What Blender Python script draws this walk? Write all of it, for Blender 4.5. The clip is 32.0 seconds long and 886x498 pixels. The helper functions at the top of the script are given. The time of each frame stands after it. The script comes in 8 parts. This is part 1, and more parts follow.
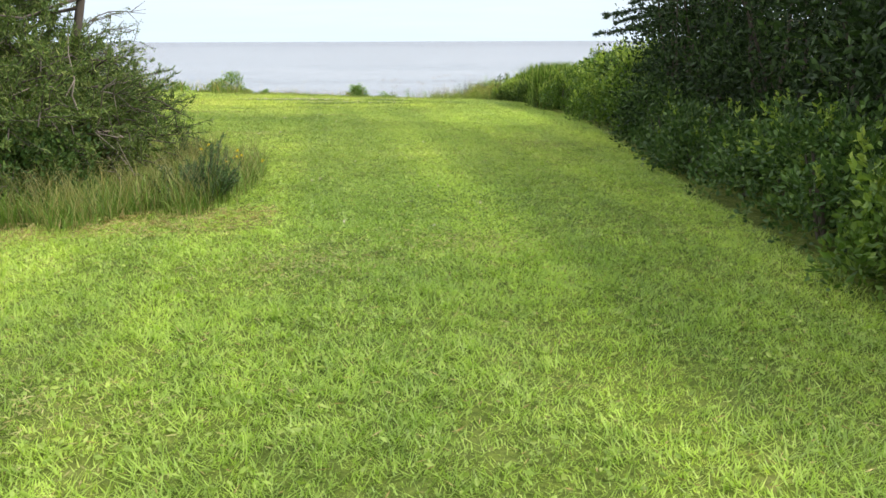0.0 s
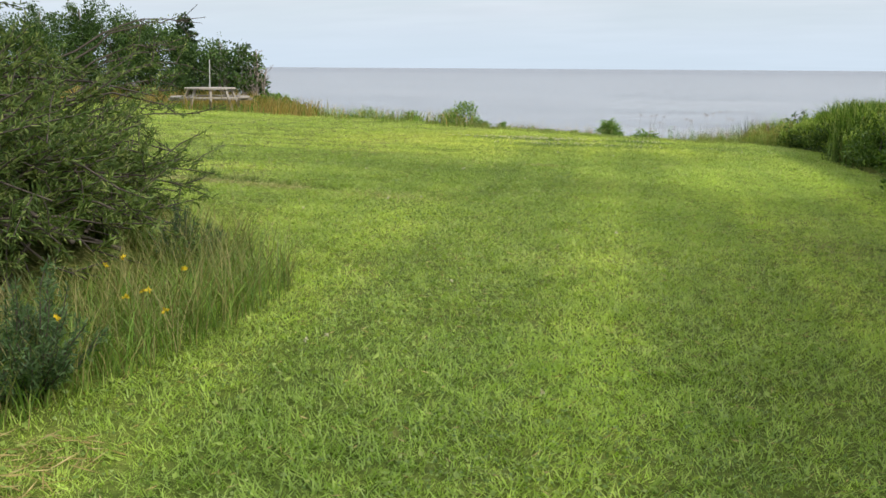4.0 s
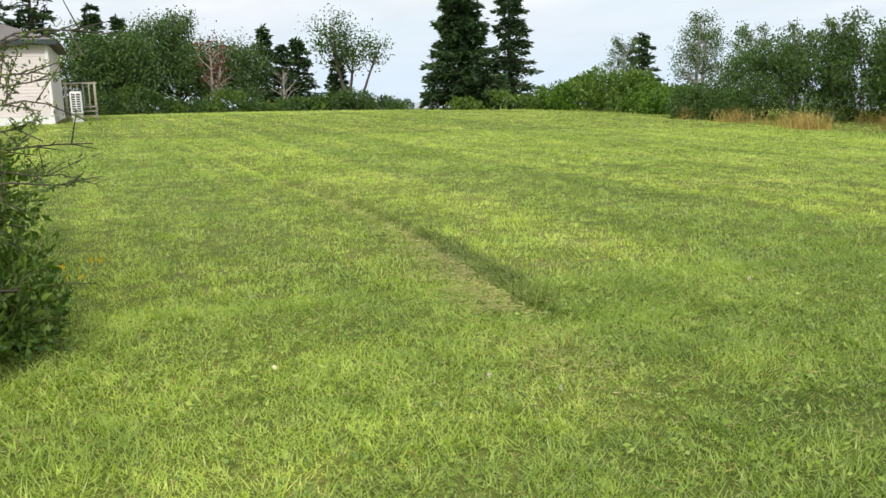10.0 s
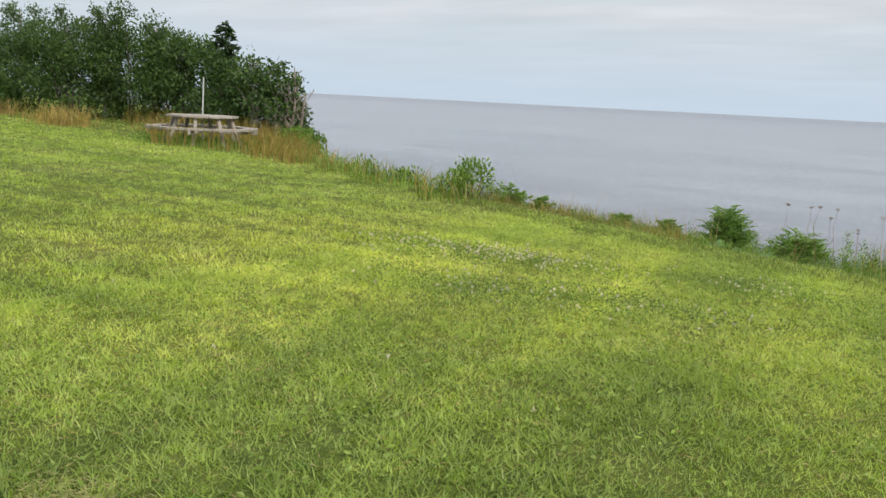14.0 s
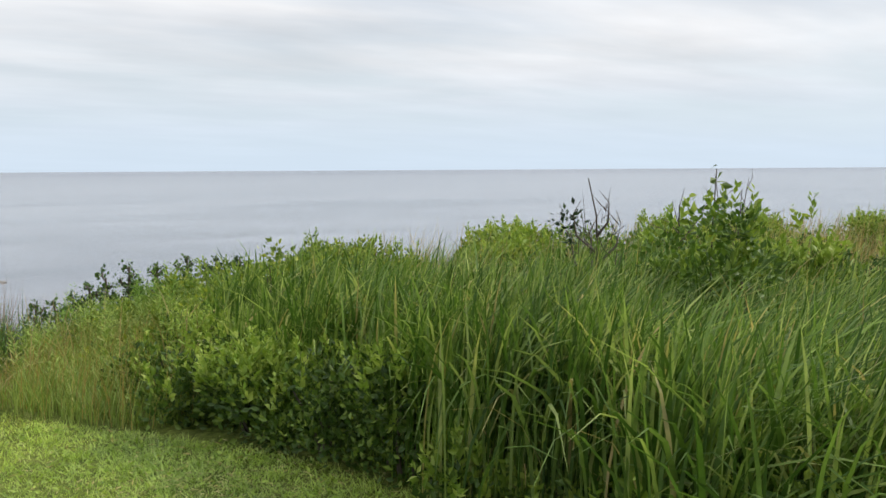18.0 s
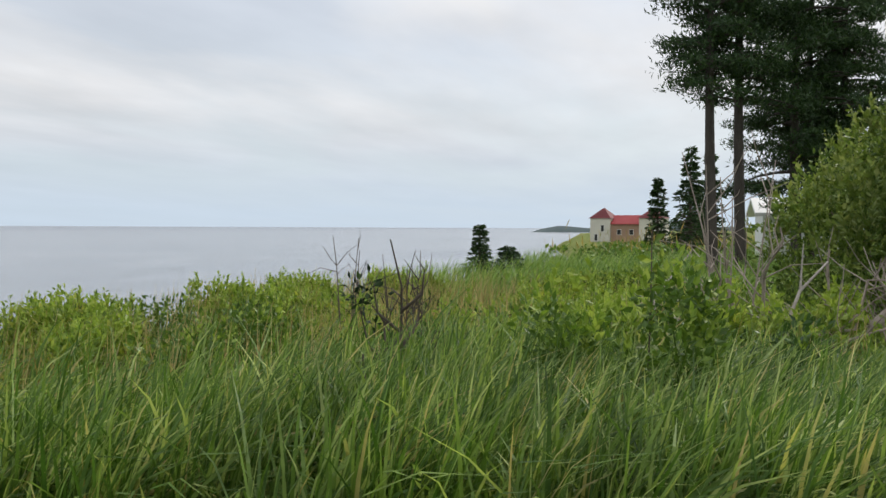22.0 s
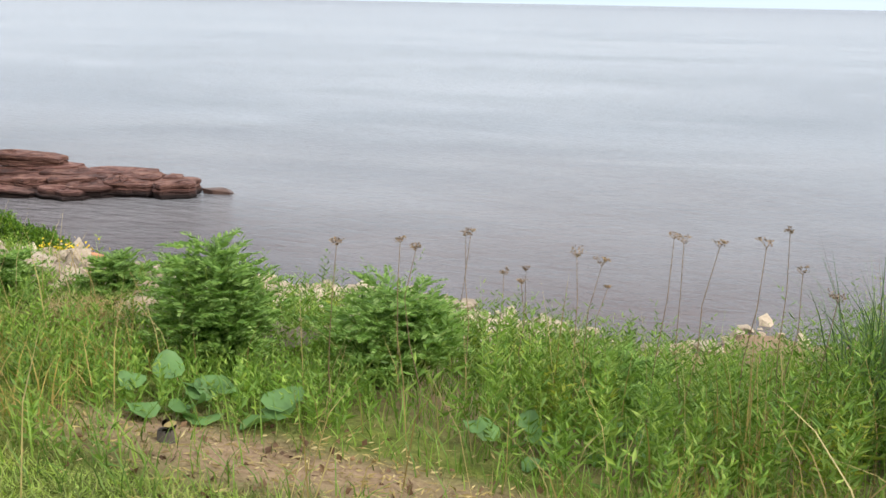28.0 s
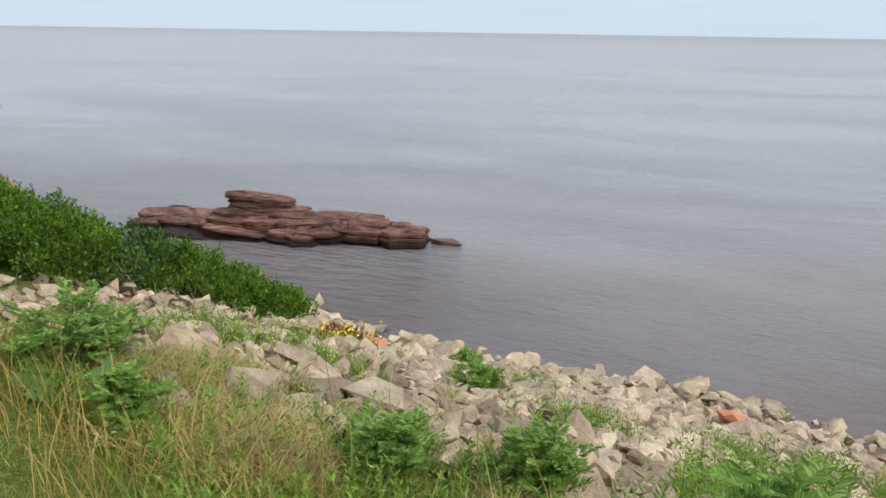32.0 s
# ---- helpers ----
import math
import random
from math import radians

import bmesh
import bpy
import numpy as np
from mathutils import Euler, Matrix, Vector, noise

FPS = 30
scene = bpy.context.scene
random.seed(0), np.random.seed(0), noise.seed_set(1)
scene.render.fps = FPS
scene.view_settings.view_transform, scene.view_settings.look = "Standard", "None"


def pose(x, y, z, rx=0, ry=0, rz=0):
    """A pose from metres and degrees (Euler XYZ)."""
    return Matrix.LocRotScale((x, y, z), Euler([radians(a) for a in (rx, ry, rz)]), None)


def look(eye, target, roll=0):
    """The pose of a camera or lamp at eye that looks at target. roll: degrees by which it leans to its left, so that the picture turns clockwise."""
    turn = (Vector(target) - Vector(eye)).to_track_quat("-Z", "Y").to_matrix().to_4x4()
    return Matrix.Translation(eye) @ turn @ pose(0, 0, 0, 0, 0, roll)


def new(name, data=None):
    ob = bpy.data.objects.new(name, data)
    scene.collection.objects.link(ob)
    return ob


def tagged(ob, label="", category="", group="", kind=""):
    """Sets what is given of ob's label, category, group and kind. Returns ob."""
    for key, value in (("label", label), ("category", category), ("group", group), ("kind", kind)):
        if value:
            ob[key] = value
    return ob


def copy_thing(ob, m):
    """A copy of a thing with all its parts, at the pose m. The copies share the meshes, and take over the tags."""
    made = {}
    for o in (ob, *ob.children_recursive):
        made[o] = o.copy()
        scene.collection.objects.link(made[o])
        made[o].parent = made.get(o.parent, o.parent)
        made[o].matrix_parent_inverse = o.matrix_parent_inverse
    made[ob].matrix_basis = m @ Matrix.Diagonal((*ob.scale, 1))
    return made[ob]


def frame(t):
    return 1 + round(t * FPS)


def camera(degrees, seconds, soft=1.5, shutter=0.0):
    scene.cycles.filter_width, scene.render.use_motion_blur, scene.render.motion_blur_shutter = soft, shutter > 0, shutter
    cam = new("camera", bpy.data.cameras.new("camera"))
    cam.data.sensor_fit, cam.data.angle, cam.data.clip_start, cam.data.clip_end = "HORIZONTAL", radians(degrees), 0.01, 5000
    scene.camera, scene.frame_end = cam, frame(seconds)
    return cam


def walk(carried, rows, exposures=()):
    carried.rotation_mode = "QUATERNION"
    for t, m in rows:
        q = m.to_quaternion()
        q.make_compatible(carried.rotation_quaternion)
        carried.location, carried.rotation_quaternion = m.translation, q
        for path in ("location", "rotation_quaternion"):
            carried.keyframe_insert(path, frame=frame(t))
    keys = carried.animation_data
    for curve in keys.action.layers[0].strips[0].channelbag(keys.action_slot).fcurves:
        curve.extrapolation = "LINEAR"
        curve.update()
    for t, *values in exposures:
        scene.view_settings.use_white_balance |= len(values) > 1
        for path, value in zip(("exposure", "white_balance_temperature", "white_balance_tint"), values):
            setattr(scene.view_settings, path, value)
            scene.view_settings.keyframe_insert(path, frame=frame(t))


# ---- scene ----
# t, x, y, z, heading, pitch, roll
PATH = [
    (0.0, 0.002, -0.004, 1.351, 0.09, -13.66, 0.20),
    (0.5, 0.004, 0.608, 1.381, 4.96, -12.62, -1.15),
    (1.0, -0.038, 1.230, 1.394, 8.02, -12.13, -1.20),
    (1.5, -0.019, 1.824, 1.395, 9.76, -11.60, -1.50),
    (2.0, 0.079, 2.378, 1.391, 10.75, -10.64, -0.34),
    (2.5, 0.245, 2.874, 1.372, 11.34, -9.65, -0.51),
    (3.0, 0.365, 3.369, 1.353, 13.08, -9.81, -1.01),
    (3.5, 0.481, 3.904, 1.343, 15.55, -10.94, -0.69),
    (4.0, 0.625, 4.482, 1.337, 19.30, -11.95, -0.36),
    (4.5, 0.777, 5.087, 1.331, 23.30, -12.83, -0.00),
    (5.0, 0.918, 5.702, 1.324, 26.54, -13.59, 0.42),
    (5.5, 1.028, 6.312, 1.318, 28.00, -14.23, 0.93),
    (6.0, 1.091, 6.900, 1.315, 26.67, -14.77, 1.56),
    (6.5, 1.154, 7.468, 1.319, 19.04, -14.28, 1.38),
    (7.0, 1.193, 8.014, 1.317, 13.83, -12.95, 1.63),
    (7.5, 1.164, 8.538, 1.308, 18.28, -13.02, 1.84),
    (8.0, 1.099, 9.042, 1.288, 29.08, -14.14, 1.17),
    (8.5, 1.024, 9.528, 1.262, 41.11, -15.03, 0.49),
    (9.0, 0.961, 10.013, 1.264, 52.70, -14.29, 0.01),
    (9.5, 0.905, 10.469, 1.277, 63.62, -12.91, 1.15),
    (10.0, 0.856, 10.901, 1.300, 73.14, -9.80, 1.81),
    (10.5, 0.814, 11.340, 1.316, 76.82, -8.34, 1.20),
    (11.0, 0.775, 11.830, 1.330, 75.84, -7.58, 1.32),
    (11.5, 0.736, 12.371, 1.340, 70.06, -7.56, 0.77),
    (12.0, 0.689, 12.903, 1.347, 62.56, -8.84, -0.13),
    (12.5, 0.612, 13.398, 1.348, 55.31, -9.48, -0.72),
    (13.0, 0.499, 13.861, 1.332, 48.70, -9.95, -2.70),
    (13.5, 0.366, 14.405, 1.331, 40.88, -10.50, -3.68),
    (14.0, 0.239, 14.930, 1.321, 32.51, -9.91, -2.87),
    (14.5, 0.082, 15.400, 1.307, 25.42, -9.88, -3.17),
    (15.0, -0.046, 15.857, 1.295, 17.07, -10.42, -3.84),
    (15.5, -0.120, 16.326, 1.286, 5.23, -10.41, -4.03),
    (16.0, -0.037, 16.743, 1.291, -2.75, -9.65, -3.39),
    (16.5, 0.123, 17.137, 1.301, -8.60, -8.45, -2.27),
    (17.0, 0.283, 17.536, 1.311, -14.05, -7.14, -1.04),
    (17.5, 0.363, 17.968, 1.315, -20.81, -6.03, -0.05),
    (18.0, 0.285, 18.462, 1.300, -30.63, -5.32, 0.34),
    (18.5, 0.173, 18.961, 1.293, -41.66, -5.18, 0.34),
    (19.0, 0.080, 19.402, 1.299, -46.22, -4.34, -0.97),
    (19.5, 0.022, 19.846, 1.295, -48.18, -4.25, -1.22),
    (20.0, 0.007, 20.179, 1.285, -54.26, -4.78, -1.47),
    (20.5, -0.019, 20.491, 1.289, -60.12, -4.25, -0.79),
    (21.0, -0.103, 20.788, 1.302, -63.70, -2.88, 0.24),
    (21.5, -0.165, 21.005, 1.302, -66.61, -1.59, -0.56),
    (22.0, -0.150, 21.125, 1.302, -69.69, -1.47, -0.25),
    (22.5, -0.155, 21.259, 1.302, -72.08, -1.31, -0.92),
    (23.0, -0.131, 21.350, 1.290, -76.51, -1.20, -1.34),
    (23.5, -0.108, 21.350, 1.285, -81.65, -1.17, -0.58),
    (24.0, -0.115, 21.350, 1.287, -83.46, -0.71, 0.08),
    (24.5, -0.118, 21.380, 1.285, -82.90, -0.82, 0.16),
    (25.0, -0.120, 21.529, 1.296, -71.62, -2.60, -0.77),
    (25.5, -0.127, 21.762, 1.314, -53.88, -5.42, -2.10),
    (26.0, -0.143, 22.048, 1.333, -33.95, -8.67, -3.23),
    (26.5, -0.173, 22.352, 1.344, -16.07, -11.73, -3.54),
    (27.0, -0.225, 22.642, 1.330, -4.52, -14.00, -3.20),
    (27.5, -0.306, 22.911, 1.290, 5.87, -15.34, -1.61),
    (28.0, -0.510, 23.143, 1.275, 13.69, -16.10, -1.04),
    (28.5, -0.726, 23.303, 1.288, 18.47, -15.24, -1.77),
    (29.0, -0.924, 23.480, 1.282, 20.24, -15.29, -1.16),
    (29.5, -1.135, 23.632, 1.280, 20.22, -16.98, -0.20),
    (30.0, -1.422, 23.775, 1.310, 22.44, -17.84, 0.70),
    (30.5, -1.723, 23.966, 1.348, 25.24, -17.18, 1.10),
    (31.0, -2.031, 24.125, 1.376, 26.07, -17.37, 0.29),
    (31.5, -2.356, 24.246, 1.395, 25.87, -16.81, 0.22),
    (32.0, -2.702, 24.347, 1.421, 24.86, -14.23, -0.85),
]
cam = camera(54.61, 32.0)
EXPOSURES = [(0.0, 0.5), (1.0, 0.1), (2.0, 0.12), (3.0, -0.08), (6.0, 0.5), (7.0, 0.0), (8.0, 0.08), (9.0, 0.3), (10.0, 0.25), (11.0, -0.2), (12.0, -0.1), (13.0, 0.0), (14.0, -0.1), (15.0, -0.05), (18.0, 0.1), (20.0, 0.0), (21.0, 0.12), (22.0, -0.08), (24.0, -0.1), (27.0, 0.14), (28.0, 0.45), (29.0, 0.0), (30.0, 0.42), (31.0, 0.1), (32.0, 0.03)]
walk(cam, [(t, pose(x, y, z, 90 + p, r, a)) for t, x, y, z, a, p, r in PATH], EXPOSURES)

# ---- world and sun ----
SEA = -3.34
world = bpy.data.worlds.new("sky")
scene.world = world
world.use_nodes = True
wn, wl = world.node_tree.nodes, world.node_tree.links
wn.clear()
w_out = wn.new("ShaderNodeOutputWorld")
w_bg = wn.new("ShaderNodeBackground")
sky = wn.new("ShaderNodeTexSky")
sky.sky_type, sky.sun_disc = "NISHITA", False
SUN_ELEV, SUN_TURN = radians(40), radians(108)
sky.sun_elevation, sky.sun_rotation = SUN_ELEV, SUN_TURN
sky_gain = wn.new("ShaderNodeVectorMath")
sky_gain.operation = "SCALE"
sky_gain.inputs["Scale"].default_value = 0.115
wl.new(sky.outputs[0], sky_gain.inputs[0])
w_co = wn.new("ShaderNodeTexCoord")
w_sep = wn.new("ShaderNodeSeparateXYZ")
wl.new(w_co.outputs["Generated"], w_sep.inputs[0])
# cloud sheets seen in flat layers: direction divided by its height
w_up = wn.new("ShaderNodeMath")
w_up.operation = "MAXIMUM"
w_up.inputs[1].default_value = 0.0
wl.new(w_sep.outputs["Z"], w_up.inputs[0])
w_add = wn.new("ShaderNodeMath")
w_add.operation = "ADD"
w_add.inputs[1].default_value = 0.09
wl.new(w_up.outputs[0], w_add.inputs[0])
w_div = wn.new("ShaderNodeVectorMath")
w_div.operation = "DIVIDE"
wl.new(w_co.outputs["Generated"], w_div.inputs[0])
wl.new(w_add.outputs[0], w_div.inputs[1])
w_map = wn.new("ShaderNodeMapping")
w_map.inputs["Scale"].default_value = (0.55, 1.0, 0.0)
wl.new(w_div.outputs[0], w_map.inputs[0])
w_noise = wn.new("ShaderNodeTexNoise")
w_noise.inputs["Scale"].default_value = 0.8
w_noise.inputs["Detail"].default_value = 5
w_noise.inputs["Distortion"].default_value = 0.4
wl.new(w_map.outputs[0], w_noise.inputs["Vector"])
w_cov = wn.new("ShaderNodeMapRange")
w_cov.inputs[1].default_value, w_cov.inputs[2].default_value = 0.38, 0.62
w_cov.inputs[3].default_value, w_cov.inputs[4].default_value = 0.62, 1.0
wl.new(w_noise.outputs[0], w_cov.inputs[0])
# an overcast sheet is about twice as bright overhead as low down
w_lum = wn.new("ShaderNodeMapRange")
w_lum.inputs[1].default_value, w_lum.inputs[2].default_value = 0.0, 0.9
w_lum.inputs[3].default_value, w_lum.inputs[4].default_value = 0.74, 1.45
wl.new(w_up.outputs[0], w_lum.inputs[0])
w_n2 = wn.new("ShaderNodeTexNoise")
w_n2.inputs["Scale"].default_value = 1.7
w_n2.inputs["Detail"].default_value = 4
wl.new(w_map.outputs[0], w_n2.inputs["Vector"])
w_sh = wn.new("ShaderNodeMapRange")
w_sh.inputs[1].default_value, w_sh.inputs[2].default_value = 0.3, 0.7
w_sh.inputs[3].default_value, w_sh.inputs[4].default_value = 0.88, 1.08
wl.new(w_n2.outputs[0], w_sh.inputs[0])
w_m = wn.new("ShaderNodeMath")
w_m.operation = "MULTIPLY"
wl.new(w_lum.outputs[0], w_m.inputs[0])
wl.new(w_sh.outputs[0], w_m.inputs[1])
w_cl = wn.new("ShaderNodeVectorMath")
w_cl.operation = "SCALE"
w_cl.inputs[0].default_value = (0.965, 0.975, 1.0)
wl.new(w_m.outputs[0], w_cl.inputs["Scale"])
w_mix = wn.new("ShaderNodeMix")
w_mix.data_type = "RGBA"
wl.new(w_cov.outputs[0], w_mix.inputs[0])
wl.new(sky_gain.outputs[0], w_mix.inputs[6])
wl.new(w_cl.outputs[0], w_mix.inputs[7])
wl.new(w_mix.outputs[2], w_bg.inputs["Color"])
w_bg.inputs["Strength"].default_value = 1.0
w_low = wn.new("ShaderNodeMapRange")
w_low.interpolation_type = "SMOOTHSTEP"
w_low.inputs[1].default_value, w_low.inputs[2].default_value = 0.0, 0.16
w_low.inputs[3].default_value, w_low.inputs[4].default_value = 0.9, 0.0
wl.new(w_sep.outputs["Z"], w_low.inputs[0])
w_haze = wn.new("ShaderNodeMix")
w_haze.data_type = "RGBA"
w_haze.inputs[7].default_value = (0.62, 0.74, 0.87, 1)
wl.new(w_low.outputs[0], w_haze.inputs[0])
wl.new(w_mix.outputs[2], w_haze.inputs[6])
wl.new(w_haze.outputs[2], w_bg.inputs["Color"])
wl.new(w_bg.outputs[0], w_out.inputs["Surface"])

sun_data = bpy.data.lights.new("sun", "SUN")
sun_data.energy, sun_data.angle, sun_data.color = 2.3, radians(12), (1.0, 0.95, 0.87)
sun = new("sun", sun_data)
sun.matrix_world = look((0, 0, 40), (-40 * math.sin(SUN_TURN) * math.cos(SUN_ELEV), -40 * math.cos(SUN_TURN) * math.cos(SUN_ELEV), 40 - 40 * math.sin(SUN_ELEV)))

# ---- materials ----
def nodes_of(name):
    m = bpy.data.materials.new(name)
    m.use_nodes = True
    t = m.node_tree
    return m, t.nodes, t.links, t.nodes["Principled BSDF"]


def tex_noise(n, l, scale, detail=4, rough=0.55, stretch=None, distortion=0.0):
    co = n.new("ShaderNodeTexCoord")
    nz = n.new("ShaderNodeTexNoise")
    nz.inputs["Scale"].default_value, nz.inputs["Detail"].default_value = scale, detail
    nz.inputs["Roughness"].default_value, nz.inputs["Distortion"].default_value = rough, distortion
    geo = n.new("ShaderNodeNewGeometry")
    src = geo.outputs["Position"]
    if stretch:
        mp = n.new("ShaderNodeMapping")
        mp.inputs["Scale"].default_value = stretch[:3]
        if len(stretch) > 3:
            mp.inputs["Rotation"].default_value = (0, 0, radians(stretch[3]))
        l.new(src, mp.inputs[0])
        src = mp.outputs[0]
    l.new(src, nz.inputs["Vector"])
    n.remove(co)
    return nz.outputs[0]


def ramp(n, l, fac, stops):
    r = n.new("ShaderNodeValToRGB")
    e = r.color_ramp.elements
    while len(e) < len(stops):
        e.new(0.5)
    for k, (p, c) in zip(e, stops):
        k.position, k.color = p, (*c, 1)
    l.new(fac, r.inputs[0])
    return r.outputs[0]


def blend(n, l, fac, a, b, mode="MIX"):
    x = n.new("ShaderNodeMix")
    x.data_type, x.blend_type = "RGBA", mode
    for sock, v in ((0, fac), (6, a), (7, b)):
        if isinstance(v, (int, float)):
            x.inputs[sock].default_value = v
        elif isinstance(v, tuple):
            x.inputs[sock].default_value = (*v, 1)
        else:
            l.new(v, x.inputs[sock])
    return x.outputs[2]


def bump(n, l, b, height, strength, distance):
    k = n.new("ShaderNodeBump")
    k.inputs["Strength"].default_value, k.inputs["Distance"].default_value = strength, distance
    l.new(height, k.inputs["Height"])
    l.new(k.outputs[0], b.inputs["Normal"])


def leaf_material(name, stops, rough=0.5, through_light=0.3, patch=0.6, patch_scale=1.2):
    """Foliage: each leaf or blade its own shade, patches of tone, some light through it."""
    m, n, l, b = nodes_of(name)
    geo = n.new("ShaderNodeNewGeometry")
    c = ramp(n, l, geo.outputs["Random Per Island"], stops)
    both = blend(n, l, 0.45, tex_noise(n, l, patch_scale, 3), tex_noise(n, l, patch_scale * 7, 3))
    tone = ramp(n, l, both, [(0.35, (1 - patch * 0.55,) * 3), (0.65, (1 + patch * 0.45, 1 + patch * 0.38, 1.0))])
    c = blend(n, l, 1.0, c, tone, "MULTIPLY")
    l.new(c, b.inputs["Base Color"])
    b.inputs["Roughness"].default_value = rough
    b.inputs["Specular IOR Level"].default_value = 0.3
    tr = n.new("ShaderNodeBsdfTranslucent")
    l.new(blend(n, l, 1.0, c, (1.15, 1.2, 0.7), "MULTIPLY"), tr.inputs["Color"])
    mx = n.new("ShaderNodeMixShader")
    mx.inputs[0].default_value = through_light
    l.new(b.outputs[0], mx.inputs[1])
    l.new(tr.outputs[0], mx.inputs[2])
    l.new(mx.outputs[0], n["Material Output"].inputs["Surface"])
    return m


def solid_material(name, stops, rough=0.8, scale=6.0, fine=40.0, relief=0.3, depth=0.01, stretch=None, island=0.0, obj=0.0, spec=0.3, mix=0.35):
    """A dense surface: a tone ramp over two sizes of noise, with fine relief."""
    m, n, l, b = nodes_of(name)
    big, small = tex_noise(n, l, scale, 4, 0.6, stretch), tex_noise(n, l, fine, 4, 0.6, stretch)
    c = ramp(n, l, blend(n, l, mix, big, small), stops)
    if island:
        geo = n.new("ShaderNodeNewGeometry")
        c = blend(n, l, 1.0, c, ramp(n, l, geo.outputs["Random Per Island"], [(0, (1 - island,) * 3), (1, (1 + island, 1 + island * 0.9, 1 + island * 0.7))]), "MULTIPLY")
    if obj:
        oi = n.new("ShaderNodeObjectInfo")
        c = blend(n, l, 1.0, c, ramp(n, l, oi.outputs["Random"], [(0, (1 - obj,) * 3), (0.5, (1, 0.96, 0.9)), (1, (1 + obj * 0.6,) * 3)]), "MULTIPLY")
    l.new(c, b.inputs["Base Color"])
    b.inputs["Roughness"].default_value = rough
    b.inputs["Specular IOR Level"].default_value = spec
    bump(n, l, b, small, relief, depth)
    return m


M = {}
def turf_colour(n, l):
    """Patches of the lawn: dark lush, plain green, yellowish and dry, plus painted light and shade, the same for soil
    and blades.
    """
    f = blend(n, l, 0.6, tex_noise(n, l, 0.45, 5, 0.65), blend(n, l, 0.6, tex_noise(n, l, 3.0, 5, 0.7), tex_noise(n, l, 12.0, 4, 0.7)))
    # mown lanes: toward the sea along the walk, across it over the open field
    def lanes(turn, width):
        """Long soft stripes that run along the heading turn (degrees from +y to -x)."""
        geo, com, nz = n.new("ShaderNodeNewGeometry"), n.new("ShaderNodeCombineXYZ"), n.new("ShaderNodeTexNoise")
        a = radians(turn)
        for k, way in ((0, (math.cos(a) / width, math.sin(a) / width, 0)), (1, (-math.sin(a) * 0.03, math.cos(a) * 0.03, 0))):
            dot = n.new("ShaderNodeVectorMath")
            dot.operation = "DOT_PRODUCT"
            dot.inputs[1].default_value = way
            l.new(geo.outputs["Position"], dot.inputs[0])
            l.new(dot.outputs["Value"], com.inputs[k])
        nz.inputs["Scale"].default_value, nz.inputs["Detail"].default_value = 1.0, 1
        l.new(com.outputs[0], nz.inputs["Vector"])
        return nz.outputs[0]

    lanes_y, lanes_x = lanes(8, 0.75), lanes(96, 0.8)
    geo0, sep0, side = n.new("ShaderNodeNewGeometry"), n.new("ShaderNodeSeparateXYZ"), n.new("ShaderNodeMapRange")
    l.new(geo0.outputs["Position"], sep0.inputs[0])
    side.inputs[1].default_value, side.inputs[2].default_value = -5.5, -2.0
    l.new(sep0.outputs["X"], side.inputs[0])
    bands = blend(n, l, side.outputs[0], lanes_x, lanes_y)
    wander = tex_noise(n, l, 0.7, 4, 0.6)

    def turf_light_stretch(c, cx, cy, rx, ry, tint):
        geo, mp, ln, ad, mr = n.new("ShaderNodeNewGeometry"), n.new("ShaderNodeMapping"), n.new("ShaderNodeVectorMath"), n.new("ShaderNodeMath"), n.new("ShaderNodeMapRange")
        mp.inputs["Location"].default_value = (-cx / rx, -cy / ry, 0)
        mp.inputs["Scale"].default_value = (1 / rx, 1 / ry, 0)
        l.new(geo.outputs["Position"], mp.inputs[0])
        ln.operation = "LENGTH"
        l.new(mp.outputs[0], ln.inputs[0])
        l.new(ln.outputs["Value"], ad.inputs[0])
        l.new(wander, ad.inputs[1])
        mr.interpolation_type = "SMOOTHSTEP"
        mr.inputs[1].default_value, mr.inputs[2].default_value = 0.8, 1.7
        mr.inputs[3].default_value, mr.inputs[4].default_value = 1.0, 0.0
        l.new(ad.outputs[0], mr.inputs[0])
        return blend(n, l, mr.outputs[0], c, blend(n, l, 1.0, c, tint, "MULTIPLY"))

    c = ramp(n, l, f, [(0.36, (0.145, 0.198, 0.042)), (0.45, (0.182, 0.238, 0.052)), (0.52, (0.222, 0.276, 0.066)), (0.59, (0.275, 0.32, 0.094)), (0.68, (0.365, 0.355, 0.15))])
    # dry yellowish turf by the bluff; other stretches put light and shade into the colour
    c = turf_light_stretch(c, -3.6, 20.9, 5.4, 4.0, (1.3, 1.17, 1.12))
    c = turf_light_stretch(c, -2.9, 14.3, 2.5, 2.6, (0.7, 0.75, 0.72))
    c = turf_light_stretch(c, -5.2, 15.9, 2.6, 1.6, (0.8, 0.84, 0.8))
    c = turf_light_stretch(c, 1.0, 21.9, 2.0, 2.6, (0.76, 0.82, 0.83))
    c = turf_light_stretch(c, -0.2, 5.0, 4.0, 5.0, (0.95, 1.03, 0.92))
    c = turf_light_stretch(c, 1.0, 15.6, 1.8, 4.0, (1.12, 1.12, 1.06))
    c = turf_light_stretch(c, -1.0, 18.2, 3.6, 2.2, (0.86, 0.89, 0.9))
    c = turf_light_stretch(c, -0.6, 11.6, 2.6, 1.5, (1.02, 1.02, 1.0))
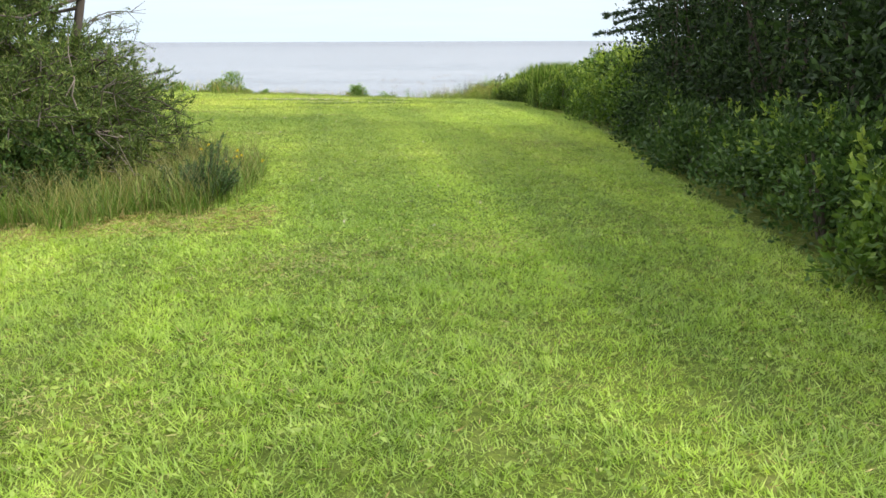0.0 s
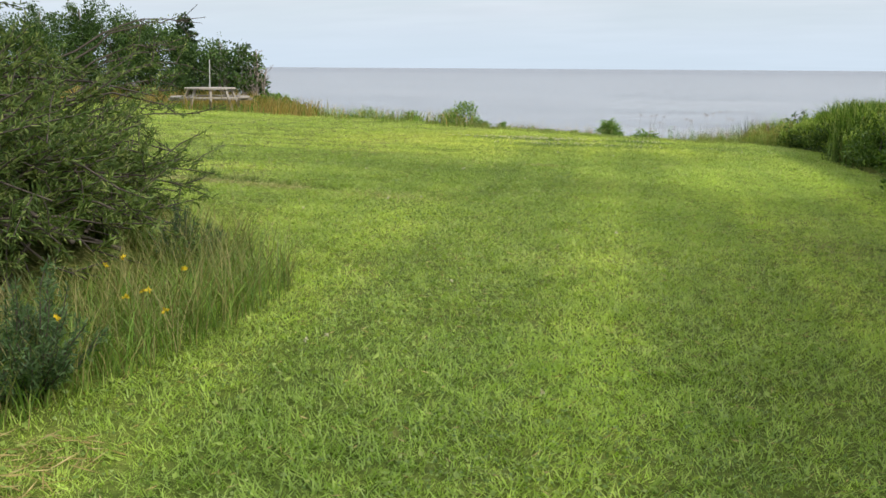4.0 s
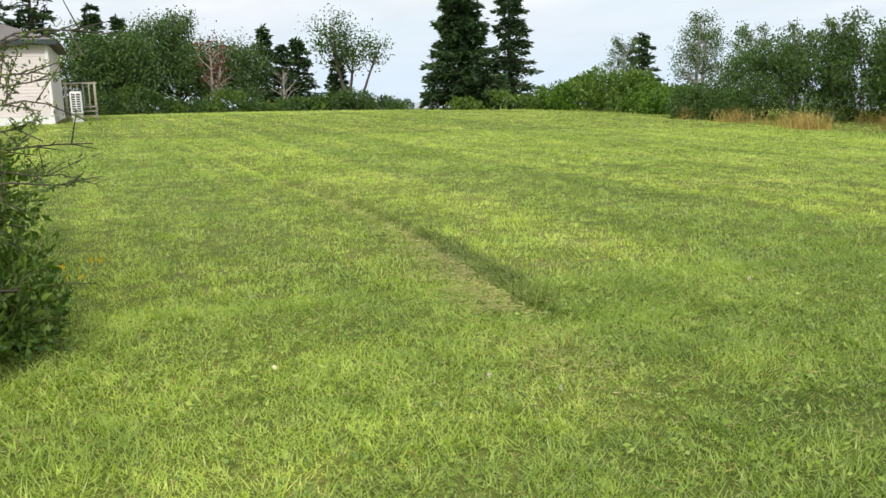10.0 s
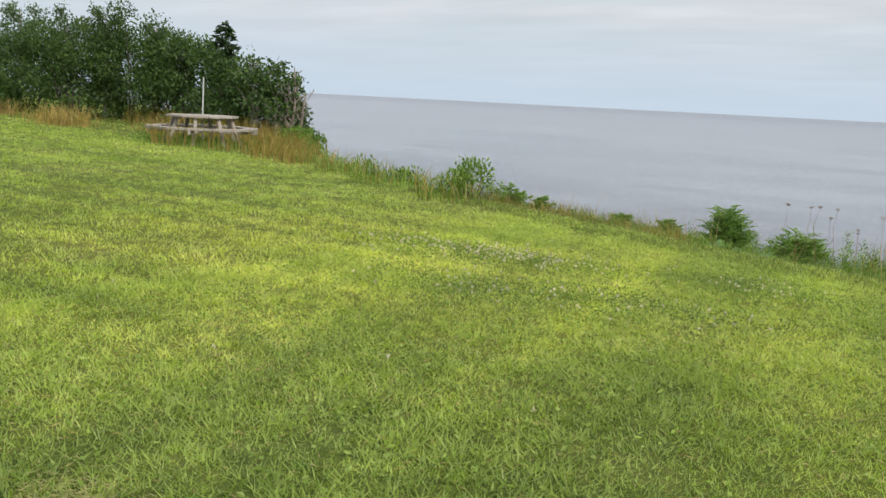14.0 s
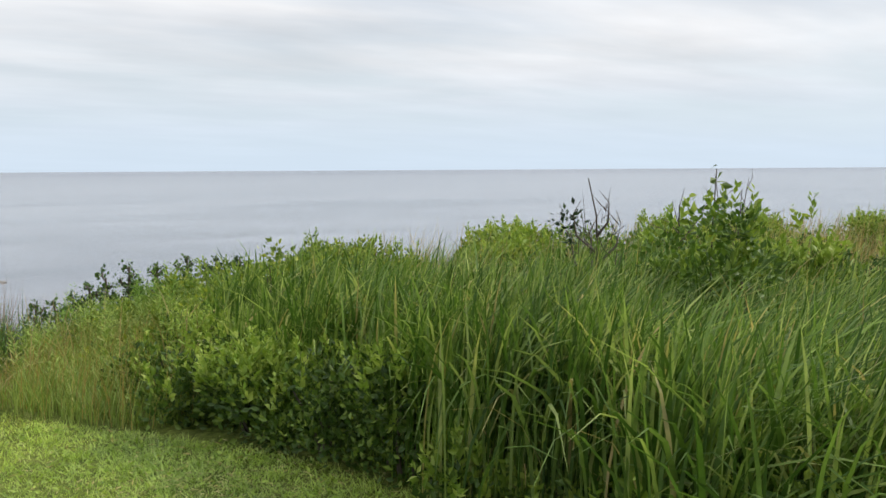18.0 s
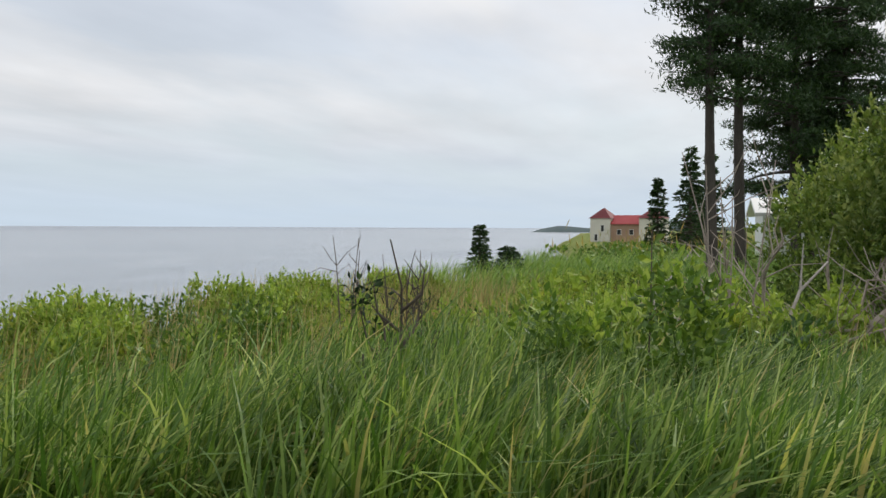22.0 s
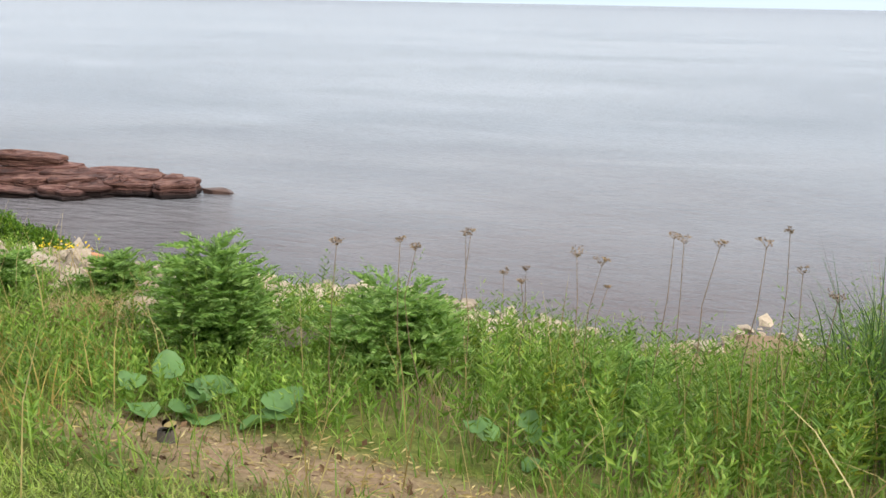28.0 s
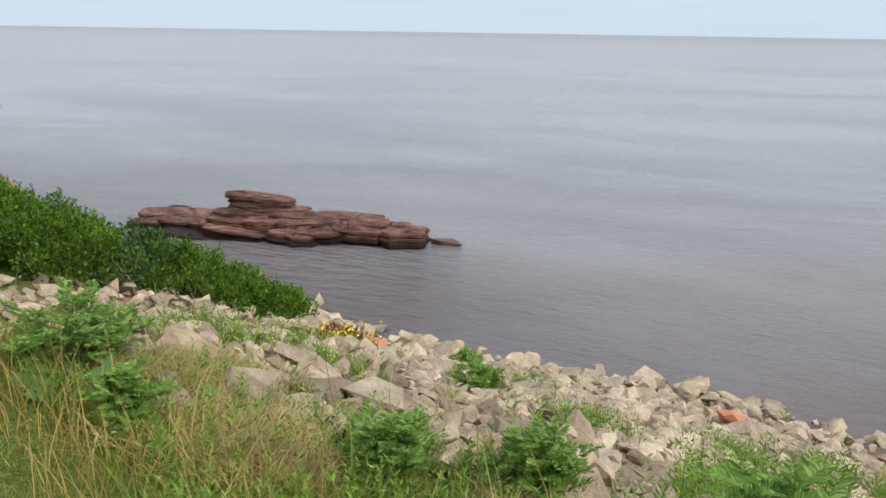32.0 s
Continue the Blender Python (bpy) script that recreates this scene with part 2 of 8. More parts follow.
    # small tufts: noise paints lit tops and shadowy gaps between stems into the colour
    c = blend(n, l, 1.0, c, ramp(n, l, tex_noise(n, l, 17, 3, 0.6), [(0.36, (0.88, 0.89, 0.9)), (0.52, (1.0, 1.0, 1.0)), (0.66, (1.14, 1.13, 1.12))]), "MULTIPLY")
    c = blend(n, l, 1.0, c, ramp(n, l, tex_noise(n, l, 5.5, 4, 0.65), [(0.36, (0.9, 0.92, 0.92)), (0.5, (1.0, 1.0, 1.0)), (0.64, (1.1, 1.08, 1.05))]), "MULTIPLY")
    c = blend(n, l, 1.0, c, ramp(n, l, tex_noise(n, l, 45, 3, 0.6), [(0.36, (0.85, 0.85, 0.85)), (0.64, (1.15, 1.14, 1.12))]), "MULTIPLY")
    return blend(n, l, 1.0, c, ramp(n, l, bands, [(0.40, (0.85, 0.88, 0.89)), (0.60, (1.15, 1.12, 1.08))]), "MULTIPLY")


def lawn_blade_material():
    m, n, l, b = nodes_of("lawn_blade")
    geo = n.new("ShaderNodeNewGeometry")
    # blades lightened in colour, so the lawn brightens toward a low view
    one = ramp(n, l, geo.outputs["Random Per Island"], [(0.0, (1.68, 1.72, 1.5)), (0.45, (1.9, 1.93, 1.7)), (0.85, (2.12, 2.12, 1.98)), (1.0, (2.5, 2.22, 2.6))])
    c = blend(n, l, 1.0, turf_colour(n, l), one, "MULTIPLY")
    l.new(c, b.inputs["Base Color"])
    b.inputs["Roughness"].default_value = 0.42
    b.inputs["Specular IOR Level"].default_value = 0.55
    tr = n.new("ShaderNodeBsdfTranslucent")
    l.new(blend(n, l, 1.0, c, (1.1, 1.2, 0.7), "MULTIPLY"), tr.inputs["Color"])
    mx = n.new("ShaderNodeMixShader")
    mx.inputs[0].default_value = 0.45
    l.new(b.outputs[0], mx.inputs[1])
    l.new(tr.outputs[0], mx.inputs[2])
    l.new(mx.outputs[0], n["Material Output"].inputs["Surface"])
    return m


M["lawn_blade"] = lawn_blade_material()
M["clover"] = leaf_material("clover", [(0.0, (0.12, 0.205, 0.05)), (0.7, (0.20, 0.30, 0.08)), (1.0, (0.30, 0.39, 0.13))], 0.5, 0.25)
M["lawn_herb"] = leaf_material("lawn_herb", [(0.0, (0.22, 0.33, 0.07)), (0.7, (0.31, 0.43, 0.10)), (1.0, (0.42, 0.52, 0.16))], 0.5, 0.35)
M["straw"] = leaf_material("straw", [(0.0, (0.30, 0.22, 0.09)), (0.6, (0.45, 0.36, 0.17)), (1.0, (0.55, 0.46, 0.26))], 0.7, 0.2)
M["gold_grass"] = leaf_material("gold_grass", [(0.0, (0.20, 0.22, 0.05)), (0.4, (0.36, 0.27, 0.09)), (1.0, (0.50, 0.36, 0.15))], 0.6, 0.25)
M["reed"] = leaf_material("reed", [(0.0, (0.045, 0.105, 0.018)), (0.45, (0.118, 0.21, 0.046)), (0.78, (0.22, 0.32, 0.09)), (0.94, (0.41, 0.49, 0.19)), (1.0, (0.46, 0.37, 0.19))], 0.55, 0.36, 0.8, 1.6)
M["shoot"] = leaf_material("shoot", [(0.0, (0.16, 0.26, 0.04)), (0.6, (0.27, 0.37, 0.065)), (1.0, (0.40, 0.48, 0.12))], 0.5, 0.35, 0.3, 1.6)
M["blue_grass"] = leaf_material("blue_grass", [(0.0, (0.05, 0.11, 0.04)), (1.0, (0.14, 0.22, 0.10))], 0.45, 0.25)
M["weed"] = leaf_material("weed", [(0.0, (0.09, 0.18, 0.03)), (0.6, (0.18, 0.31, 0.055)), (1.0, (0.31, 0.42, 0.10))], 0.5, 0.3, 0.6, 1.6)
M["lime"] = leaf_material("lime", [(0.0, (0.08, 0.14, 0.024)), (0.55, (0.16, 0.235, 0.038)), (0.85, (0.30, 0.36, 0.055)), (1.0, (0.44, 0.47, 0.08))], 0.5, 0.3, 0.5, 1.6)
M["dark_leaf"] = leaf_material("dark_leaf", [(0.0, (0.010, 0.025, 0.008)), (0.6, (0.026, 0.056, 0.014)), (1.0, (0.06, 0.11, 0.028))], 0.6, 0.12, 0.6, 0.9)
M["poplar"] = leaf_material("poplar", [(0.0, (0.03, 0.07, 0.02)), (0.6, (0.065, 0.13, 0.033)), (1.0, (0.13, 0.21, 0.055))], 0.45, 0.2, 0.6, 0.9)
M["mid_leaf"] = leaf_material("mid_leaf", [(0.0, (0.056, 0.11, 0.021)), (0.6, (0.102, 0.19, 0.032)), (1.0, (0.19, 0.28, 0.052))], 0.45, 0.25, 0.6, 0.9)
M["bright_leaf"] = leaf_material("bright_leaf", [(0.0, (0.045, 0.11, 0.014)), (0.6, (0.09, 0.19, 0.019)), (1.0, (0.16, 0.28, 0.036))], 0.45, 0.25, 0.6, 0.7)
M["needle"] = leaf_material("needle", [(0.0, (0.018, 0.045, 0.018)), (0.6, (0.035, 0.075, 0.025)), (1.0, (0.065, 0.115, 0.04))], 0.5, 0.1, 0.6, 0.7)
M["bush_leaf"] = leaf_material("bush_leaf", [(0.0, (0.06, 0.11, 0.025)), (0.6, (0.16, 0.245, 0.058)), (1.0, (0.34, 0.42, 0.12))], 0.45, 0.3, 0.6, 1.0)
M["bush_tip"] = leaf_material("bush_tip", [(0.0, (0.12, 0.18, 0.04)), (0.6, (0.20, 0.265, 0.07)), (1.0, (0.32, 0.36, 0.13))], 0.45, 0.3, 0.5, 1.0)
M["larch"] = leaf_material("larch", [(0.0, (0.06, 0.11, 0.028)), (0.5, (0.12, 0.19, 0.048)), (0.85, (0.20, 0.27, 0.075)), (1.0, (0.32, 0.37, 0.13))], 0.6, 0.25, 0.5, 1.5)
M["weed_light"] = leaf_material("weed_light", [(0.0, (0.17, 0.26, 0.058)), (0.6, (0.285, 0.385, 0.1)), (1.0, (0.43, 0.49, 0.19))], 0.5, 0.3, 0.6, 1.6)
# rut grass: longer and darker, with shadow between tufts put into its colour
M["rut"] = leaf_material("rut", [(0.0, (0.12, 0.175, 0.042)), (0.7, (0.2, 0.27, 0.068)), (1.0, (0.31, 0.36, 0.12))], 0.55, 0.25)
M["seed_grass"] = leaf_material("seed_grass", [(0.0, (0.16, 0.19, 0.06)), (0.6, (0.27, 0.27, 0.10)), (1.0, (0.42, 0.36, 0.17))], 0.6, 0.25)
M["bank_leaf"] = leaf_material("bank_leaf", [(0.0, (0.035, 0.08, 0.012)), (0.6, (0.085, 0.175, 0.02)), (1.0, (0.19, 0.32, 0.035))], 0.45, 0.25, 0.7, 1.6)
M["rose_leaf"] = leaf_material("rose_leaf", [(0.0, (0.035, 0.075, 0.018)), (0.6, (0.085, 0.15, 0.032)), (0.92, (0.17, 0.25, 0.05)), (1.0, (0.28, 0.36, 0.08))], 0.45, 0.25, 0.8, 1.8)
M["mid_grass"] = leaf_material("mid_grass", [(0.0, (0.10, 0.145, 0.035)), (0.6, (0.185, 0.235, 0.062)), (1.0, (0.32, 0.32, 0.12))], 0.55, 0.3)
M["clipping"] = leaf_material("clipping", [(0.0, (0.30, 0.30, 0.13)), (1.0, (0.50, 0.48, 0.24))], 0.7, 0.2)
M["tansy"] = leaf_material("tansy", [(0.0, (0.11, 0.215, 0.048)), (0.6, (0.2, 0.345, 0.08)), (1.0, (0.34, 0.48, 0.16))], 0.5, 0.4, 0.4, 2.0)
M["big_leaf"] = leaf_material("big_leaf", [(0.0, (0.08, 0.20, 0.05)), (1.0, (0.16, 0.30, 0.11))], 0.5, 0.25)
M["white_flower"] = leaf_material("white_flower", [(0.0, (0.56, 0.53, 0.41)), (1.0, (0.78, 0.76, 0.66))], 0.7, 0.2)
M["yellow_flower"] = leaf_material("yellow_flower", [(0.0, (0.7, 0.5, 0.02)), (1.0, (0.8, 0.62, 0.04))], 0.6, 0.2)
M["seedhead"] = leaf_material("seedhead", [(0.0, (0.09, 0.05, 0.03)), (1.0, (0.24, 0.15, 0.09))], 0.8, 0.1)
M["dry_stalk"] = leaf_material("dry_stalk", [(0.0, (0.14, 0.09, 0.06)), (1.0, (0.34, 0.24, 0.16))], 0.8, 0.1)
M["weed_brown"] = leaf_material("weed_brown", [(0.0, (0.10, 0.035, 0.025)), (1.0, (0.22, 0.09, 0.05))], 0.6, 0.1)
M["bark"] = solid_material("bark", [(0.25, (0.05, 0.04, 0.034)), (0.75, (0.155, 0.13, 0.105))], 0.9, 5, 35, 0.8, 0.02, (1, 1, 0.25))
M["dead_wood"] = solid_material("dead_wood", [(0.25, (0.19, 0.145, 0.115)), (0.75, (0.46, 0.40, 0.35))], 0.9, 7, 50, 0.6, 0.01, (1, 1, 0.4))
M["pale_bark"] = solid_material("pale_bark", [(0.25, (0.22, 0.19, 0.16)), (0.75, (0.48, 0.45, 0.40))], 0.85, 5, 40, 0.4, 0.01)
M["picnic_wood"] = solid_material("picnic_wood", [(0.25, (0.27, 0.24, 0.21)), (0.75, (0.50, 0.46, 0.41))], 0.85, 2, 30, 0.4, 0.004, (0.4, 6, 6), obj=0.12)
M["siding"] = solid_material("siding", [(0.2, (0.62, 0.55, 0.53)), (0.8, (0.74, 0.67, 0.65))], 0.5, 1.5, 20, 0.05, 0.002)
M["white_paint"] = solid_material("white_paint", [(0.2, (0.66, 0.66, 0.64)), (0.8, (0.82, 0.82, 0.80))], 0.5, 1.5, 20, 0.05, 0.002)
M["shingle"] = solid_material("shingle", [(0.25, (0.10, 0.095, 0.09)), (0.75, (0.24, 0.22, 0.21))], 0.9, 3, 25, 0.5, 0.01, island=0.25)
M["dark_trim"] = solid_material("dark_trim", [(0.2, (0.03, 0.045, 0.045)), (0.8, (0.06, 0.08, 0.08))], 0.5, 3, 20, 0.05, 0.002)
M["red_roof"] = solid_material("red_roof", [(0.25, (0.30, 0.045, 0.05)), (0.75, (0.42, 0.08, 0.08))], 0.6, 0.5, 6, 0.1, 0.01)
M["dark_red_roof"] = solid_material("dark_red_roof", [(0.25, (0.12, 0.025, 0.03)), (0.75, (0.19, 0.045, 0.045))], 0.7, 0.5, 6, 0.1, 0.01)
M["cream_wall"] = solid_material("cream_wall", [(0.25, (0.55, 0.52, 0.44)), (0.75, (0.68, 0.65, 0.57))], 0.7, 0.6, 8, 0.1, 0.01)
M["brown_wall"] = solid_material("brown_wall", [(0.25, (0.30, 0.19, 0.13)), (0.75, (0.42, 0.28, 0.20))], 0.8, 0.6, 8, 0.1, 0.01)
M["metal_grey"] = solid_material("metal_grey", [(0.2, (0.42, 0.42, 0.41)), (0.8, (0.60, 0.60, 0.58))], 0.45, 3, 30, 0.05, 0.002)
M["black"] = solid_material("black", [(0.2, (0.015, 0.015, 0.015)), (0.8, (0.04, 0.04, 0.04))], 0.6, 3, 30, 0.05, 0.002)
M["pine_bark"] = solid_material("pine_bark", [(0.25, (0.03, 0.026, 0.022)), (0.75, (0.105, 0.09, 0.078))], 0.95, 4, 26, 0.9, 0.03, (1, 1, 0.3))
M["riprap"] = solid_material("riprap", [(0.22, (0.11, 0.08, 0.058)), (0.5, (0.34, 0.28, 0.21)), (0.8, (0.62, 0.55, 0.45))], 0.9, 3.0, 26, 0.9, 0.03, obj=0.38, island=0.25)
M["red_rock"] = solid_material("red_rock", [(0.3, (0.03, 0.014, 0.012)), (0.48, (0.115, 0.052, 0.042)), (0.72, (0.30, 0.17, 0.135))], 0.7, 0.8, 3.2, 1.0, 0.12, (1, 1, 9), obj=0.3, mix=0.6)


def tide_stain(m, level):
    """Dark wet algae up to the tide's reach."""
    n, l = m.node_tree.nodes, m.node_tree.links
    b = n["Principled BSDF"]
    dry = b.inputs["Base Color"].links[0].from_socket
    geo, sep, mr = n.new("ShaderNodeNewGeometry"), n.new("ShaderNodeSeparateXYZ"), n.new("ShaderNodeMapRange")
    l.new(geo.outputs["Position"], sep.inputs[0])
    mr.inputs[1].default_value, mr.inputs[2].default_value = level, level + 0.14
    l.new(sep.outputs["Z"], mr.inputs[0])
    l.new(blend(n, l, mr.outputs[0], (0.022, 0.013, 0.012), dry), b.inputs["Base Color"])


tide_stain(M["red_rock"], SEA + 0.09)
M["orange_stone"] = solid_material("orange_stone", [(0.25, (0.42, 0.16, 0.09)), (0.75, (0.58, 0.27, 0.16))], 0.85, 4, 25, 0.4, 0.01)
M["wet_stone"] = solid_material("wet_stone", [(0.25, (0.05, 0.03, 0.025)), (0.75, (0.15, 0.09, 0.07))], 0.35, 3, 25, 0.5, 0.02)
M["far_land"] = solid_material("far_land", [(0.25, (0.06, 0.085, 0.09)), (0.75, (0.10, 0.13, 0.13))], 1.0, 0.02, 0.2, 0.0, 0.01)


def ground_material():
    m, n, l, b = nodes_of("ground_earth")
    # lawn: broad patches, mown bands, fine speckle
    mid = tex_noise(n, l, 2.2, 5, 0.65)
    fine = tex_noise(n, l, 26, 4, 0.7)
    # soil darkened in colour, for the shaded gaps between the blades
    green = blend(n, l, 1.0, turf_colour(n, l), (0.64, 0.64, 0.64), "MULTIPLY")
    green = blend(n, l, 1.0, green, ramp(n, l, fine, [(0.25, (0.55, 0.55, 0.55)), (0.75, (1.42, 1.36, 1.25))]), "MULTIPLY")
    dry = ramp(n, l, tex_noise(n, l, 1.3, 4, 0.6), [(0.66, (0, 0, 0)), (0.78, (1, 1, 1))])
    green = blend(n, l, dry, green, (0.30, 0.26, 0.10))
    # bare slope soil
    soil = ramp(n, l, blend(n, l, 0.5, mid, fine), [(0.3, (0.19, 0.125, 0.075)), (0.7, (0.42, 0.30, 0.195))])
    at = n.new("ShaderNodeAttribute")
    at.attribute_name = "bare"
    l.new(blend(n, l, at.outputs["Fac"], green, soil), b.inputs["Base Color"])
    b.inputs["Roughness"].default_value = 0.95
    b.inputs["Specular IOR Level"].default_value = 0.1
    bump(n, l, b, fine, 0.8, 0.04)
    return m


def water_material():
    m, n, l, b = nodes_of("sea_water")
    geo = n.new("ShaderNodeNewGeometry")
    sep = n.new("ShaderNodeSeparateXYZ")
    l.new(geo.outputs["Position"], sep.inputs[0])
    # red silt hangs in the shallows
    near = n.new("ShaderNodeMapRange")
    near.inputs[1].default_value, near.inputs[2].default_value = 34, 62
    near.inputs[3].default_value, near.inputs[4].default_value = 0, 1
    l.new(sep.outputs["Y"], near.inputs[0])
    wob = blend(n, l, 0.35, near.outputs[0], tex_noise(n, l, 0.12, 3))
    c = ramp(n, l, wob, [(0.1, (0.085, 0.058, 0.055)), (0.36, (0.175, 0.172, 0.184)), (0.7, (0.235, 0.252, 0.278))])
    # wind streaks and darker far water: reflection off ruffled sea painted into the colour
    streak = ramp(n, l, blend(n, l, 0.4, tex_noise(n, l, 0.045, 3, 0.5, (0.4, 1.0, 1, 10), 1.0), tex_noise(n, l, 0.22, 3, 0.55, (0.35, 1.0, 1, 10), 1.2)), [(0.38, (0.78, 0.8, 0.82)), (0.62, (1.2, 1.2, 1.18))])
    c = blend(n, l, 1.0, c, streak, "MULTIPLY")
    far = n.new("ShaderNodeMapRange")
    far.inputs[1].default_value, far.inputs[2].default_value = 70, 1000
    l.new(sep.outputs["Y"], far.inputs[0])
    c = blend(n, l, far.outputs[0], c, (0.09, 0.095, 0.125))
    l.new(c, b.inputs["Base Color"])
    b.inputs["Roughness"].default_value = 0.16
    b.inputs["IOR"].default_value = 1.3
    b.inputs["Specular IOR Level"].default_value = 0.5
    gloss = n.new("ShaderNodeMapRange")
    gloss.inputs[1].default_value, gloss.inputs[2].default_value = 70, 900
    gloss.inputs[3].default_value, gloss.inputs[4].default_value = 0.5, 0.24
    l.new(sep.outputs["Y"], gloss.inputs[0])
    l.new(gloss.outputs[0], b.inputs["Specular IOR Level"])
    w1 = tex_noise(n, l, 1.9, 5, 0.65, (0.45, 1.3, 1, 12))
    w2 = tex_noise(n, l, 0.16, 3, 0.5, (0.35, 1.0, 1, 8))
    k1 = n.new("ShaderNodeBump")
    k1.inputs["Strength"].default_value, k1.inputs["Distance"].default_value = 1.0, 0.17
    l.new(w1, k1.inputs["Height"])
    k2 = n.new("ShaderNodeBump")
    k2.inputs["Strength"].default_value, k2.inputs["Distance"].default_value = 0.5, 0.5
    l.new(w2, k2.inputs["Height"])
    l.new(k1.outputs[0], k2.inputs["Normal"])
    l.new(k2.outputs[0], b.inputs["Normal"])
    return m


M["ground"] = ground_material()
M["water"] = water_material()

# ---- mesh helpers ----
rng = np.random.default_rng(7)


def mesh_from(name, verts, faces, mat, smooth=False):
    """A mesh from arrays: all faces triangles or all quads."""
    me = bpy.data.meshes.new(name)
    verts, faces = np.asarray(verts, np.float32), np.asarray(faces, np.int32)
    k = faces.shape[1]
    me.vertices.add(len(verts))
    me.vertices.foreach_set("co", verts.ravel())
    me.loops.add(faces.size)
    me.loops.foreach_set("vertex_index", faces.ravel())
    me.polygons.add(len(faces))
    me.polygons.foreach_set("loop_start", np.arange(0, faces.size, k, dtype=np.int32))
    me.polygons.foreach_set("loop_total", np.full(len(faces), k, np.int32))
    me.polygons.foreach_set("use_smooth", np.full(len(faces), smooth))
    me.update(calc_edges=True)
    me.materials.append(mat)
    return me


def thing(name, label, category, at=(0, 0, 0), turn=0, group="", kind=""):
    e = new(name)
    e.matrix_basis = pose(*at, 0, 0, turn)
    return tagged(e, label, category, group, kind)


def part_mesh(name, me, parent, label=""):
    ob = new(name, me)
    ob.parent = parent
    return tagged(ob, label)


def part(name, bm, mat, parent, label="", smooth=False):
    me = bpy.data.meshes.new(name)
    bm.to_mesh(me)
    bm.free()
    me.materials.append(mat)
    if smooth:
        me.polygons.foreach_set("use_smooth", np.ones(len(me.polygons), bool))
    return part_mesh(name, me, parent, label)


def box_bm(sx, sy, sz, at=(0, 0, 0), turn=(0, 0, 0), bevel=0.0):
    bm = bmesh.new()
    bmesh.ops.create_cube(bm, size=1)
    bmesh.ops.scale(bm, vec=(sx, sy, sz), verts=bm.verts)
    if bevel:
        bmesh.ops.bevel(bm, geom=bm.edges[:], offset=bevel, segments=1, affect="EDGES")
    bmesh.ops.transform(bm, matrix=pose(*at, *turn), verts=bm.verts)
    return bm


def tubes(paths, sides=6):
    """Vertices and quads of tapered tubes; each path is (points, radii)."""
    V, F, base = [], [], 0
    for pts, rad in paths:
        pts = np.asarray(pts, float)
        k = len(pts)
        d = np.gradient(pts, axis=0)
        d /= np.linalg.norm(d, axis=1)[:, None] + 1e-9
        ref = np.where(np.abs(d[:, 2:3]) > 0.9, np.array([[1.0, 0, 0]]), np.array([[0, 0, 1.0]]))
        u = np.cross(d, ref)
        u /= np.linalg.norm(u, axis=1)[:, None] + 1e-9
        v = np.cross(d, u)
        a = np.arange(sides) * 2 * math.pi / sides
        ring = pts[:, None, :] + np.asarray(rad)[:, None, None] * (np.cos(a)[None, :, None] * u[:, None, :] + np.sin(a)[None, :, None] * v[:, None, :])
        V.append(ring.reshape(-1, 3))
        i, j = np.meshgrid(np.arange(k - 1), np.arange(sides), indexing="ij")
        j2 = (j + 1) % sides
        F.append(np.stack([i * sides + j, i * sides + j2, (i + 1) * sides + j2, (i + 1) * sides + j], -1).reshape(-1, 4) + base)
        base += k * sides
    return np.concatenate(V), np.concatenate(F)


def blades(base, h, w, lean_dir, lean, seg=3, droop=0.25):
    """Grass blades: tapering strips that lean over along lean_dir. Returns vertices and triangles."""
    n = len(base)
    side = lean_dir + math.pi / 2 + rng.normal(0, 0.6, n)
    s = np.linspace(0, 1, seg + 1)
    V = np.zeros((n, 2 * seg + 1, 3), np.float32)
    for i, q in enumerate(s):
        c = base + np.stack([np.cos(lean_dir) * lean * h * q ** 1.8, np.sin(lean_dir) * lean * h * q ** 1.8, h * (q - droop * lean * q ** 2.6)], -1)
        if i == seg:
            V[:, 2 * seg] = c
        else:
            o = np.stack([np.cos(side), np.sin(side), np.zeros(n)], -1) * (0.5 * w * (1 - q) ** 0.45)[:, None]
            V[:, 2 * i], V[:, 2 * i + 1] = c - o, c + o
    tri = []
    for i in range(seg - 1):
        tri += [(2 * i, 2 * i + 1, 2 * i + 3), (2 * i, 2 * i + 3, 2 * i + 2)]
    tri.append((2 * seg - 2, 2 * seg - 1, 2 * seg))
    F = (np.arange(n)[:, None, None] * (2 * seg + 1) + np.array(tri)[None]).reshape(-1, 3)
    return V.reshape(-1, 3), F


def leaves(c, along, length, width, fold=0.15):
    """Leaves: pointed rhombs folded on the midrib, from c outward along the given directions."""
    n = len(c)
    along = along / (np.linalg.norm(along, axis=1)[:, None] + 1e-9)
    r = rng.normal(0, 1, (n, 3))
    side = np.cross(along, r)
    side /= np.linalg.norm(side, axis=1)[:, None] + 1e-9
    up = np.cross(side, along)
    L, Wd = np.broadcast_to(length, n)[:, None], np.broadcast_to(width, n)[:, None]
    V = np.zeros((n, 4, 3), np.float32)
    V[:, 0] = c
    V[:, 1] = c + along * L * 0.45 + side * Wd * 0.5 + up * Wd * fold
    V[:, 2] = c + along * L
    V[:, 3] = c + along * L * 0.45 - side * Wd * 0.5 + up * Wd * fold
    F = (np.arange(n)[:, None, None] * 4 + np.array([(0, 1, 2), (0, 2, 3)])[None]).reshape(-1, 3)
    return V.reshape(-1, 3), F


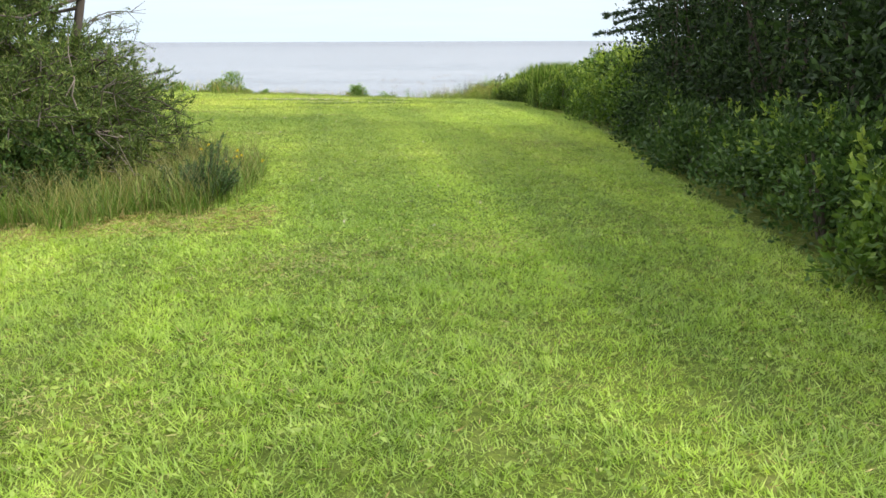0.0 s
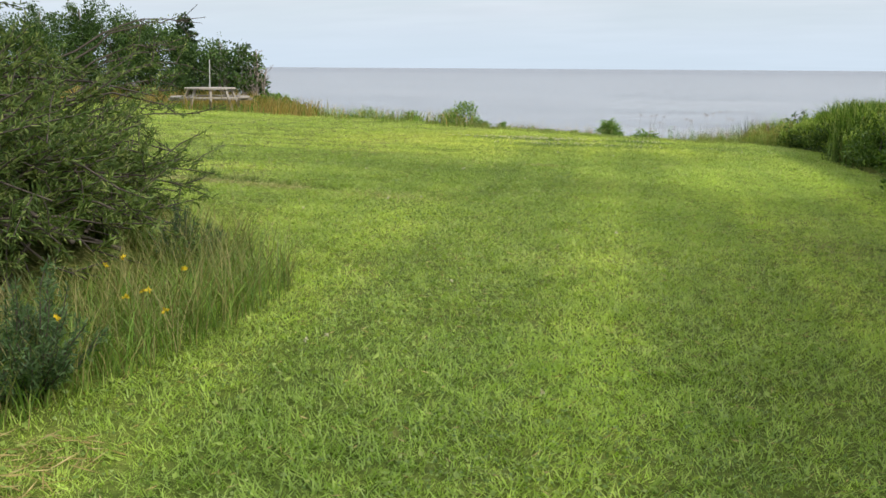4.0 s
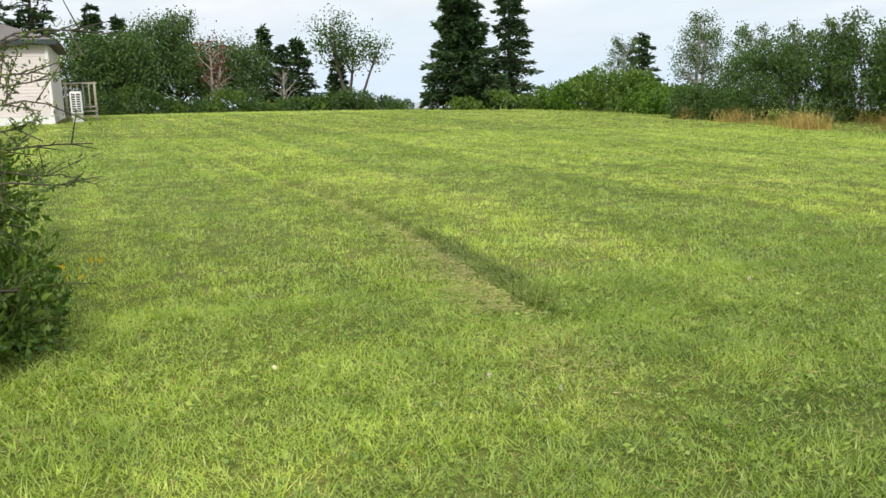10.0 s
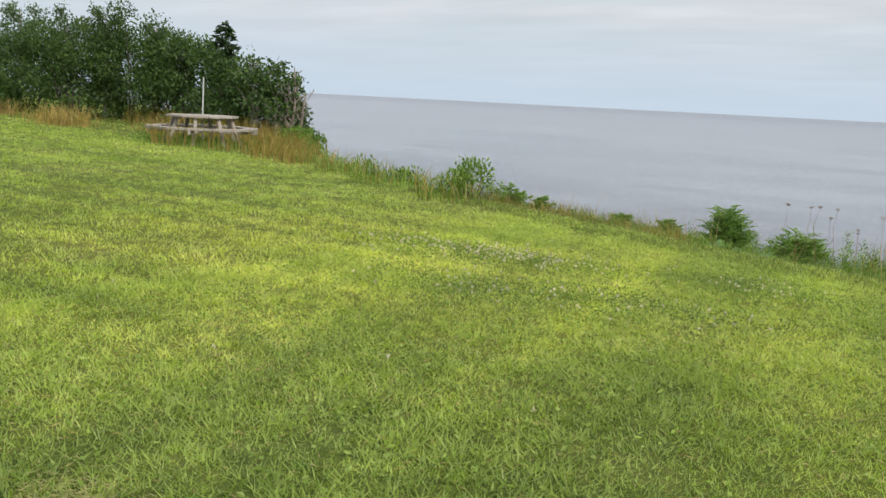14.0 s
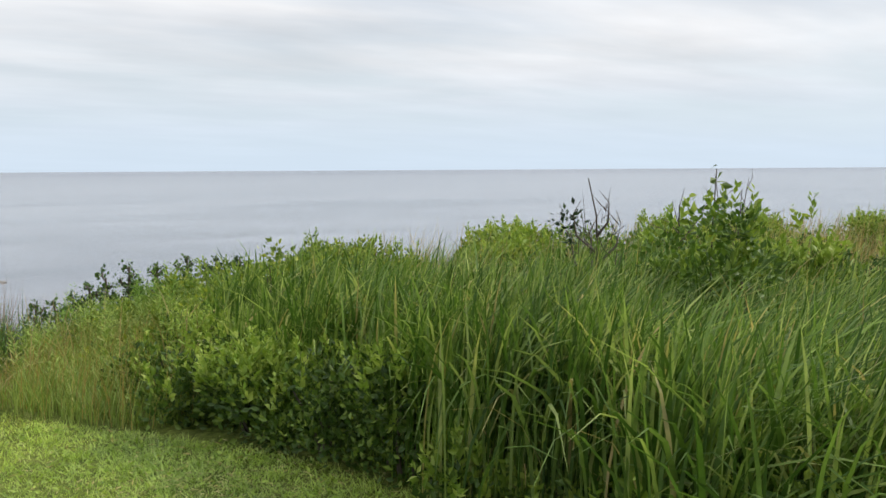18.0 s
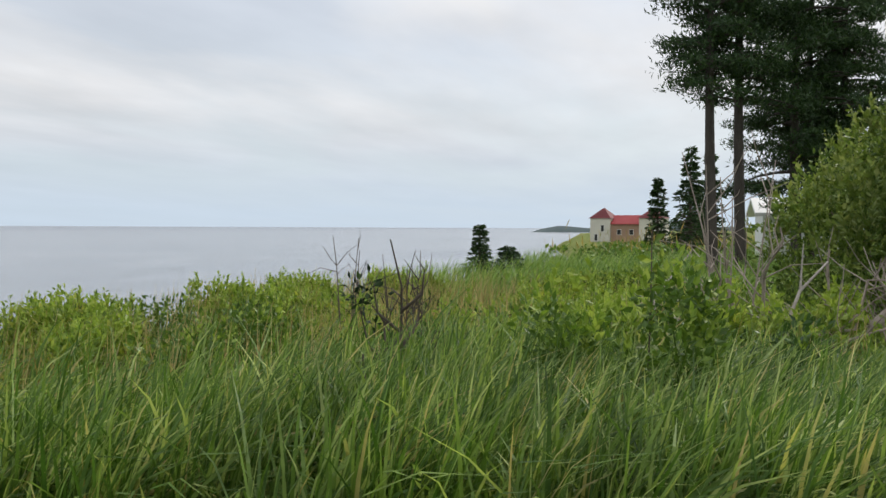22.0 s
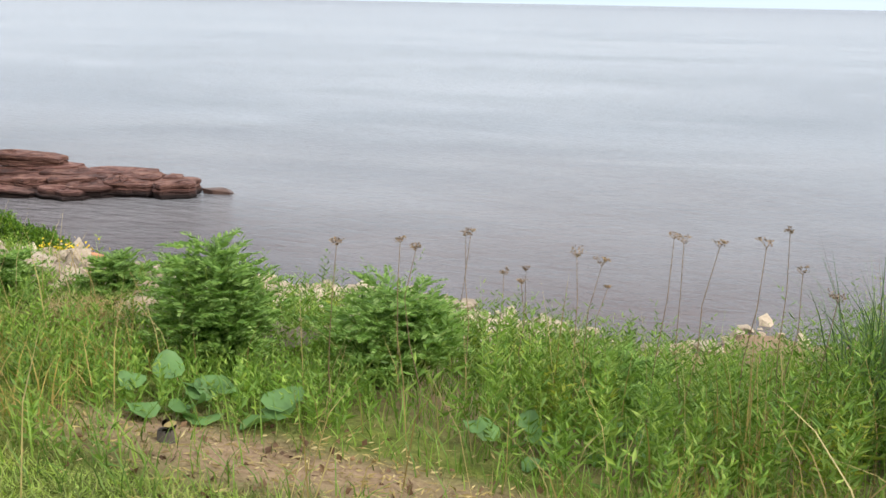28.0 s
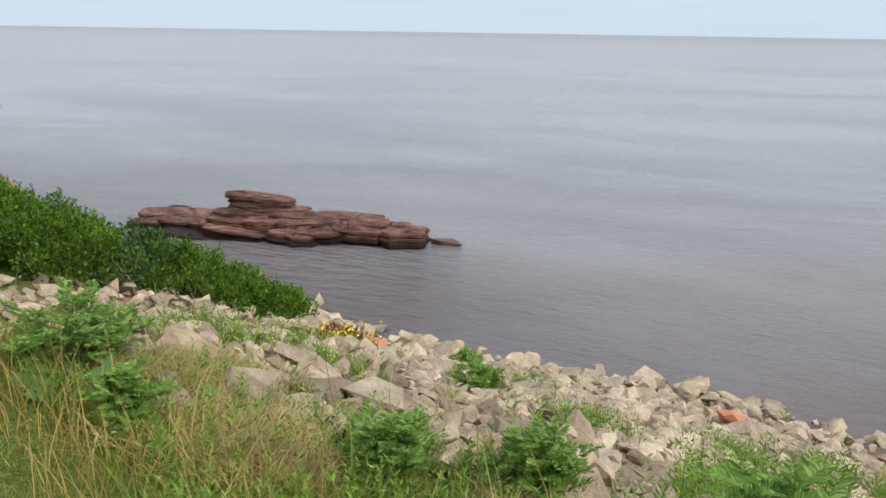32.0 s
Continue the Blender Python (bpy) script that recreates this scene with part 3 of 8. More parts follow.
def join(*parts):
    V, F, o = [], [], 0
    for v, f in parts:
        V.append(v)
        F.append(f + o)
        o += len(v)
    return np.concatenate(V), np.concatenate(F)


def fuzz(n, s=1.0):
    return rng.normal(0, s, (n, 3))


# ---- lie of the land ----
EDGE_X = [-112, -90, -60, -40, -26, -20, -17.5, -15, -12.5, -9, -5.7, -2.5, -0.1, 0.6, 1.6, 3, 6, 12, 40, 100, 185, 260, 500]
EDGE_Y = [20, 38, 46, 44, 39.5, 36.2, 34.4, 32.0, 29.9, 27.5, 25.9, 24.8, 24.1, 24.5, 26.5, 27.8, 29, 29, 30, 38, 62, 75, 120]
RUT_X = [-24, -21.7, -16.9, -12.2, -10, -7.6, -5.6, -4, -2.5]
RUT_Y = [10.6, 11.1, 11.9, 12.4, 12.72, 12.98, 13.0, 12.92, 12.8]


def shore(x, y):
    """How far a place lies past the top of the bank, in metres, and the width of the bank there."""
    w = np.interp(x, [-30, -18, -14, -8, -4, 1, 4, 12], [3, 3, 6.5, 8.4, 10.4, 10.6, 5, 4])
    return np.maximum((y - np.interp(x, EDGE_X, EDGE_Y)) * 0.92, (-112 - x)), w


def land(x, y):
    x, y = np.asarray(x, float), np.asarray(y, float)
    yy = np.clip(y, 0, np.interp(x, [-14, -8], [31, 24]))
    z = 0.0075 * yy - 0.00073 * yy * yy - 0.0144 * np.clip(x, -40, 6) + 0.018 * np.clip(-14 - x, 0, 26)
    z = z - 1.5 * np.clip((x - 40) / 120, 0, 1)
    d, w = shore(x, y)
    drop = np.interp(d / w * 12, [0, 1, 3, 9.2, 11.6, 15, 30, 400], [0, -0.22, -0.62, -2.7, -3.3, -4.4, -6, -9])
    steep = np.interp(d / w * 12, [0, 0.8, 3, 9.2, 11.6, 15, 30, 400], [0, -0.9, -1.7, -2.8, -3.3, -4.4, -6, -9])
    drop = drop + (steep - drop) * np.clip((-7.0 - x) / 2, 0, 1)
    rut = np.exp(-(((y - np.interp(x, RUT_X, RUT_Y)) / 0.15) ** 2)) * ((x > -22) & (x < -3.4))
    return z + drop - 0.06 * rut


def land1(x, y):
    return float(land(x, y))


def right_edge(y):
    """Where the lawn ends against the growth on the side away from the picnic table."""
    return np.interp(y, [-6, 0, 4, 8, 12, 17, 20, 21.6, 22.7, 23.6, 24.4], [2.2, 2.3, 2.35, 2.3, 2.45, 2.6, 2.0, 2.2, 1.9, 1.3, 0.6])


def left_edge(y):
    return np.where(y < 10.3, np.interp(y, [-6, 5.6, 6.0, 7.2, 8.6, 9.5, 10.2], [-3.6, -3.4, -2.6, -1.75, -2.3, -3.0, -4.4]), -200.0)


def on_lawn(x, y):
    d, w = shore(x, y)
    return (d < np.where(x > -0.3, 0.2, 0.75) + 0.25 * np.sin(x * 2.7)) & (x < right_edge(y)) & (x > left_edge(y))


def grid_axis(*spans):
    out = []
    for a, b, step in spans:
        out.append(np.arange(a, b, step))
    return np.concatenate(out + [np.array([spans[-1][1]])])


gx = grid_axis((-4900, -400, 900), (-400, -120, 40), (-120, -30, 3), (-30, -14, 0.8), (-14, 6, 0.2), (6, 30, 0.8), (30, 300, 9), (300, 900, 60), (900, 4900, 1000))
gy = grid_axis((-900, -100, 100), (-100, -10, 6), (-10, 0, 0.8), (0, 12, 0.3), (12, 13.6, 0.1), (13.6, 42, 0.25), (42, 60, 1.0), (60, 130, 7), (130, 400, 45), (400, 4900, 900))
GX, GY = np.meshgrid(gx, gy, indexing="ij")
GZ = land(GX, GY)
GZ += 0.005 * np.sin(GX * 2.1 + 1.3 * np.sin(GY * 1.7)) * np.cos(GY * 1.9) * (np.abs(GX) < 20)
ii, jj = np.meshgrid(np.arange(len(gx) - 1), np.arange(len(gy) - 1), indexing="ij")
ny = len(gy)
quads = np.stack([ii * ny + jj, (ii + 1) * ny + jj, (ii + 1) * ny + jj + 1, ii * ny + jj + 1], -1).reshape(-1, 4)
g_me = mesh_from("ground", np.stack([GX, GY, GZ], -1).reshape(-1, 3), quads, M["ground"], True)
bare = g_me.attributes.new("bare", "FLOAT", "POINT")
gd, gw = shore(GX, GY)
bare_v = np.clip((gd - 1.9) / 0.7, 0, 1)
for bx, by, br in ((-2.5, 26.05, 0.35), (-2.0, 25.95, 0.4), (-1.45, 26.0, 0.35), (-0.95, 26.0, 0.25)):
    bare_v = np.maximum(bare_v, np.clip(1.6 - np.hypot(GX - bx, (GY - by) * 1.5) / br, 0, 1))
bare.data.foreach_set("value", bare_v.astype(np.float32).ravel())
tagged(new("ground", g_me), "mown green lawn on a low coastal bluff sloping to the sea", "ground", kind="structure")

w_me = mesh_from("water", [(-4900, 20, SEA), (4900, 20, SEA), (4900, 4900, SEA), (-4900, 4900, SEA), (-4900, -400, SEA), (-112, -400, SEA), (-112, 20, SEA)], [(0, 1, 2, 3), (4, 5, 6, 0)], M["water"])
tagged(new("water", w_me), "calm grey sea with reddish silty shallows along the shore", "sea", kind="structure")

def clump_points(n, blobs, shell=0.55):
    """Points in lumpy masses: blobs are (x, y, z, rx, ry, rz); more of them near the skin. Returns points and outward ways."""
    vol = np.array([b[3] * b[4] * b[5] for b in blobs]) ** 0.75
    k = rng.choice(len(blobs), n, p=vol / vol.sum())
    B = np.array(blobs)[k]
    d = fuzz(n)
    d /= np.linalg.norm(d, axis=1)[:, None]
    r = shell + (1 - shell) * rng.random(n) ** 0.7
    r = np.where(rng.random(n) < 0.25, r * rng.random(n), r)
    return B[:, :3] + d * B[:, 3:] * r[:, None], d


def lumps(cx, cy, z0, rx, ry, h, n, size=0.4, low=0.0):
    """A shrub's outline broken into n uneven lumps over a dome."""
    out = []
    for _ in range(n):
        a, e = rng.random() * 2 * math.pi, rng.random() ** 0.8
        q = math.sqrt(1 - e * e * 0.92) * (0.75 + 0.3 * rng.random())
        s = size * (0.6 + 0.8 * rng.random())
        out.append((cx + rx * q * math.cos(a), cy + ry * q * math.sin(a), z0 + low + (h - low - s * 0.6) * e * (0.85 + 0.25 * rng.random()), s * 1.1, s * 1.1, s))
    out.append((cx, cy, z0 + h * 0.45, rx * 0.75, ry * 0.75, h * 0.42))
    return out


def stems_for(cx, cy, z0, rx, ry, h, n, r0=0.02):
    """Woody stems that fan out from the base."""
    out = []
    for _ in range(n):
        a, q = rng.random() * 2 * math.pi, rng.random() ** 0.5
        b = np.array([cx + rx * 0.25 * math.cos(a), cy + ry * 0.25 * math.sin(a), z0 - 0.05])
        e = np.array([cx + rx * 0.85 * q * math.cos(a), cy + ry * 0.85 * q * math.sin(a), z0 + h * (0.95 - 0.35 * q)])
        t = np.linspace(0, 1, 5)[:, None]
        p = b + (e - b) * t + np.sin(t * math.pi) * fuzz(1, 0.06) * h * 0.4
        out.append((p, np.linspace(r0, r0 * 0.25, 5)))
    return out


def shrub(name, label, cx, cy, rx, ry, h, mat, count, leaf=0.06, lump=0.35, n_lumps=24, stems=7, slim=0.5, low=0.0, category="shrub", group="", z0=None, up=0.5, wood="bark", tips=0, tip_leaf=0.05, tip_mat="shoot"):
    """A leafy shrub: fanned stems under a lumpy crown of single leaves."""
    z = land1(cx, cy) if z0 is None else z0
    t = thing(name, label, category, (cx, cy, z), 0, group)
    c, d = clump_points(count, lumps(0, 0, 0, rx, ry, h, n_lumps, lump, low))
    keep = c[:, 2] > 0.01
    c, d = c[keep], d[keep]
    along = d * 0.8 + fuzz(len(c), 0.55) + np.array([0, 0, up])
    L = leaf * (0.6 + 0.8 * rng.random(len(c)))
    part_mesh("foliage", mesh_from("foliage", *leaves(c, along, L, L * slim), M[mat]), t)
    if tips:
        # fresh shoots stand out of the crown, each a small rosette
        o = np.nonzero((d[:, 2] > 0.15) & (c[:, 2] > h * 0.45))[0]
        o = rng.choice(o, min(tips, len(o)), replace=False)
        k = 11
        f = np.tile(np.linspace(0, 1, k), len(o))
        way = np.repeat(d[o] * 0.5 + np.array([0, 0, 0.9]), k, axis=0)
        p = np.repeat(c[o], k, axis=0) + way * (f * tip_leaf * 1.6)[:, None]
        Lt = tip_leaf * (1.1 - 0.5 * f) * (0.7 + 0.5 * rng.random(len(f)))
        tagged(part_mesh("new_growth", mesh_from("new_growth", *leaves(p, way * 0.7 + fuzz(len(f), 0.6), Lt, Lt * 0.5), M[tip_mat]), t, "bright yellow-green young shoots"), kind="stuff")
    if stems:
        tagged(part_mesh("stem_work", mesh_from("stem_work", *tubes(stems_for(0, 0, 0, rx, ry, h, stems, 0.012 + 0.008 * h), 5), M[wood], True), t), kind="stuff")
    return t


def spruce(name, label, x, y, h, r, count, group="", tiers=16, bare_to=0.06, z0=None, needle=0.3, thin=1.0):
    """A conifer: straight tapered trunk, whorls of drooping boughs, sprays of needles."""
    z = land1(x, y) if z0 is None else z0
    t = thing(name, label, "tree", (x, y, z), 0, group)
    part_mesh("trunk", mesh_from("trunk", *tubes([([(0, 0, -0.1), (0.02, 0, h * 0.4), (0, 0.02, h * 0.97)], [0.018 * h + 0.03, 0.011 * h + 0.02, 0.01])], 8), M["bark"], True), t)
    arms, C, A = [], [], []
    per = max(1, count // (tiers * 7))
    for i in range(tiers):
        f = bare_to + (0.97 - bare_to) * (i + rng.random() * 0.6) / tiers
        reach = r * (1 - f) ** 0.8 * (0.75 + 0.4 * rng.random()) + 0.08
        for j in range(7):
            if rng.random() > thin:
                continue
            a = j * 2 * math.pi / 7 + rng.random() * 0.8 + i
            fj = min(0.985, f + rng.normal(0, 0.022))
            rc = reach * (0.65 + 0.5 * rng.random())
            s = np.linspace(0, 1, 5)
            tip = np.stack([np.cos(a) * rc * s, np.sin(a) * rc * s, fj * h + rc * (0.12 * s - 0.38 * s ** 2 + 0.16 * s ** 4)], -1)
            arms.append((tip, np.linspace(0.012 * h * (1 - f) + 0.008, 0.005, 5)))
            k = rng.random(per) ** 0.7
            c = np.stack([np.interp(k, s, tip[:, q]) for q in range(3)], -1)
            sp = 0.22 * rc * (1.1 - k)[:, None]
            c = c + fuzz(per) * np.array([1, 1, 0.6]) * sp
            C.append(c)
            A.append(np.stack([np.cos(a) + rng.normal(0, 0.7, per), np.sin(a) + rng.normal(0, 0.7, per), rng.normal(-0.15, 0.35, per)], -1))
    tagged(part_mesh("branch_work", mesh_from("branch_work", *tubes(arms, 4), M["bark"], True), t), kind="stuff")
    C, A = np.concatenate(C), np.concatenate(A)
    L = needle * (0.6 + 0.7 * rng.random(len(C)))
    tagged(part_mesh("crown", mesh_from("crown", *leaves(C, A, L, L * 0.34), M["needle"]), t), kind="stuff")
    return t


def grow_limbs(h, spread, n, lean=(0, 0), start=0.3, r0=0.07, curl=0.25):
    """A trunk with limbs and twigs; returns tubes and the outer twig points."""
    top = np.array([lean[0], lean[1], h * 0.85])
    s = np.linspace(0, 1, 7)[:, None]
    trunk = top * s + np.sin(s * 5 + rng.random() * 6) * np.array([0.04, 0.03, 0]) * h * 0.3
    paths, tips = [(trunk, np.linspace(r0, r0 * 0.25, 7))], []
    for i in range(n):
        f = start + (0.95 - start) * (i + rng.random()) / n
        b = np.array([np.interp(f, s[:, 0], trunk[:, q]) for q in range(3)])
        a = i * 2.4 + rng.random()
        ln = spread * (1.15 - 0.6 * f) * (0.7 + 0.5 * rng.random())
        k = np.linspace(0, 1, 5)[:, None]
        e = np.array([math.cos(a) * ln, math.sin(a) * ln, ln * (0.55 + 0.5 * rng.random())])
        limb = b + e * k + np.sin(k * math.pi) * fuzz(1, curl) * ln * 0.4
        paths.append((limb, np.linspace(r0 * (1 - f) * 0.6 + 0.008, 0.006, 5)))
        for _ in range(5):
            g = 0.35 + 0.65 * rng.random()
            bb = np.array([np.interp(g, k[:, 0], limb[:, q]) for q in range(3)])
            ee = bb + (fuzz(1, 0.5)[0] + np.array([math.cos(a) * 0.4, math.sin(a) * 0.4, 0.45])) * ln * 0.45
            paths.append((np.stack([bb, (bb + ee) / 2 + fuzz(1, 0.03)[0] * ln, ee]), [0.009, 0.006, 0.003]))
            tips += [ee, (bb + ee) / 2]
    return paths, np.array(tips)


def broadleaf(name, label, x, y, h, spread, mat, count, leaf=0.1, limbs=12, lean=(0, 0), start=0.25, puff=0.3, wood="bark", group="", z0=None, trunks=1):
    """A leafy tree: trunk and limbs, with leaves gathered round the twigs."""
    z = land1(x, y) if z0 is None else z0
    t = thing(name, label, "tree", (x, y, z), 0, group)
    allp, alltips = [], []
    for q in range(trunks):
        p, tips = grow_limbs(h * (1 - 0.12 * q), spread, limbs, (lean[0] + rng.normal(0, 0.1) * h * (q > 0), lean[1] + rng.normal(0, 0.1) * h * (q > 0)), start, 0.02 * h + 0.02)
        allp += p
        alltips.append(tips)
    part_mesh("trunk", mesh_from("trunk", *tubes(allp, 5), M[wood], True), t)
    if count:
        tips = np.concatenate(alltips)
        c = tips[rng.choice(len(tips), count)] + fuzz(count, puff) * spread * 0.5
        along = fuzz(count, 0.8) + np.array([0, 0, 0.25])
        L = leaf * (0.6 + 0.8 * rng.random(count))
        part_mesh("crown", mesh_from("crown", *leaves(c, along, L, L * 0.6), M[mat]), t)
    return t


def stuff(name, vf, mat, label, category):
    return tagged(new(name, mesh_from(name, *vf, M[mat])), label, category, kind="stuff")


def on_ground(x, y, sink=0.01):
    return np.stack([x, y, land(x, y) - sink], -1)


def leafy_stems(base, h, per, leaf, slim, tilt=0.12, rise=0.55, top=0.35, bottom=0.12):
    """Upright stalks with leaves all the way up, longest in the middle. Returns vertices and triangles."""
    n = len(base)
    lean = fuzz(n) * np.array([1, 1, 0]) * tilt
    st = blades(base, h, np.full(n, 0.007), rng.random(n) * 6.28, np.linalg.norm(lean, axis=1), 2, 0.1)
    f = bottom + (1 - bottom) * (np.arange(per)[None, :] + rng.random((n, per))) / per
    a = (np.arange(per) * 2.4)[None, :] + rng.random((n, 1)) * 6.28
    c = base[:, None, :] + np.stack([lean[:, 0:1] * h[:, None] * f, lean[:, 1:2] * h[:, None] * f, h[:, None] * f], -1)
    along = np.stack([np.cos(a), np.sin(a), rise + 0.5 * f + rng.normal(0, 0.25, a.shape)], -1)
    L = leaf * (1.15 - (1 - top) * f ** 2) * (0.7 + 0.5 * rng.random(a.shape))
    return join(st, leaves(c.reshape(-1, 3), along.reshape(-1, 3), L.ravel(), (L * slim).ravel()))


def scatter(n, x0, x1, y0, y1, ok=None):
    x, y = rng.uniform(x0, x1, n), rng.uniform(y0, y1, n)
    if ok is not None:
        k = ok(x, y)
        x, y = x[k], y[k]
    return x, y


# ---- larch thicket beside the start ----
def larch_crown(cx, cy, n, reach, low, high):
    """The dense upper growth of the thicket: short level boughs with feathery sprays, from low to high."""
    t = thing("larch_bush", "tall dark larch growth with drooping feathery sprays in the thicket", "shrub", (cx, cy, land1(cx, cy)))
    stem = np.array([(0, 0, -0.05), (0.05, 0.03, high * 0.5), (0.12, 0.1, high * 1.02)])
    part_mesh("stem", mesh_from("stem", *tubes([(stem, [0.06, 0.045, 0.015])], 7), M["bark"], True), t)
    boughs, C, A = [], [], []
    for i in range(n):
        f = (i + rng.random()) / n
        a, h = i * 2.4 + rng.random(), low + (high - low) * f
        q = reach * (1.0 - 0.45 * f) * (0.55 + 0.55 * rng.random())
        b = np.array([np.interp(h, stem[:, 2], stem[:, k]) for k in range(2)] + [h])
        e = b + np.array([q * math.cos(a), q * math.sin(a), rng.normal(0.02, 0.12)])
        s = np.linspace(0, 1, 5)[:, None]
        p = b + (e - b) * s + np.sin(s * math.pi) * np.array([0, 0, 0.1]) + fuzz(5, 0.015)
        boughs.append((p, np.linspace(0.014, 0.003, 5)))
        for _ in range(9):
            g = 0.2 + 0.8 * rng.random()
            o = np.array([np.interp(g, s[:, 0], p[:, k]) for k in range(3)])
            w = (e - b) / q * 0.6 + fuzz(1, 0.55)[0] + np.array([0, 0, 0.05])
            tip = o + w / np.linalg.norm(w) * (0.16 + 0.24 * rng.random())
            boughs.append((np.stack([o, tip]), [0.004, 0.002]))
            C.append(o + (tip - o) * rng.random(44)[:, None] + fuzz(44, 0.01))
            A.append(np.broadcast_to(w / np.linalg.norm(w), (44, 3)) * 0.75 + fuzz(44, 0.5))
    tagged(part_mesh("branch_work", mesh_from("branch_work", *tubes(boughs, 4), M["bark"], True), t, "grey-brown twigs"), kind="stuff")
    C, A = np.concatenate(C), np.concatenate(A)
    part_mesh("foliage", mesh_from("foliage", *leaves(C, A, 0.036 + 0.034 * rng.random(len(C)), 0.014), M["larch"]), t)


def larch_thicket():
    cx, cy = -3.9, 8.0
    z = land1(cx, cy)
    t = thing("larch_bush", "wind-bent larch thicket with grey twigs and feathery green needles", "shrub", (cx, cy, z))
    boughs, C, A = [], [], []
    for i in range(270):
        # the last ones sweep low over the lawn side
        a = rng.random() * 6.28 if i < 170 else rng.uniform(-1.9, 1.3)
        rx, ry = (1.5 if math.cos(a) > 0 else 2.4), 2.1
        q = 0.35 + 0.65 * rng.random() ** 0.6
        h = 0.25 + 1.25 * rng.random() * (1.15 - 0.5 * q) if i < 170 else 0.12 + 0.6 * rng.random()
        # the lawn side leans back above waist height
        rx *= np.interp(h, [0.3, 0.75, 1.0, 1.4], [0.9, 1.0, 0.8, 0.4]) if math.cos(a) > 0 else 1.0
        b = np.array([rng.normal(0, 0.35), rng.normal(0, 0.5), 0.1 + 0.5 * h * rng.random()])
        e = np.array([rx * q * math.cos(a), ry * q * math.sin(a), h])
        s = np.linspace(0, 1, 6)[:, None]
        p = b + (e - b) * s + np.sin(s * math.pi) * np.array([0, 0, 0.18 + 0.15 * rng.random()]) + fuzz(6, 0.02)
        boughs.append((p, np.linspace(0.016, 0.004, 6)))
        for _ in range(9):
            g = 0.25 + 0.75 * rng.random()
            o = np.array([np.interp(g, s[:, 0], p[:, k]) for k in range(3)])
            w = (e - b) / np.linalg.norm(e - b) * 0.6 + fuzz(1, 0.55)[0] + np.array([0, 0, 0.15])
            ln = 0.18 + 0.3 * rng.random()
            tip = o + w / np.linalg.norm(w) * ln
            boughs.append((np.stack([o, (o + tip) / 2 + fuzz(1, 0.015)[0], tip]), [0.005, 0.004, 0.002]))
            k = rng.random(62)[:, None]
            C.append(o + (tip - o) * k + fuzz(62, 0.008))
            A.append(np.broadcast_to(w / np.linalg.norm(w), (62, 3)) * 0.75 + fuzz(62, 0.5))
    tagged(part_mesh("branch_work", mesh_from("branch_work", *tubes(boughs, 4), M["bark"], True), t, "grey-brown twigs"), kind="stuff")
    C, A = np.concatenate(C), np.concatenate(A)
    k = C[:, 2] > 0.03
    part_mesh("foliage", mesh_from("foliage", *leaves(C[k], A[k], 0.034 + 0.032 * rng.random(k.sum()), 0.0115), M["larch"]), t)


larch_thicket()
larch_crown(-4.35, 8.2, 95, 0.75, 0.8, 2.6)
larch_crown(-4.9, 7.2, 95, 0.9, 0.6, 2.3)
larch_crown(-5.3, 8.8, 70, 1.0, 0.8, 2.8)
# crooked dead sticks showing through its lawn side
dead = thing("dead_branches", "crooked bleached dead sticks showing through the larch thicket", "dead branches", (-3.2, 7.0, land1(-3.2, 7.0)))
for i in range(12):
    b0 = np.array([rng.uniform(-0.7, 0.5), rng.uniform(0.2, 0.7), rng.uniform(0.25, 0.8)])
    e0 = b0 + np.array([rng.normal(0.15, 0.25), rng.normal(-0.35, 0.15), rng.normal(0.15, 0.3)])
    q = np.linspace(0, 1, 5)[:, None]
    p = b0 + (e0 - b0) * q + fuzz(5, 0.035)
    o = p[2 + i % 2]
    part_mesh("stick", mesh_from("stick", *tubes([(p, np.linspace(0.009, 0.004, 5)), (np.stack([o, o + fuzz(1, 0.12)[0]]), [0.005, 0.002])], 5), M["dead_wood"], True), dead)


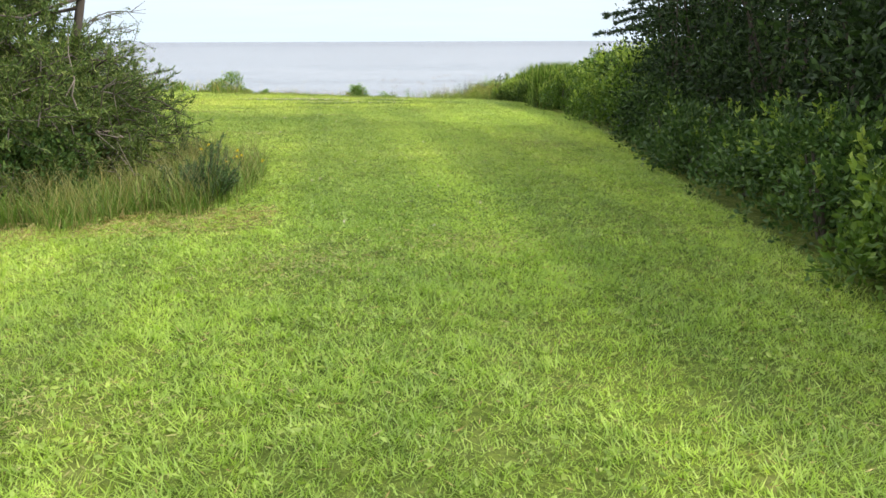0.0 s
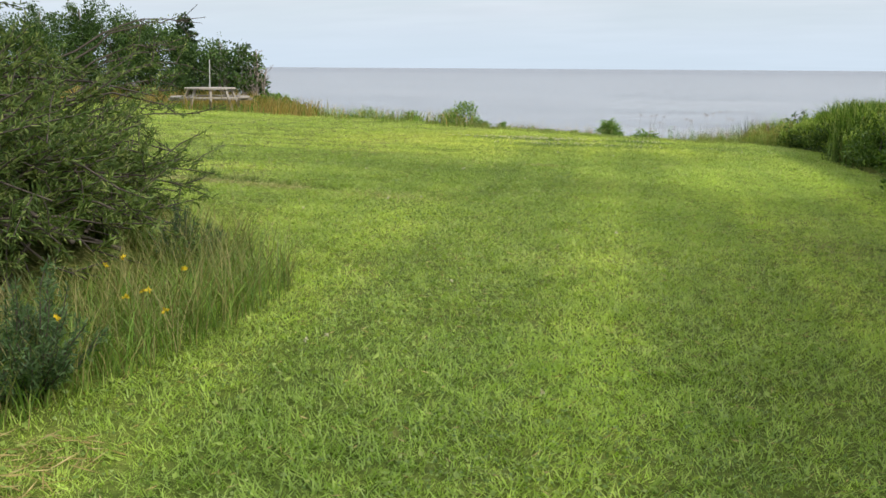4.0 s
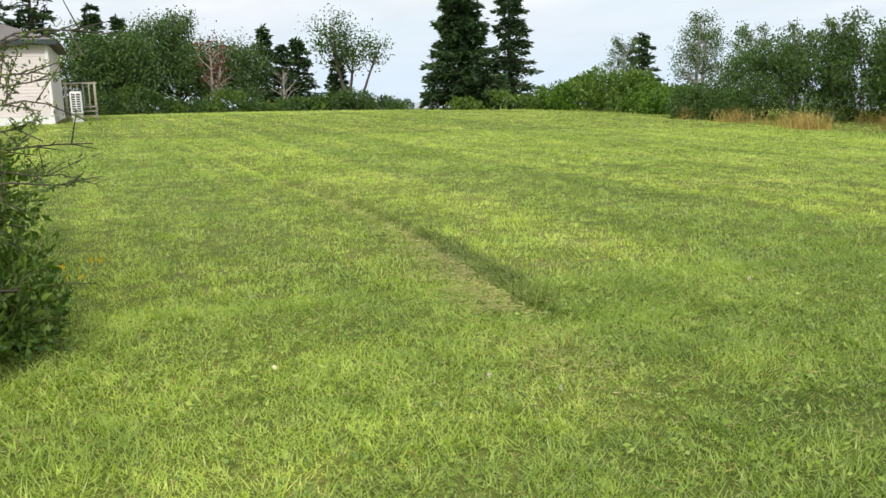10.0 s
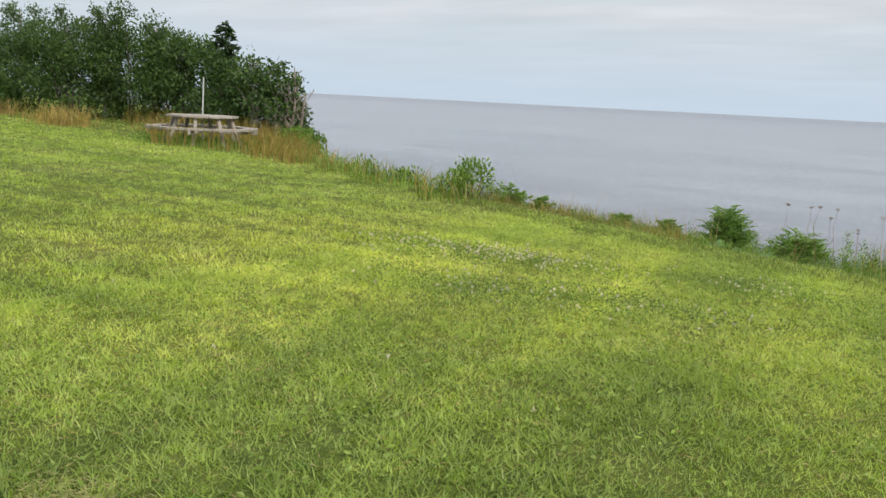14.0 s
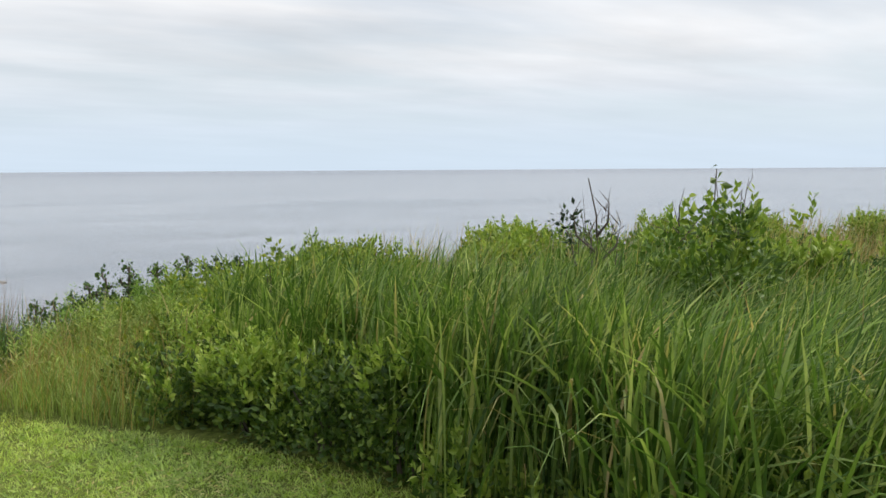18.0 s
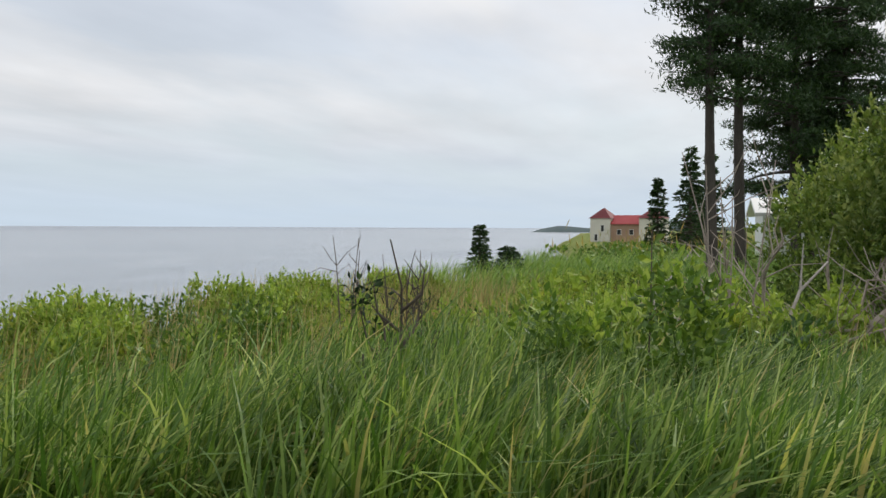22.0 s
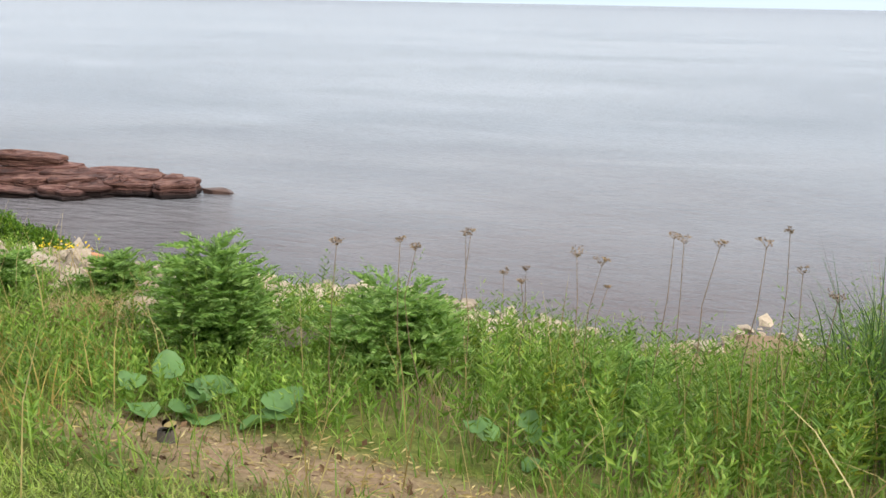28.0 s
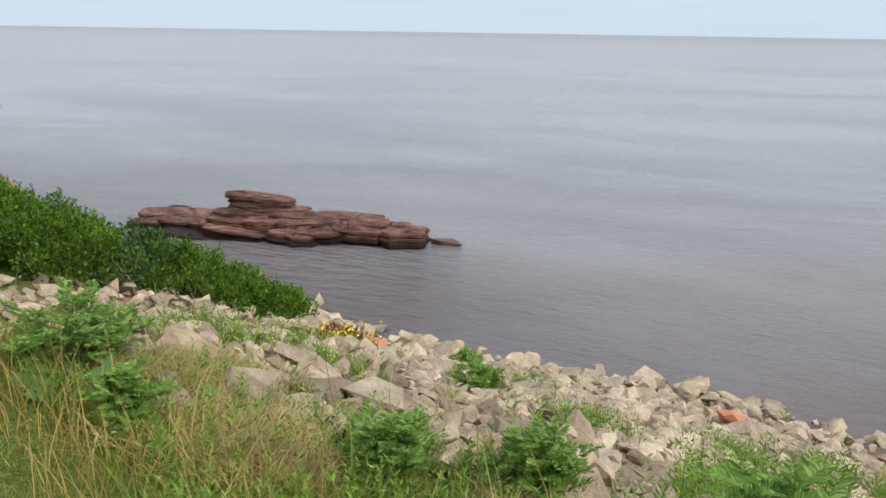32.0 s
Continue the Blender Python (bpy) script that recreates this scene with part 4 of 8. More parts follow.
def larch_tree():
    x, y = -3.5, 8.1
    t = thing("larch_tree", "leaning larch with a dark trunk and sparse feathery crown", "tree", (x, y, land1(x, y)))
    s = np.linspace(0, 1, 8)[:, None]
    trunk = np.array([1.5, 0.6, 4.6]) * s + np.sin(s * 3) * np.array([-0.5, 0.0, 0])
    paths, C, A = [(trunk, np.linspace(0.05, 0.018, 8))], [], []
    for i in range(50):
        f = 0.3 + 0.7 * rng.random()
        b = np.array([np.interp(f, s[:, 0], trunk[:, k]) for k in range(3)])
        a = rng.random() * 6.28
        ln = 0.5 + 1.0 * rng.random()
        left = 1.35 if math.cos(a) < 0 else 0.55
        if math.cos(a) > 0 and f < 0.5:
            continue
        e = b + np.array([math.cos(a) * ln * left, math.sin(a) * ln, rng.normal(0.05, 0.2)])
        k = np.linspace(0, 1, 5)[:, None]
        p = b + (e - b) * k + np.sin(k * math.pi) * np.array([0, 0, -0.12]) + fuzz(5, 0.02)
        paths.append((p, np.linspace(0.018, 0.004, 5)))
        for _ in range(8):
            g = 0.2 + 0.8 * rng.random()
            o = np.array([np.interp(g, k[:, 0], p[:, q]) for q in range(3)])
            w = (e - b) / ln * 0.4 + fuzz(1, 0.6)[0]
            tip = o + w / np.linalg.norm(w) * (0.15 + 0.25 * rng.random())
            paths.append((np.stack([o, tip]), [0.005, 0.002]))
            m = 70 if a > 1.4 and a < 4.9 else 5
            C.append(o + (tip - o) * rng.random(m)[:, None] + fuzz(m, 0.015))
            A.append(fuzz(m, 0.7) + w)
    part_mesh("trunk", mesh_from("trunk", *tubes(paths, 6), M["bark"], True), t)
    C, A = np.concatenate(C), np.concatenate(A)
    part_mesh("crown", mesh_from("crown", *leaves(C, A, 0.04 + 0.03 * rng.random(len(C)), 0.013), M["larch"]), t)


larch_tree()
# a dark small fir and leafy shoots at the front of the thicket
def fir_seedling(x, y, r, h, n, lean, label):
    """A low fir: needled sprays that rise and lean out from one foot."""
    t = thing("fir_seedling", label, "sapling", (x, y, land1(x, y)))
    P, C, A = [], [], []
    for i in range(n):
        a, q = rng.random() * 6.28, rng.random() ** 0.5
        e = np.array([math.cos(a) * r * q + lean * (1 - q), math.sin(a) * r * q, h * (1 - 0.6 * q) * (0.75 + 0.35 * rng.random())])
        s = np.linspace(0, 1, 6)[:, None]
        p = e * s + np.sin(s * math.pi) * np.array([0, 0, -0.03]) + fuzz(6, 0.006)
        P.append((p, np.linspace(0.006, 0.002, 6)))
        k = 0.15 + 0.85 * rng.random(150)
        C.append(np.stack([np.interp(k, s[:, 0], p[:, c]) for c in range(3)], -1) + fuzz(150, 0.008))
        A.append(e / np.linalg.norm(e) * 0.6 + fuzz(150, 0.55))
    tagged(part_mesh("branch_work", mesh_from("branch_work", *tubes(P, 4), M["bark"], True), t), kind="stuff")
    C, A = np.concatenate(C), np.concatenate(A)
    part_mesh("foliage", mesh_from("foliage", *leaves(C, A, 0.022 + 0.022 * rng.random(len(C)), 0.007), M["blue_grass"]), t)


fir_seedling(-1.95, 6.95, 0.3, 0.6, 44, 0.16, "small dark fir with upswept sprays at the mown edge")
fir_seedling(-2.25, 7.1, 0.25, 0.42, 26, 0.0, "low dark fir sapling in rough grass")
fir_seedling(-2.7, 9.0, 0.3, 0.45, 26, 0.0, "low dark fir sapling in rough grass")
shrub("bush", "leafy green undergrowth at the foot of the larch thicket", -3.6, 6.75, 0.9, 0.5, 0.68, "poplar", 7500, 0.042, 0.2, 34, 5)
shrub("bush", "leafy green bush at the lawn side of the larch thicket", -4.1, 9.85, 0.3, 0.3, 0.62, "mid_leaf", 2600, 0.055, 0.18, 22, 5)
shrub("bush", "taller leafy bush behind the larch thicket", -4.6, 9.75, 0.3, 0.3, 1.05, "mid_leaf", 2200, 0.055, 0.18, 22, 5)
shrub("bush", "leafy green undergrowth behind the larch thicket", -4.6, 9.3, 0.55, 0.5, 0.6, "mid_leaf", 3000, 0.055, 0.22, 22, 5)

# rough grass round the thicket
x, y = scatter(26000, -5.6, -1.4, 5.5, 10.6, lambda x, y: (np.hypot((x + 3.8) / 2.1, (y - 7.7) / 2.15) < 1.0 + 0.08 * np.sin(x * 9)) & (np.hypot((x + 3.9) / 1.9, (y - 8.1) / 2.0) > 0.7))
n = len(x)
stuff("rough_grass", blades(on_ground(x, y), 0.14 + 0.28 * rng.random(n) ** 1.2, np.full(n, 0.006), rng.random(n) * 6.28, 0.3 + 0.7 * rng.random(n), 4, 0.45), "weed", "uncut green grass standing round the larch thicket", "grass")
k = rng.random(n) < 0.55
stuff("seeding_grass", blades(on_ground(x[k], y[k]), 0.22 + 0.32 * rng.random(k.sum()), np.full(k.sum(), 0.005), rng.random(k.sum()) * 6.28, 0.3 + 0.4 * rng.random(k.sum()), 3), "seed_grass", "pale seeding grass stems round the larch thicket", "grass")
x, y = scatter(5200, -4.6, -1.3, 4.9, 6.7, lambda x, y: np.abs(y - 5.75 - 0.35 * (x + 3)) < 0.42)
n = len(x)
stuff("grass_clippings", leaves(on_ground(x, y, -0.03) + fuzz(n, 0.012), fuzz(n) * np.array([1, 1, 0.25]), 0.07 + 0.06 * rng.random(n), 0.005), "straw", "dry pale mown clippings along the thicket edge", "grass")

# bare larch boughs reaching out over the lawn
lb = thing("larch_bough", "thin bare larch boughs with a few green tufts", "branch", (0, 0, 0))
for i in range(9):
    b0 = np.array([-4.1, 9.5, 0.7 + 0.08 * i])
    e0 = np.array([-3.75 + 0.25 * rng.random(), 10.25 + 0.25 * rng.random(), 0.85 + 0.1 * i + 0.1 * rng.random()])
    s = np.linspace(0, 1, 7)[:, None]
    p = b0 + (e0 - b0) * s + np.sin(s * 3) * np.array([0, 0, 0.12]) + fuzz(7, 0.015)
    P = [(p, np.linspace(0.009, 0.003, 7))]
    C = []
    for _ in range(9):
        g = 0.35 + 0.65 * rng.random()
        o = np.array([np.interp(g, s[:, 0], p[:, k]) for k in range(3)])
        tip = o + fuzz(1, 0.09)[0] + (e0 - b0) * 0.1
        P.append((np.stack([o, tip]), [0.004, 0.002]))
        if i % 3 < 2:
            C.append(o + (tip - o) * rng.random(26)[:, None] + fuzz(26, 0.012))
    bough = tagged(part_mesh("bough", mesh_from("bough", *tubes(P, 5), M["bark"], True), lb), kind="stuff")
    if C:
        C = np.concatenate(C)
        tagged(part_mesh("needle_growth", mesh_from("needle_growth", *leaves(C, fuzz(len(C)), 0.03, 0.01), M["larch"]), bough), kind="stuff")

# ---- hedge along the other side ----
H = "hedge shrubs along the lawn"
for bx, by, rx, ry, h, cnt, lf in ((4.15, 3.6, 1.35, 1.5, 3.3, 20000, 0.085), (4.05, 5.6, 1.25, 1.5, 3.0, 24000, 0.075), (4.2, 7.7, 1.35, 1.5, 3.5, 22000, 0.07), (4.0, 9.7, 1.25, 1.4, 3.3, 20000, 0.065), (3.4, 11.6, 0.8, 1.1, 2.95, 18000, 0.055),
                                   (5.6, 6.5, 1.7, 2.2, 4.4, 16000, 0.09), (5.4, 3.0, 1.6, 1.8, 4.2, 12000, 0.09), (5.5, 10.4, 1.5, 2.0, 4.4, 14000, 0.085)):
    shrub("hedge_bush", "tall dense dark green hedge bush with glossy leaves", bx, by, rx, ry, h, "dark_leaf", cnt, lf, 0.42, 80, 12, group=H)
for bx, by, rx, ry, h, cnt, mat, tips, tl in ((2.62, 4.3, 0.4, 0.8, 0.8, 5200, "mid_leaf", 60, 0.1), (2.75, 5.8, 0.45, 0.9, 0.95, 5200, "poplar", 30, 0.06), (2.75, 7.4, 0.42, 0.9, 0.8, 5200, "poplar", 26, 0.06), (2.72, 8.9, 0.4, 0.8, 0.75, 4600, "poplar", 16, 0.05),
                                              (2.8, 10.2, 0.42, 0.8, 0.8, 4600, "poplar", 12, 0.05), (2.85, 11.7, 0.42, 0.9, 0.9, 4600, "poplar", 8, 0.05), (2.95, 13.3, 0.45, 0.9, 0.9, 4000, "mid_leaf", 20, 0.05)):
    shrub("rose_bush", "low green bramble shoots at the hedge foot", bx, by, rx, ry, h, mat, cnt, 0.055, 0.19, 34, 5, group="bramble shoots at the hedge foot", tips=tips, tip_leaf=tl)
spruce("spruce", "young spruce with spreading dark boughs over the hedge", 4.15, 13.0, 5.4, 1.75, 30000, tiers=18, needle=0.1, bare_to=0.05)
# its long lower boughs reach out over the lawn
hb = thing("spruce_bough", "long dark spruce boughs reaching out over the hedge", "branch", (0, 0, 0))
for i in range(10):
    b0 = np.array([4.0, 13.1, 1.45 + 0.1 * i])
    e0 = np.array([2.25 + 0.08 * i + 0.25 * (i % 2), 12.5 + 0.9 * rng.random(), 1.4 + 0.13 * i + 0.08 * rng.random()])
    q = np.linspace(0, 1, 7)[:, None]
    p = b0 + (e0 - b0) * q + np.sin(q * 3.14) * np.array([0, 0, 0.14]) + fuzz(7, 0.015)
    P = [(p, np.linspace(0.025, 0.004, 7))]
    C, A = [], []
    # flat sprays of side twigs, shorter toward the tip
    for k in range(16):
        g = 0.25 + 0.75 * (k + rng.random()) / 16
        o = np.array([np.interp(g, q[:, 0], p[:, m]) for m in range(3)])
        way = (e0 - b0) / np.linalg.norm(e0 - b0)
        side = np.cross(way, (0, 0, 1.0)) * (1 if k % 2 else -1)
        tip = o + (side * 0.8 + way * 0.7 + np.array([0, 0, rng.normal(-0.12, 0.12)])) * (0.42 * (1.2 - g)) * (0.7 + 0.5 * rng.random())
        P.append((np.stack([o, tip]), [0.005, 0.002]))
        f = rng.random(52)[:, None]
        C.append(o + (tip - o) * f + fuzz(52, 0.008))
        A.append(np.broadcast_to((tip - o) / np.linalg.norm(tip - o), (52, 3)) * 0.8 + fuzz(52, 0.6) * np.array([1, 1, 0.5]))
    f = 0.3 + 0.7 * rng.random(160)
    C.append(np.stack([np.interp(f, q[:, 0], p[:, m]) for m in range(3)], -1))
    A.append(fuzz(160, 0.6) + (e0 - b0) * 0.5)
    bough = part_mesh("bough", mesh_from("bough", *tubes(P, 5), M["bark"], True), hb)
    C, A = np.concatenate(C), np.concatenate(A)
    tagged(part_mesh("needle_spray", mesh_from("needle_spray", *leaves(C, A, 0.05 + 0.03 * rng.random(len(C)), 0.014), M["needle"]), bough), kind="stuff")
for bx, by, rx, ry, h, mat, cnt in ((4.0, 14.6, 1.25, 1.2, 1.4, "mid_leaf", 12000), (3.9, 16.6, 1.25, 1.1, 1.28, "mid_leaf", 12000), (4.1, 18.5, 1.5, 1.2, 1.2, "mid_leaf", 12000), (5.6, 16.4, 1.6, 1.8, 1.6, "rose_leaf", 9000)):
    shrub("alder_bush", "bushy light green alder shrubs beside the lawn", bx, by, rx, ry, h, mat, cnt, 0.085, 0.26, 60, 9, group="alder shrubs", tips=300, tip_leaf=0.1)
for bx, by, rx, ry, h, cnt in ((2.85, 15.6, 0.5, 0.8, 0.8, 3500), (2.85, 17.3, 0.5, 0.8, 0.85, 3500), (2.7, 18.9, 0.55, 0.8, 0.9, 4000), (2.55, 20.0, 0.45, 0.5, 0.75, 2500)):
    shrub("rose_bush", "low yellow-green rose shoots along the mown edge", bx, by, rx, ry, h, "mid_leaf", cnt, 0.055, 0.18, 30, 5, group="rose shoots", tips=120, tip_leaf=0.055)
for bx, by, h in ((3.05, 17.9, 1.3), (3.4, 17.5, 1.42), (3.6, 16.6, 1.4)):
    broadleaf("sapling", "dark leafy sapling rising out of the alder shrubs", bx, by, h, 0.25, "mid_leaf", 260, 0.085, 9, start=0.45, puff=0.45, group="saplings in the alders")

# ---- reed bank ----
def in_reeds(x, y):
    d, w = shore(x, y)
    return (x > right_edge(y) + np.where(y > 22.6, 0.75, 0.2) + 0.12 * np.sin(y * 4)) & (d < -1.6) & (y > 19.6) & (y < 26.5)


def arched(base, h, w, way, reach, hang, seg=6):
    """Reed leaves: upright below, the upper third bowed over and hanging."""
    n = len(base)
    side = way + math.pi / 2 + rng.normal(0, 0.5, n)
    V = np.zeros((n, 2 * seg + 1, 3), np.float32)
    for i in range(seg + 1):
        q = i / seg
        out = reach * h * (0.1 * q + 0.9 * q ** 2.8)
        c = base + np.stack([np.cos(way) * out, np.sin(way) * out, h * (q - hang * q ** 3.5)], -1)
        if i == seg:
            V[:, 2 * seg] = c
        else:
            o = np.stack([np.cos(side), np.sin(side), np.full(n, 0.35)], -1) * (0.5 * w * (0.55 + 1.3 * q * (1 - q)) * (1 - q ** 6))[:, None]
            V[:, 2 * i], V[:, 2 * i + 1] = c - o, c + o
    tri = []
    for i in range(seg - 1):
        tri += [(2 * i, 2 * i + 1, 2 * i + 3), (2 * i, 2 * i + 3, 2 * i + 2)]
    tri.append((2 * seg - 2, 2 * seg - 1, 2 * seg))
    F = (np.arange(n)[:, None, None] * (2 * seg + 1) + np.array(tri)[None]).reshape(-1, 3)
    return V.reshape(-1, 3), F


def crest(x, y):
    """How high the growth stands: low by the mown edge, a crest further in, lower again toward the sea."""
    return np.interp(x - 1.6 - 0.03 * (y - 22), [-0.7, 0.1, 0.2, 0.35, 0.6, 1.2], [0.3, 0.36, 0.62, 0.98, 1.24, 1.36]) * np.interp(y, [19.5, 20.2, 21.2, 22.0, 23.2, 24.5, 26.5, 28], [0.95, 1.06, 1.08, 0.97, 0.84, 0.8, 0.74, 0.7])


# reeds grow in clumps that sway together, their tips bowed over by the wind
kx, ky = scatter(3300, 1.6, 5.4, 19.5, 26.2, lambda x, y: in_reeds(x, y) & (rng.random(len(x)) < np.clip(np.where(y > 22, 1.5, 1.3) - (x - right_edge(y)) / 3.0, 0.06, 1) * np.interp(y, [23.0, 23.9, 24.7], [1, 0.5, 0.12])))
per = 20
x, y = np.repeat(kx, per) + rng.normal(0, 0.085, len(kx) * per), np.repeat(ky, per) + rng.normal(0, 0.085, len(kx) * per)
n = len(x)
sway = np.repeat(rng.normal(-1.15, 0.6, len(kx)), per) + rng.normal(0, 0.8, n)
bow = np.repeat(0.06 + 0.2 * rng.random(len(kx)) ** 1.3, per) + 0.55 * rng.random(n) ** 2.0
tall = crest(x, y) * np.repeat(0.72 + 0.32 * rng.random(len(kx)), per) * (0.52 + 0.56 * rng.random(n) ** 0.8)
stuff("reed_grass", arched(on_ground(x, y), np.minimum(tall * 1.16, 1.04 + 0.22 * rng.random(n) + 0.13 * np.clip(x - 2.8, 0, 1) * np.clip(y - 21.6, -0.8, 1)), 0.010 + 0.013 * rng.random(n), sway, bow, 0.08 + 0.9 * bow * rng.random(n)), "reed", "dense tall green reed grass bent over by the wind", "reed grass")
x, y = scatter(3600, 1.6, 5.4, 19.6, 26.0, in_reeds)
n = len(x)
stuff("dry_reed", arched(on_ground(x, y), 0.3 + 0.45 * rng.random(n), np.full(n, 0.009), rng.normal(-1.1, 1.0, n), 0.3 + 0.6 * rng.random(n), 0.5 * rng.random(n)), "straw", "dead straw-coloured stalks low among the reeds", "reed grass")
x, y = scatter(2600, 1.6, 5.0, 19.6, 24.6, lambda x, y: in_reeds(x, y) & (x < right_edge(y) + 1.3))
n = len(x)
stuff("reed_litter", blades(on_ground(x, y), 0.2 + 0.3 * rng.random(n), np.full(n, 0.01), rng.random(n) * 6.28, 0.3 + 0.8 * rng.random(n), 3, 0.4), "seedhead", "brown dead sheaths at the foot of the reeds", "reed grass")
for i, (bx, by, rx, ry, h, cnt) in enumerate(((1.75, 23.9, 0.38, 0.32, 0.42, 3000), (1.9, 23.3, 0.36, 0.36, 0.5, 3200), (2.12, 22.7, 0.34, 0.36, 0.55, 3000), (2.25, 22.2, 0.3, 0.3, 0.6, 2800), (2.42, 21.6, 0.28, 0.3, 0.42, 2200), (2.42, 21.0, 0.26, 0.28, 0.46, 2000), (2.3, 20.4, 0.28, 0.28, 0.4, 1800), (2.0, 24.6, 0.42, 0.4, 0.42, 2800), (2.5, 24.3, 0.4, 0.35, 0.6, 2400), (1.55, 24.5, 0.33, 0.3, 0.34, 2200), (2.9, 25.1, 0.45, 0.4, 0.6, 2400), (2.35, 23.3, 0.4, 0.4, 0.62, 2800), (2.6, 22.8, 0.35, 0.35, 0.7, 2600), (2.9, 23.8, 0.45, 0.4, 0.72, 2800), (2.2, 23.9, 0.4, 0.35, 0.55, 2600), (3.3, 24.5, 0.5, 0.45, 0.7, 2600), (3.5, 23.6, 0.5, 0.45, 0.78, 2600), (3.9, 25.0, 0.5, 0.5, 0.72, 2400), (2.9, 22.9, 0.36, 0.36, 0.74, 2200), (4.2, 24.2, 0.5, 0.45, 0.8, 2400))):
    shrub("rose_bush", "low rose bush with yellow-green shoots before the reeds", bx, by, rx, ry, h * (0.72 if bx > 2.3 else 1.0), "rose_leaf", cnt, 0.045, 0.15, 34, 6, 0.55, group="rose bushes before the reeds", tips=int(cnt / (16 if i % 3 == 1 else 90)), tip_leaf=0.062)
# a few leafy shoots push up through the reeds
for bx, by, h in ((2.75, 21.55, 0.72), (2.9, 22.6, 0.7), (2.6, 20.9, 0.6), (3.1, 23.5, 0.75), (2.95, 21.1, 0.8)):
    shrub("rose_shoot", "bright young rose shoot among the reeds", bx, by, 0.12, 0.12, h, "shoot", 60, 0.045, 0.09, 5, 2, 0.5, low=h * 0.75, category="plant", group="rose shoots in the reeds")
# shrubby ground behind the reeds
G2 = "low shrubs behind the reeds"
r2 = np.random.default_rng(3)
for i in range(34):
    bx = 5.6 + 9.5 * r2.random() ** 1.2
    by = 21.2 + (7.0 + 0.2 * bx) * r2.random()
    if by > np.interp(bx, EDGE_X, EDGE_Y) - 0.6:
        by = np.interp(bx, EDGE_X, EDGE_Y) - 0.6 - r2.random()
    s = 0.55 + 0.45 * r2.random()
    shrub("shrub", "low yellow-green shrub among weeds on the bluff top" if i % 3 else "low dark green shrub among weeds on the bluff top", bx, by, 0.75 * s + 0.2, 0.7 * s + 0.2, 0.45 + 0.4 * s, "lime" if i % 3 else "mid_leaf", 2600, 0.065, 0.2, 26, 4, group=G2, tips=110 if i % 3 else 12, tip_leaf=0.08)
for i in range(30):
    bx, by = 4.7 + 4.6 * r2.random(), 20.2 + 4.6 * r2.random()
    dark = i % 5 in (1, 3)
    shrub("shrub", "dark leafy shrub standing behind the reeds" if dark else "yellow-green leafy shrub standing behind the reeds", bx, by, 0.3 + 0.2 * r2.random(), 0.3 + 0.25 * r2.random(), (0.75 + 0.36 * r2.random()) * (0.84 if by > 22.2 else 1.0), "poplar" if dark else "lime", 1500, 0.06, 0.17, 26, 5, 0.5, low=0.2, group="taller shrubs behind the reeds", tips=8 if dark else 70, tip_leaf=0.08)
for i in range(9):
    bx, by = 4.8 + 4.5 * r2.random(), 20.8 + 4.0 * r2.random()
    x, y = rng.normal(bx, 0.22, 90), rng.normal(by, 0.22, 90)
    stuff("dead_stalks", blades(on_ground(x, y), 0.8 + 0.5 * rng.random(90), np.full(90, 0.011), rng.normal(-0.8, 1.2, 90), 0.05 + 0.3 * rng.random(90), 2), "straw", "clump of pale dead stalks between shrubs behind the reeds", "grass")
x, y = scatter(5000, 4.4, 16, 19.5, 29.2, lambda x, y: shore(x, y)[0] < -0.1)
n = len(x)
stuff("bluff_grass", blades(on_ground(x, y), 0.45 + 0.5 * rng.random(n), np.full(n, 0.014), rng.normal(-0.8, 0.9, n), 0.3 + 0.5 * rng.random(n), 3), "weed", "rank green grass between shrubs on the bluff top", "grass")
x, y = scatter(4200, 4.4, 16, 21.5, 29.2, lambda x, y: shore(x, y)[0] < -0.1)
n = len(x)
stuff("dead_stalks", blades(on_ground(x, y), 0.6 + 0.5 * rng.random(n), np.full(n, 0.012), rng.normal(-0.8, 1.2, n), 0.1 + 0.4 * rng.random(n), 2), "straw", "pale dead stalks between shrubs on the bluff top", "grass")
x, y = scatter(26000, 6, 34, 2, 30, lambda x, y: (shore(x, y)[0] < -0.1) & ((x > 15) | (y < 20)))
n = len(x)
stuff("bluff_grass", blades(on_ground(x, y), 0.6 + 0.5 * rng.random(n), np.full(n, 0.03), rng.normal(-0.8, 0.9, n), 0.3 + 0.5 * rng.random(n), 2), "weed", "rank green grass further along the bluff", "grass")


def twiggy(name, label, x, y, h, n, spread, wood="bark", r0=0.012, category="shrub", lean=(0, 0)):
    """A bare shrub: a few stems that fork into twigs."""
    t = thing(name, label, category, (x, y, land1(x, y)))
    P = []
    for i in range(n):
        a = rng.random() * 6.28
        e = np.array([math.cos(a) * spread * rng.random() + lean[0], math.sin(a) * spread * rng.random() + lean[1], h * (0.7 + 0.3 * rng.random())])
        s = np.linspace(0, 1, 6)[:, None]
        p = e * s + np.sin(s * 4 + i) * fuzz(1, 0.03) * h
        P.append((p, np.linspace(r0, r0 * 0.3, 6)))
        for _ in range(6):
            g = 0.35 + 0.6 * rng.random()
            o = np.array([np.interp(g, s[:, 0], p[:, q]) for q in range(3)])
            w = fuzz(1, 0.5)[0] * np.array([1, 1, 0.5]) + np.array([0, 0, 0.6])
            P.append((np.stack([o, o + w * h * 0.12, o + w * h * 0.2 + fuzz(1, 0.03)[0] * h]), [r0 * 0.45, r0 * 0.3, r0 * 0.15]))
    tagged(part_mesh("branch_work", mesh_from("branch_work", *tubes(P, 5), M[wood], True), t), kind="stuff")
    return t


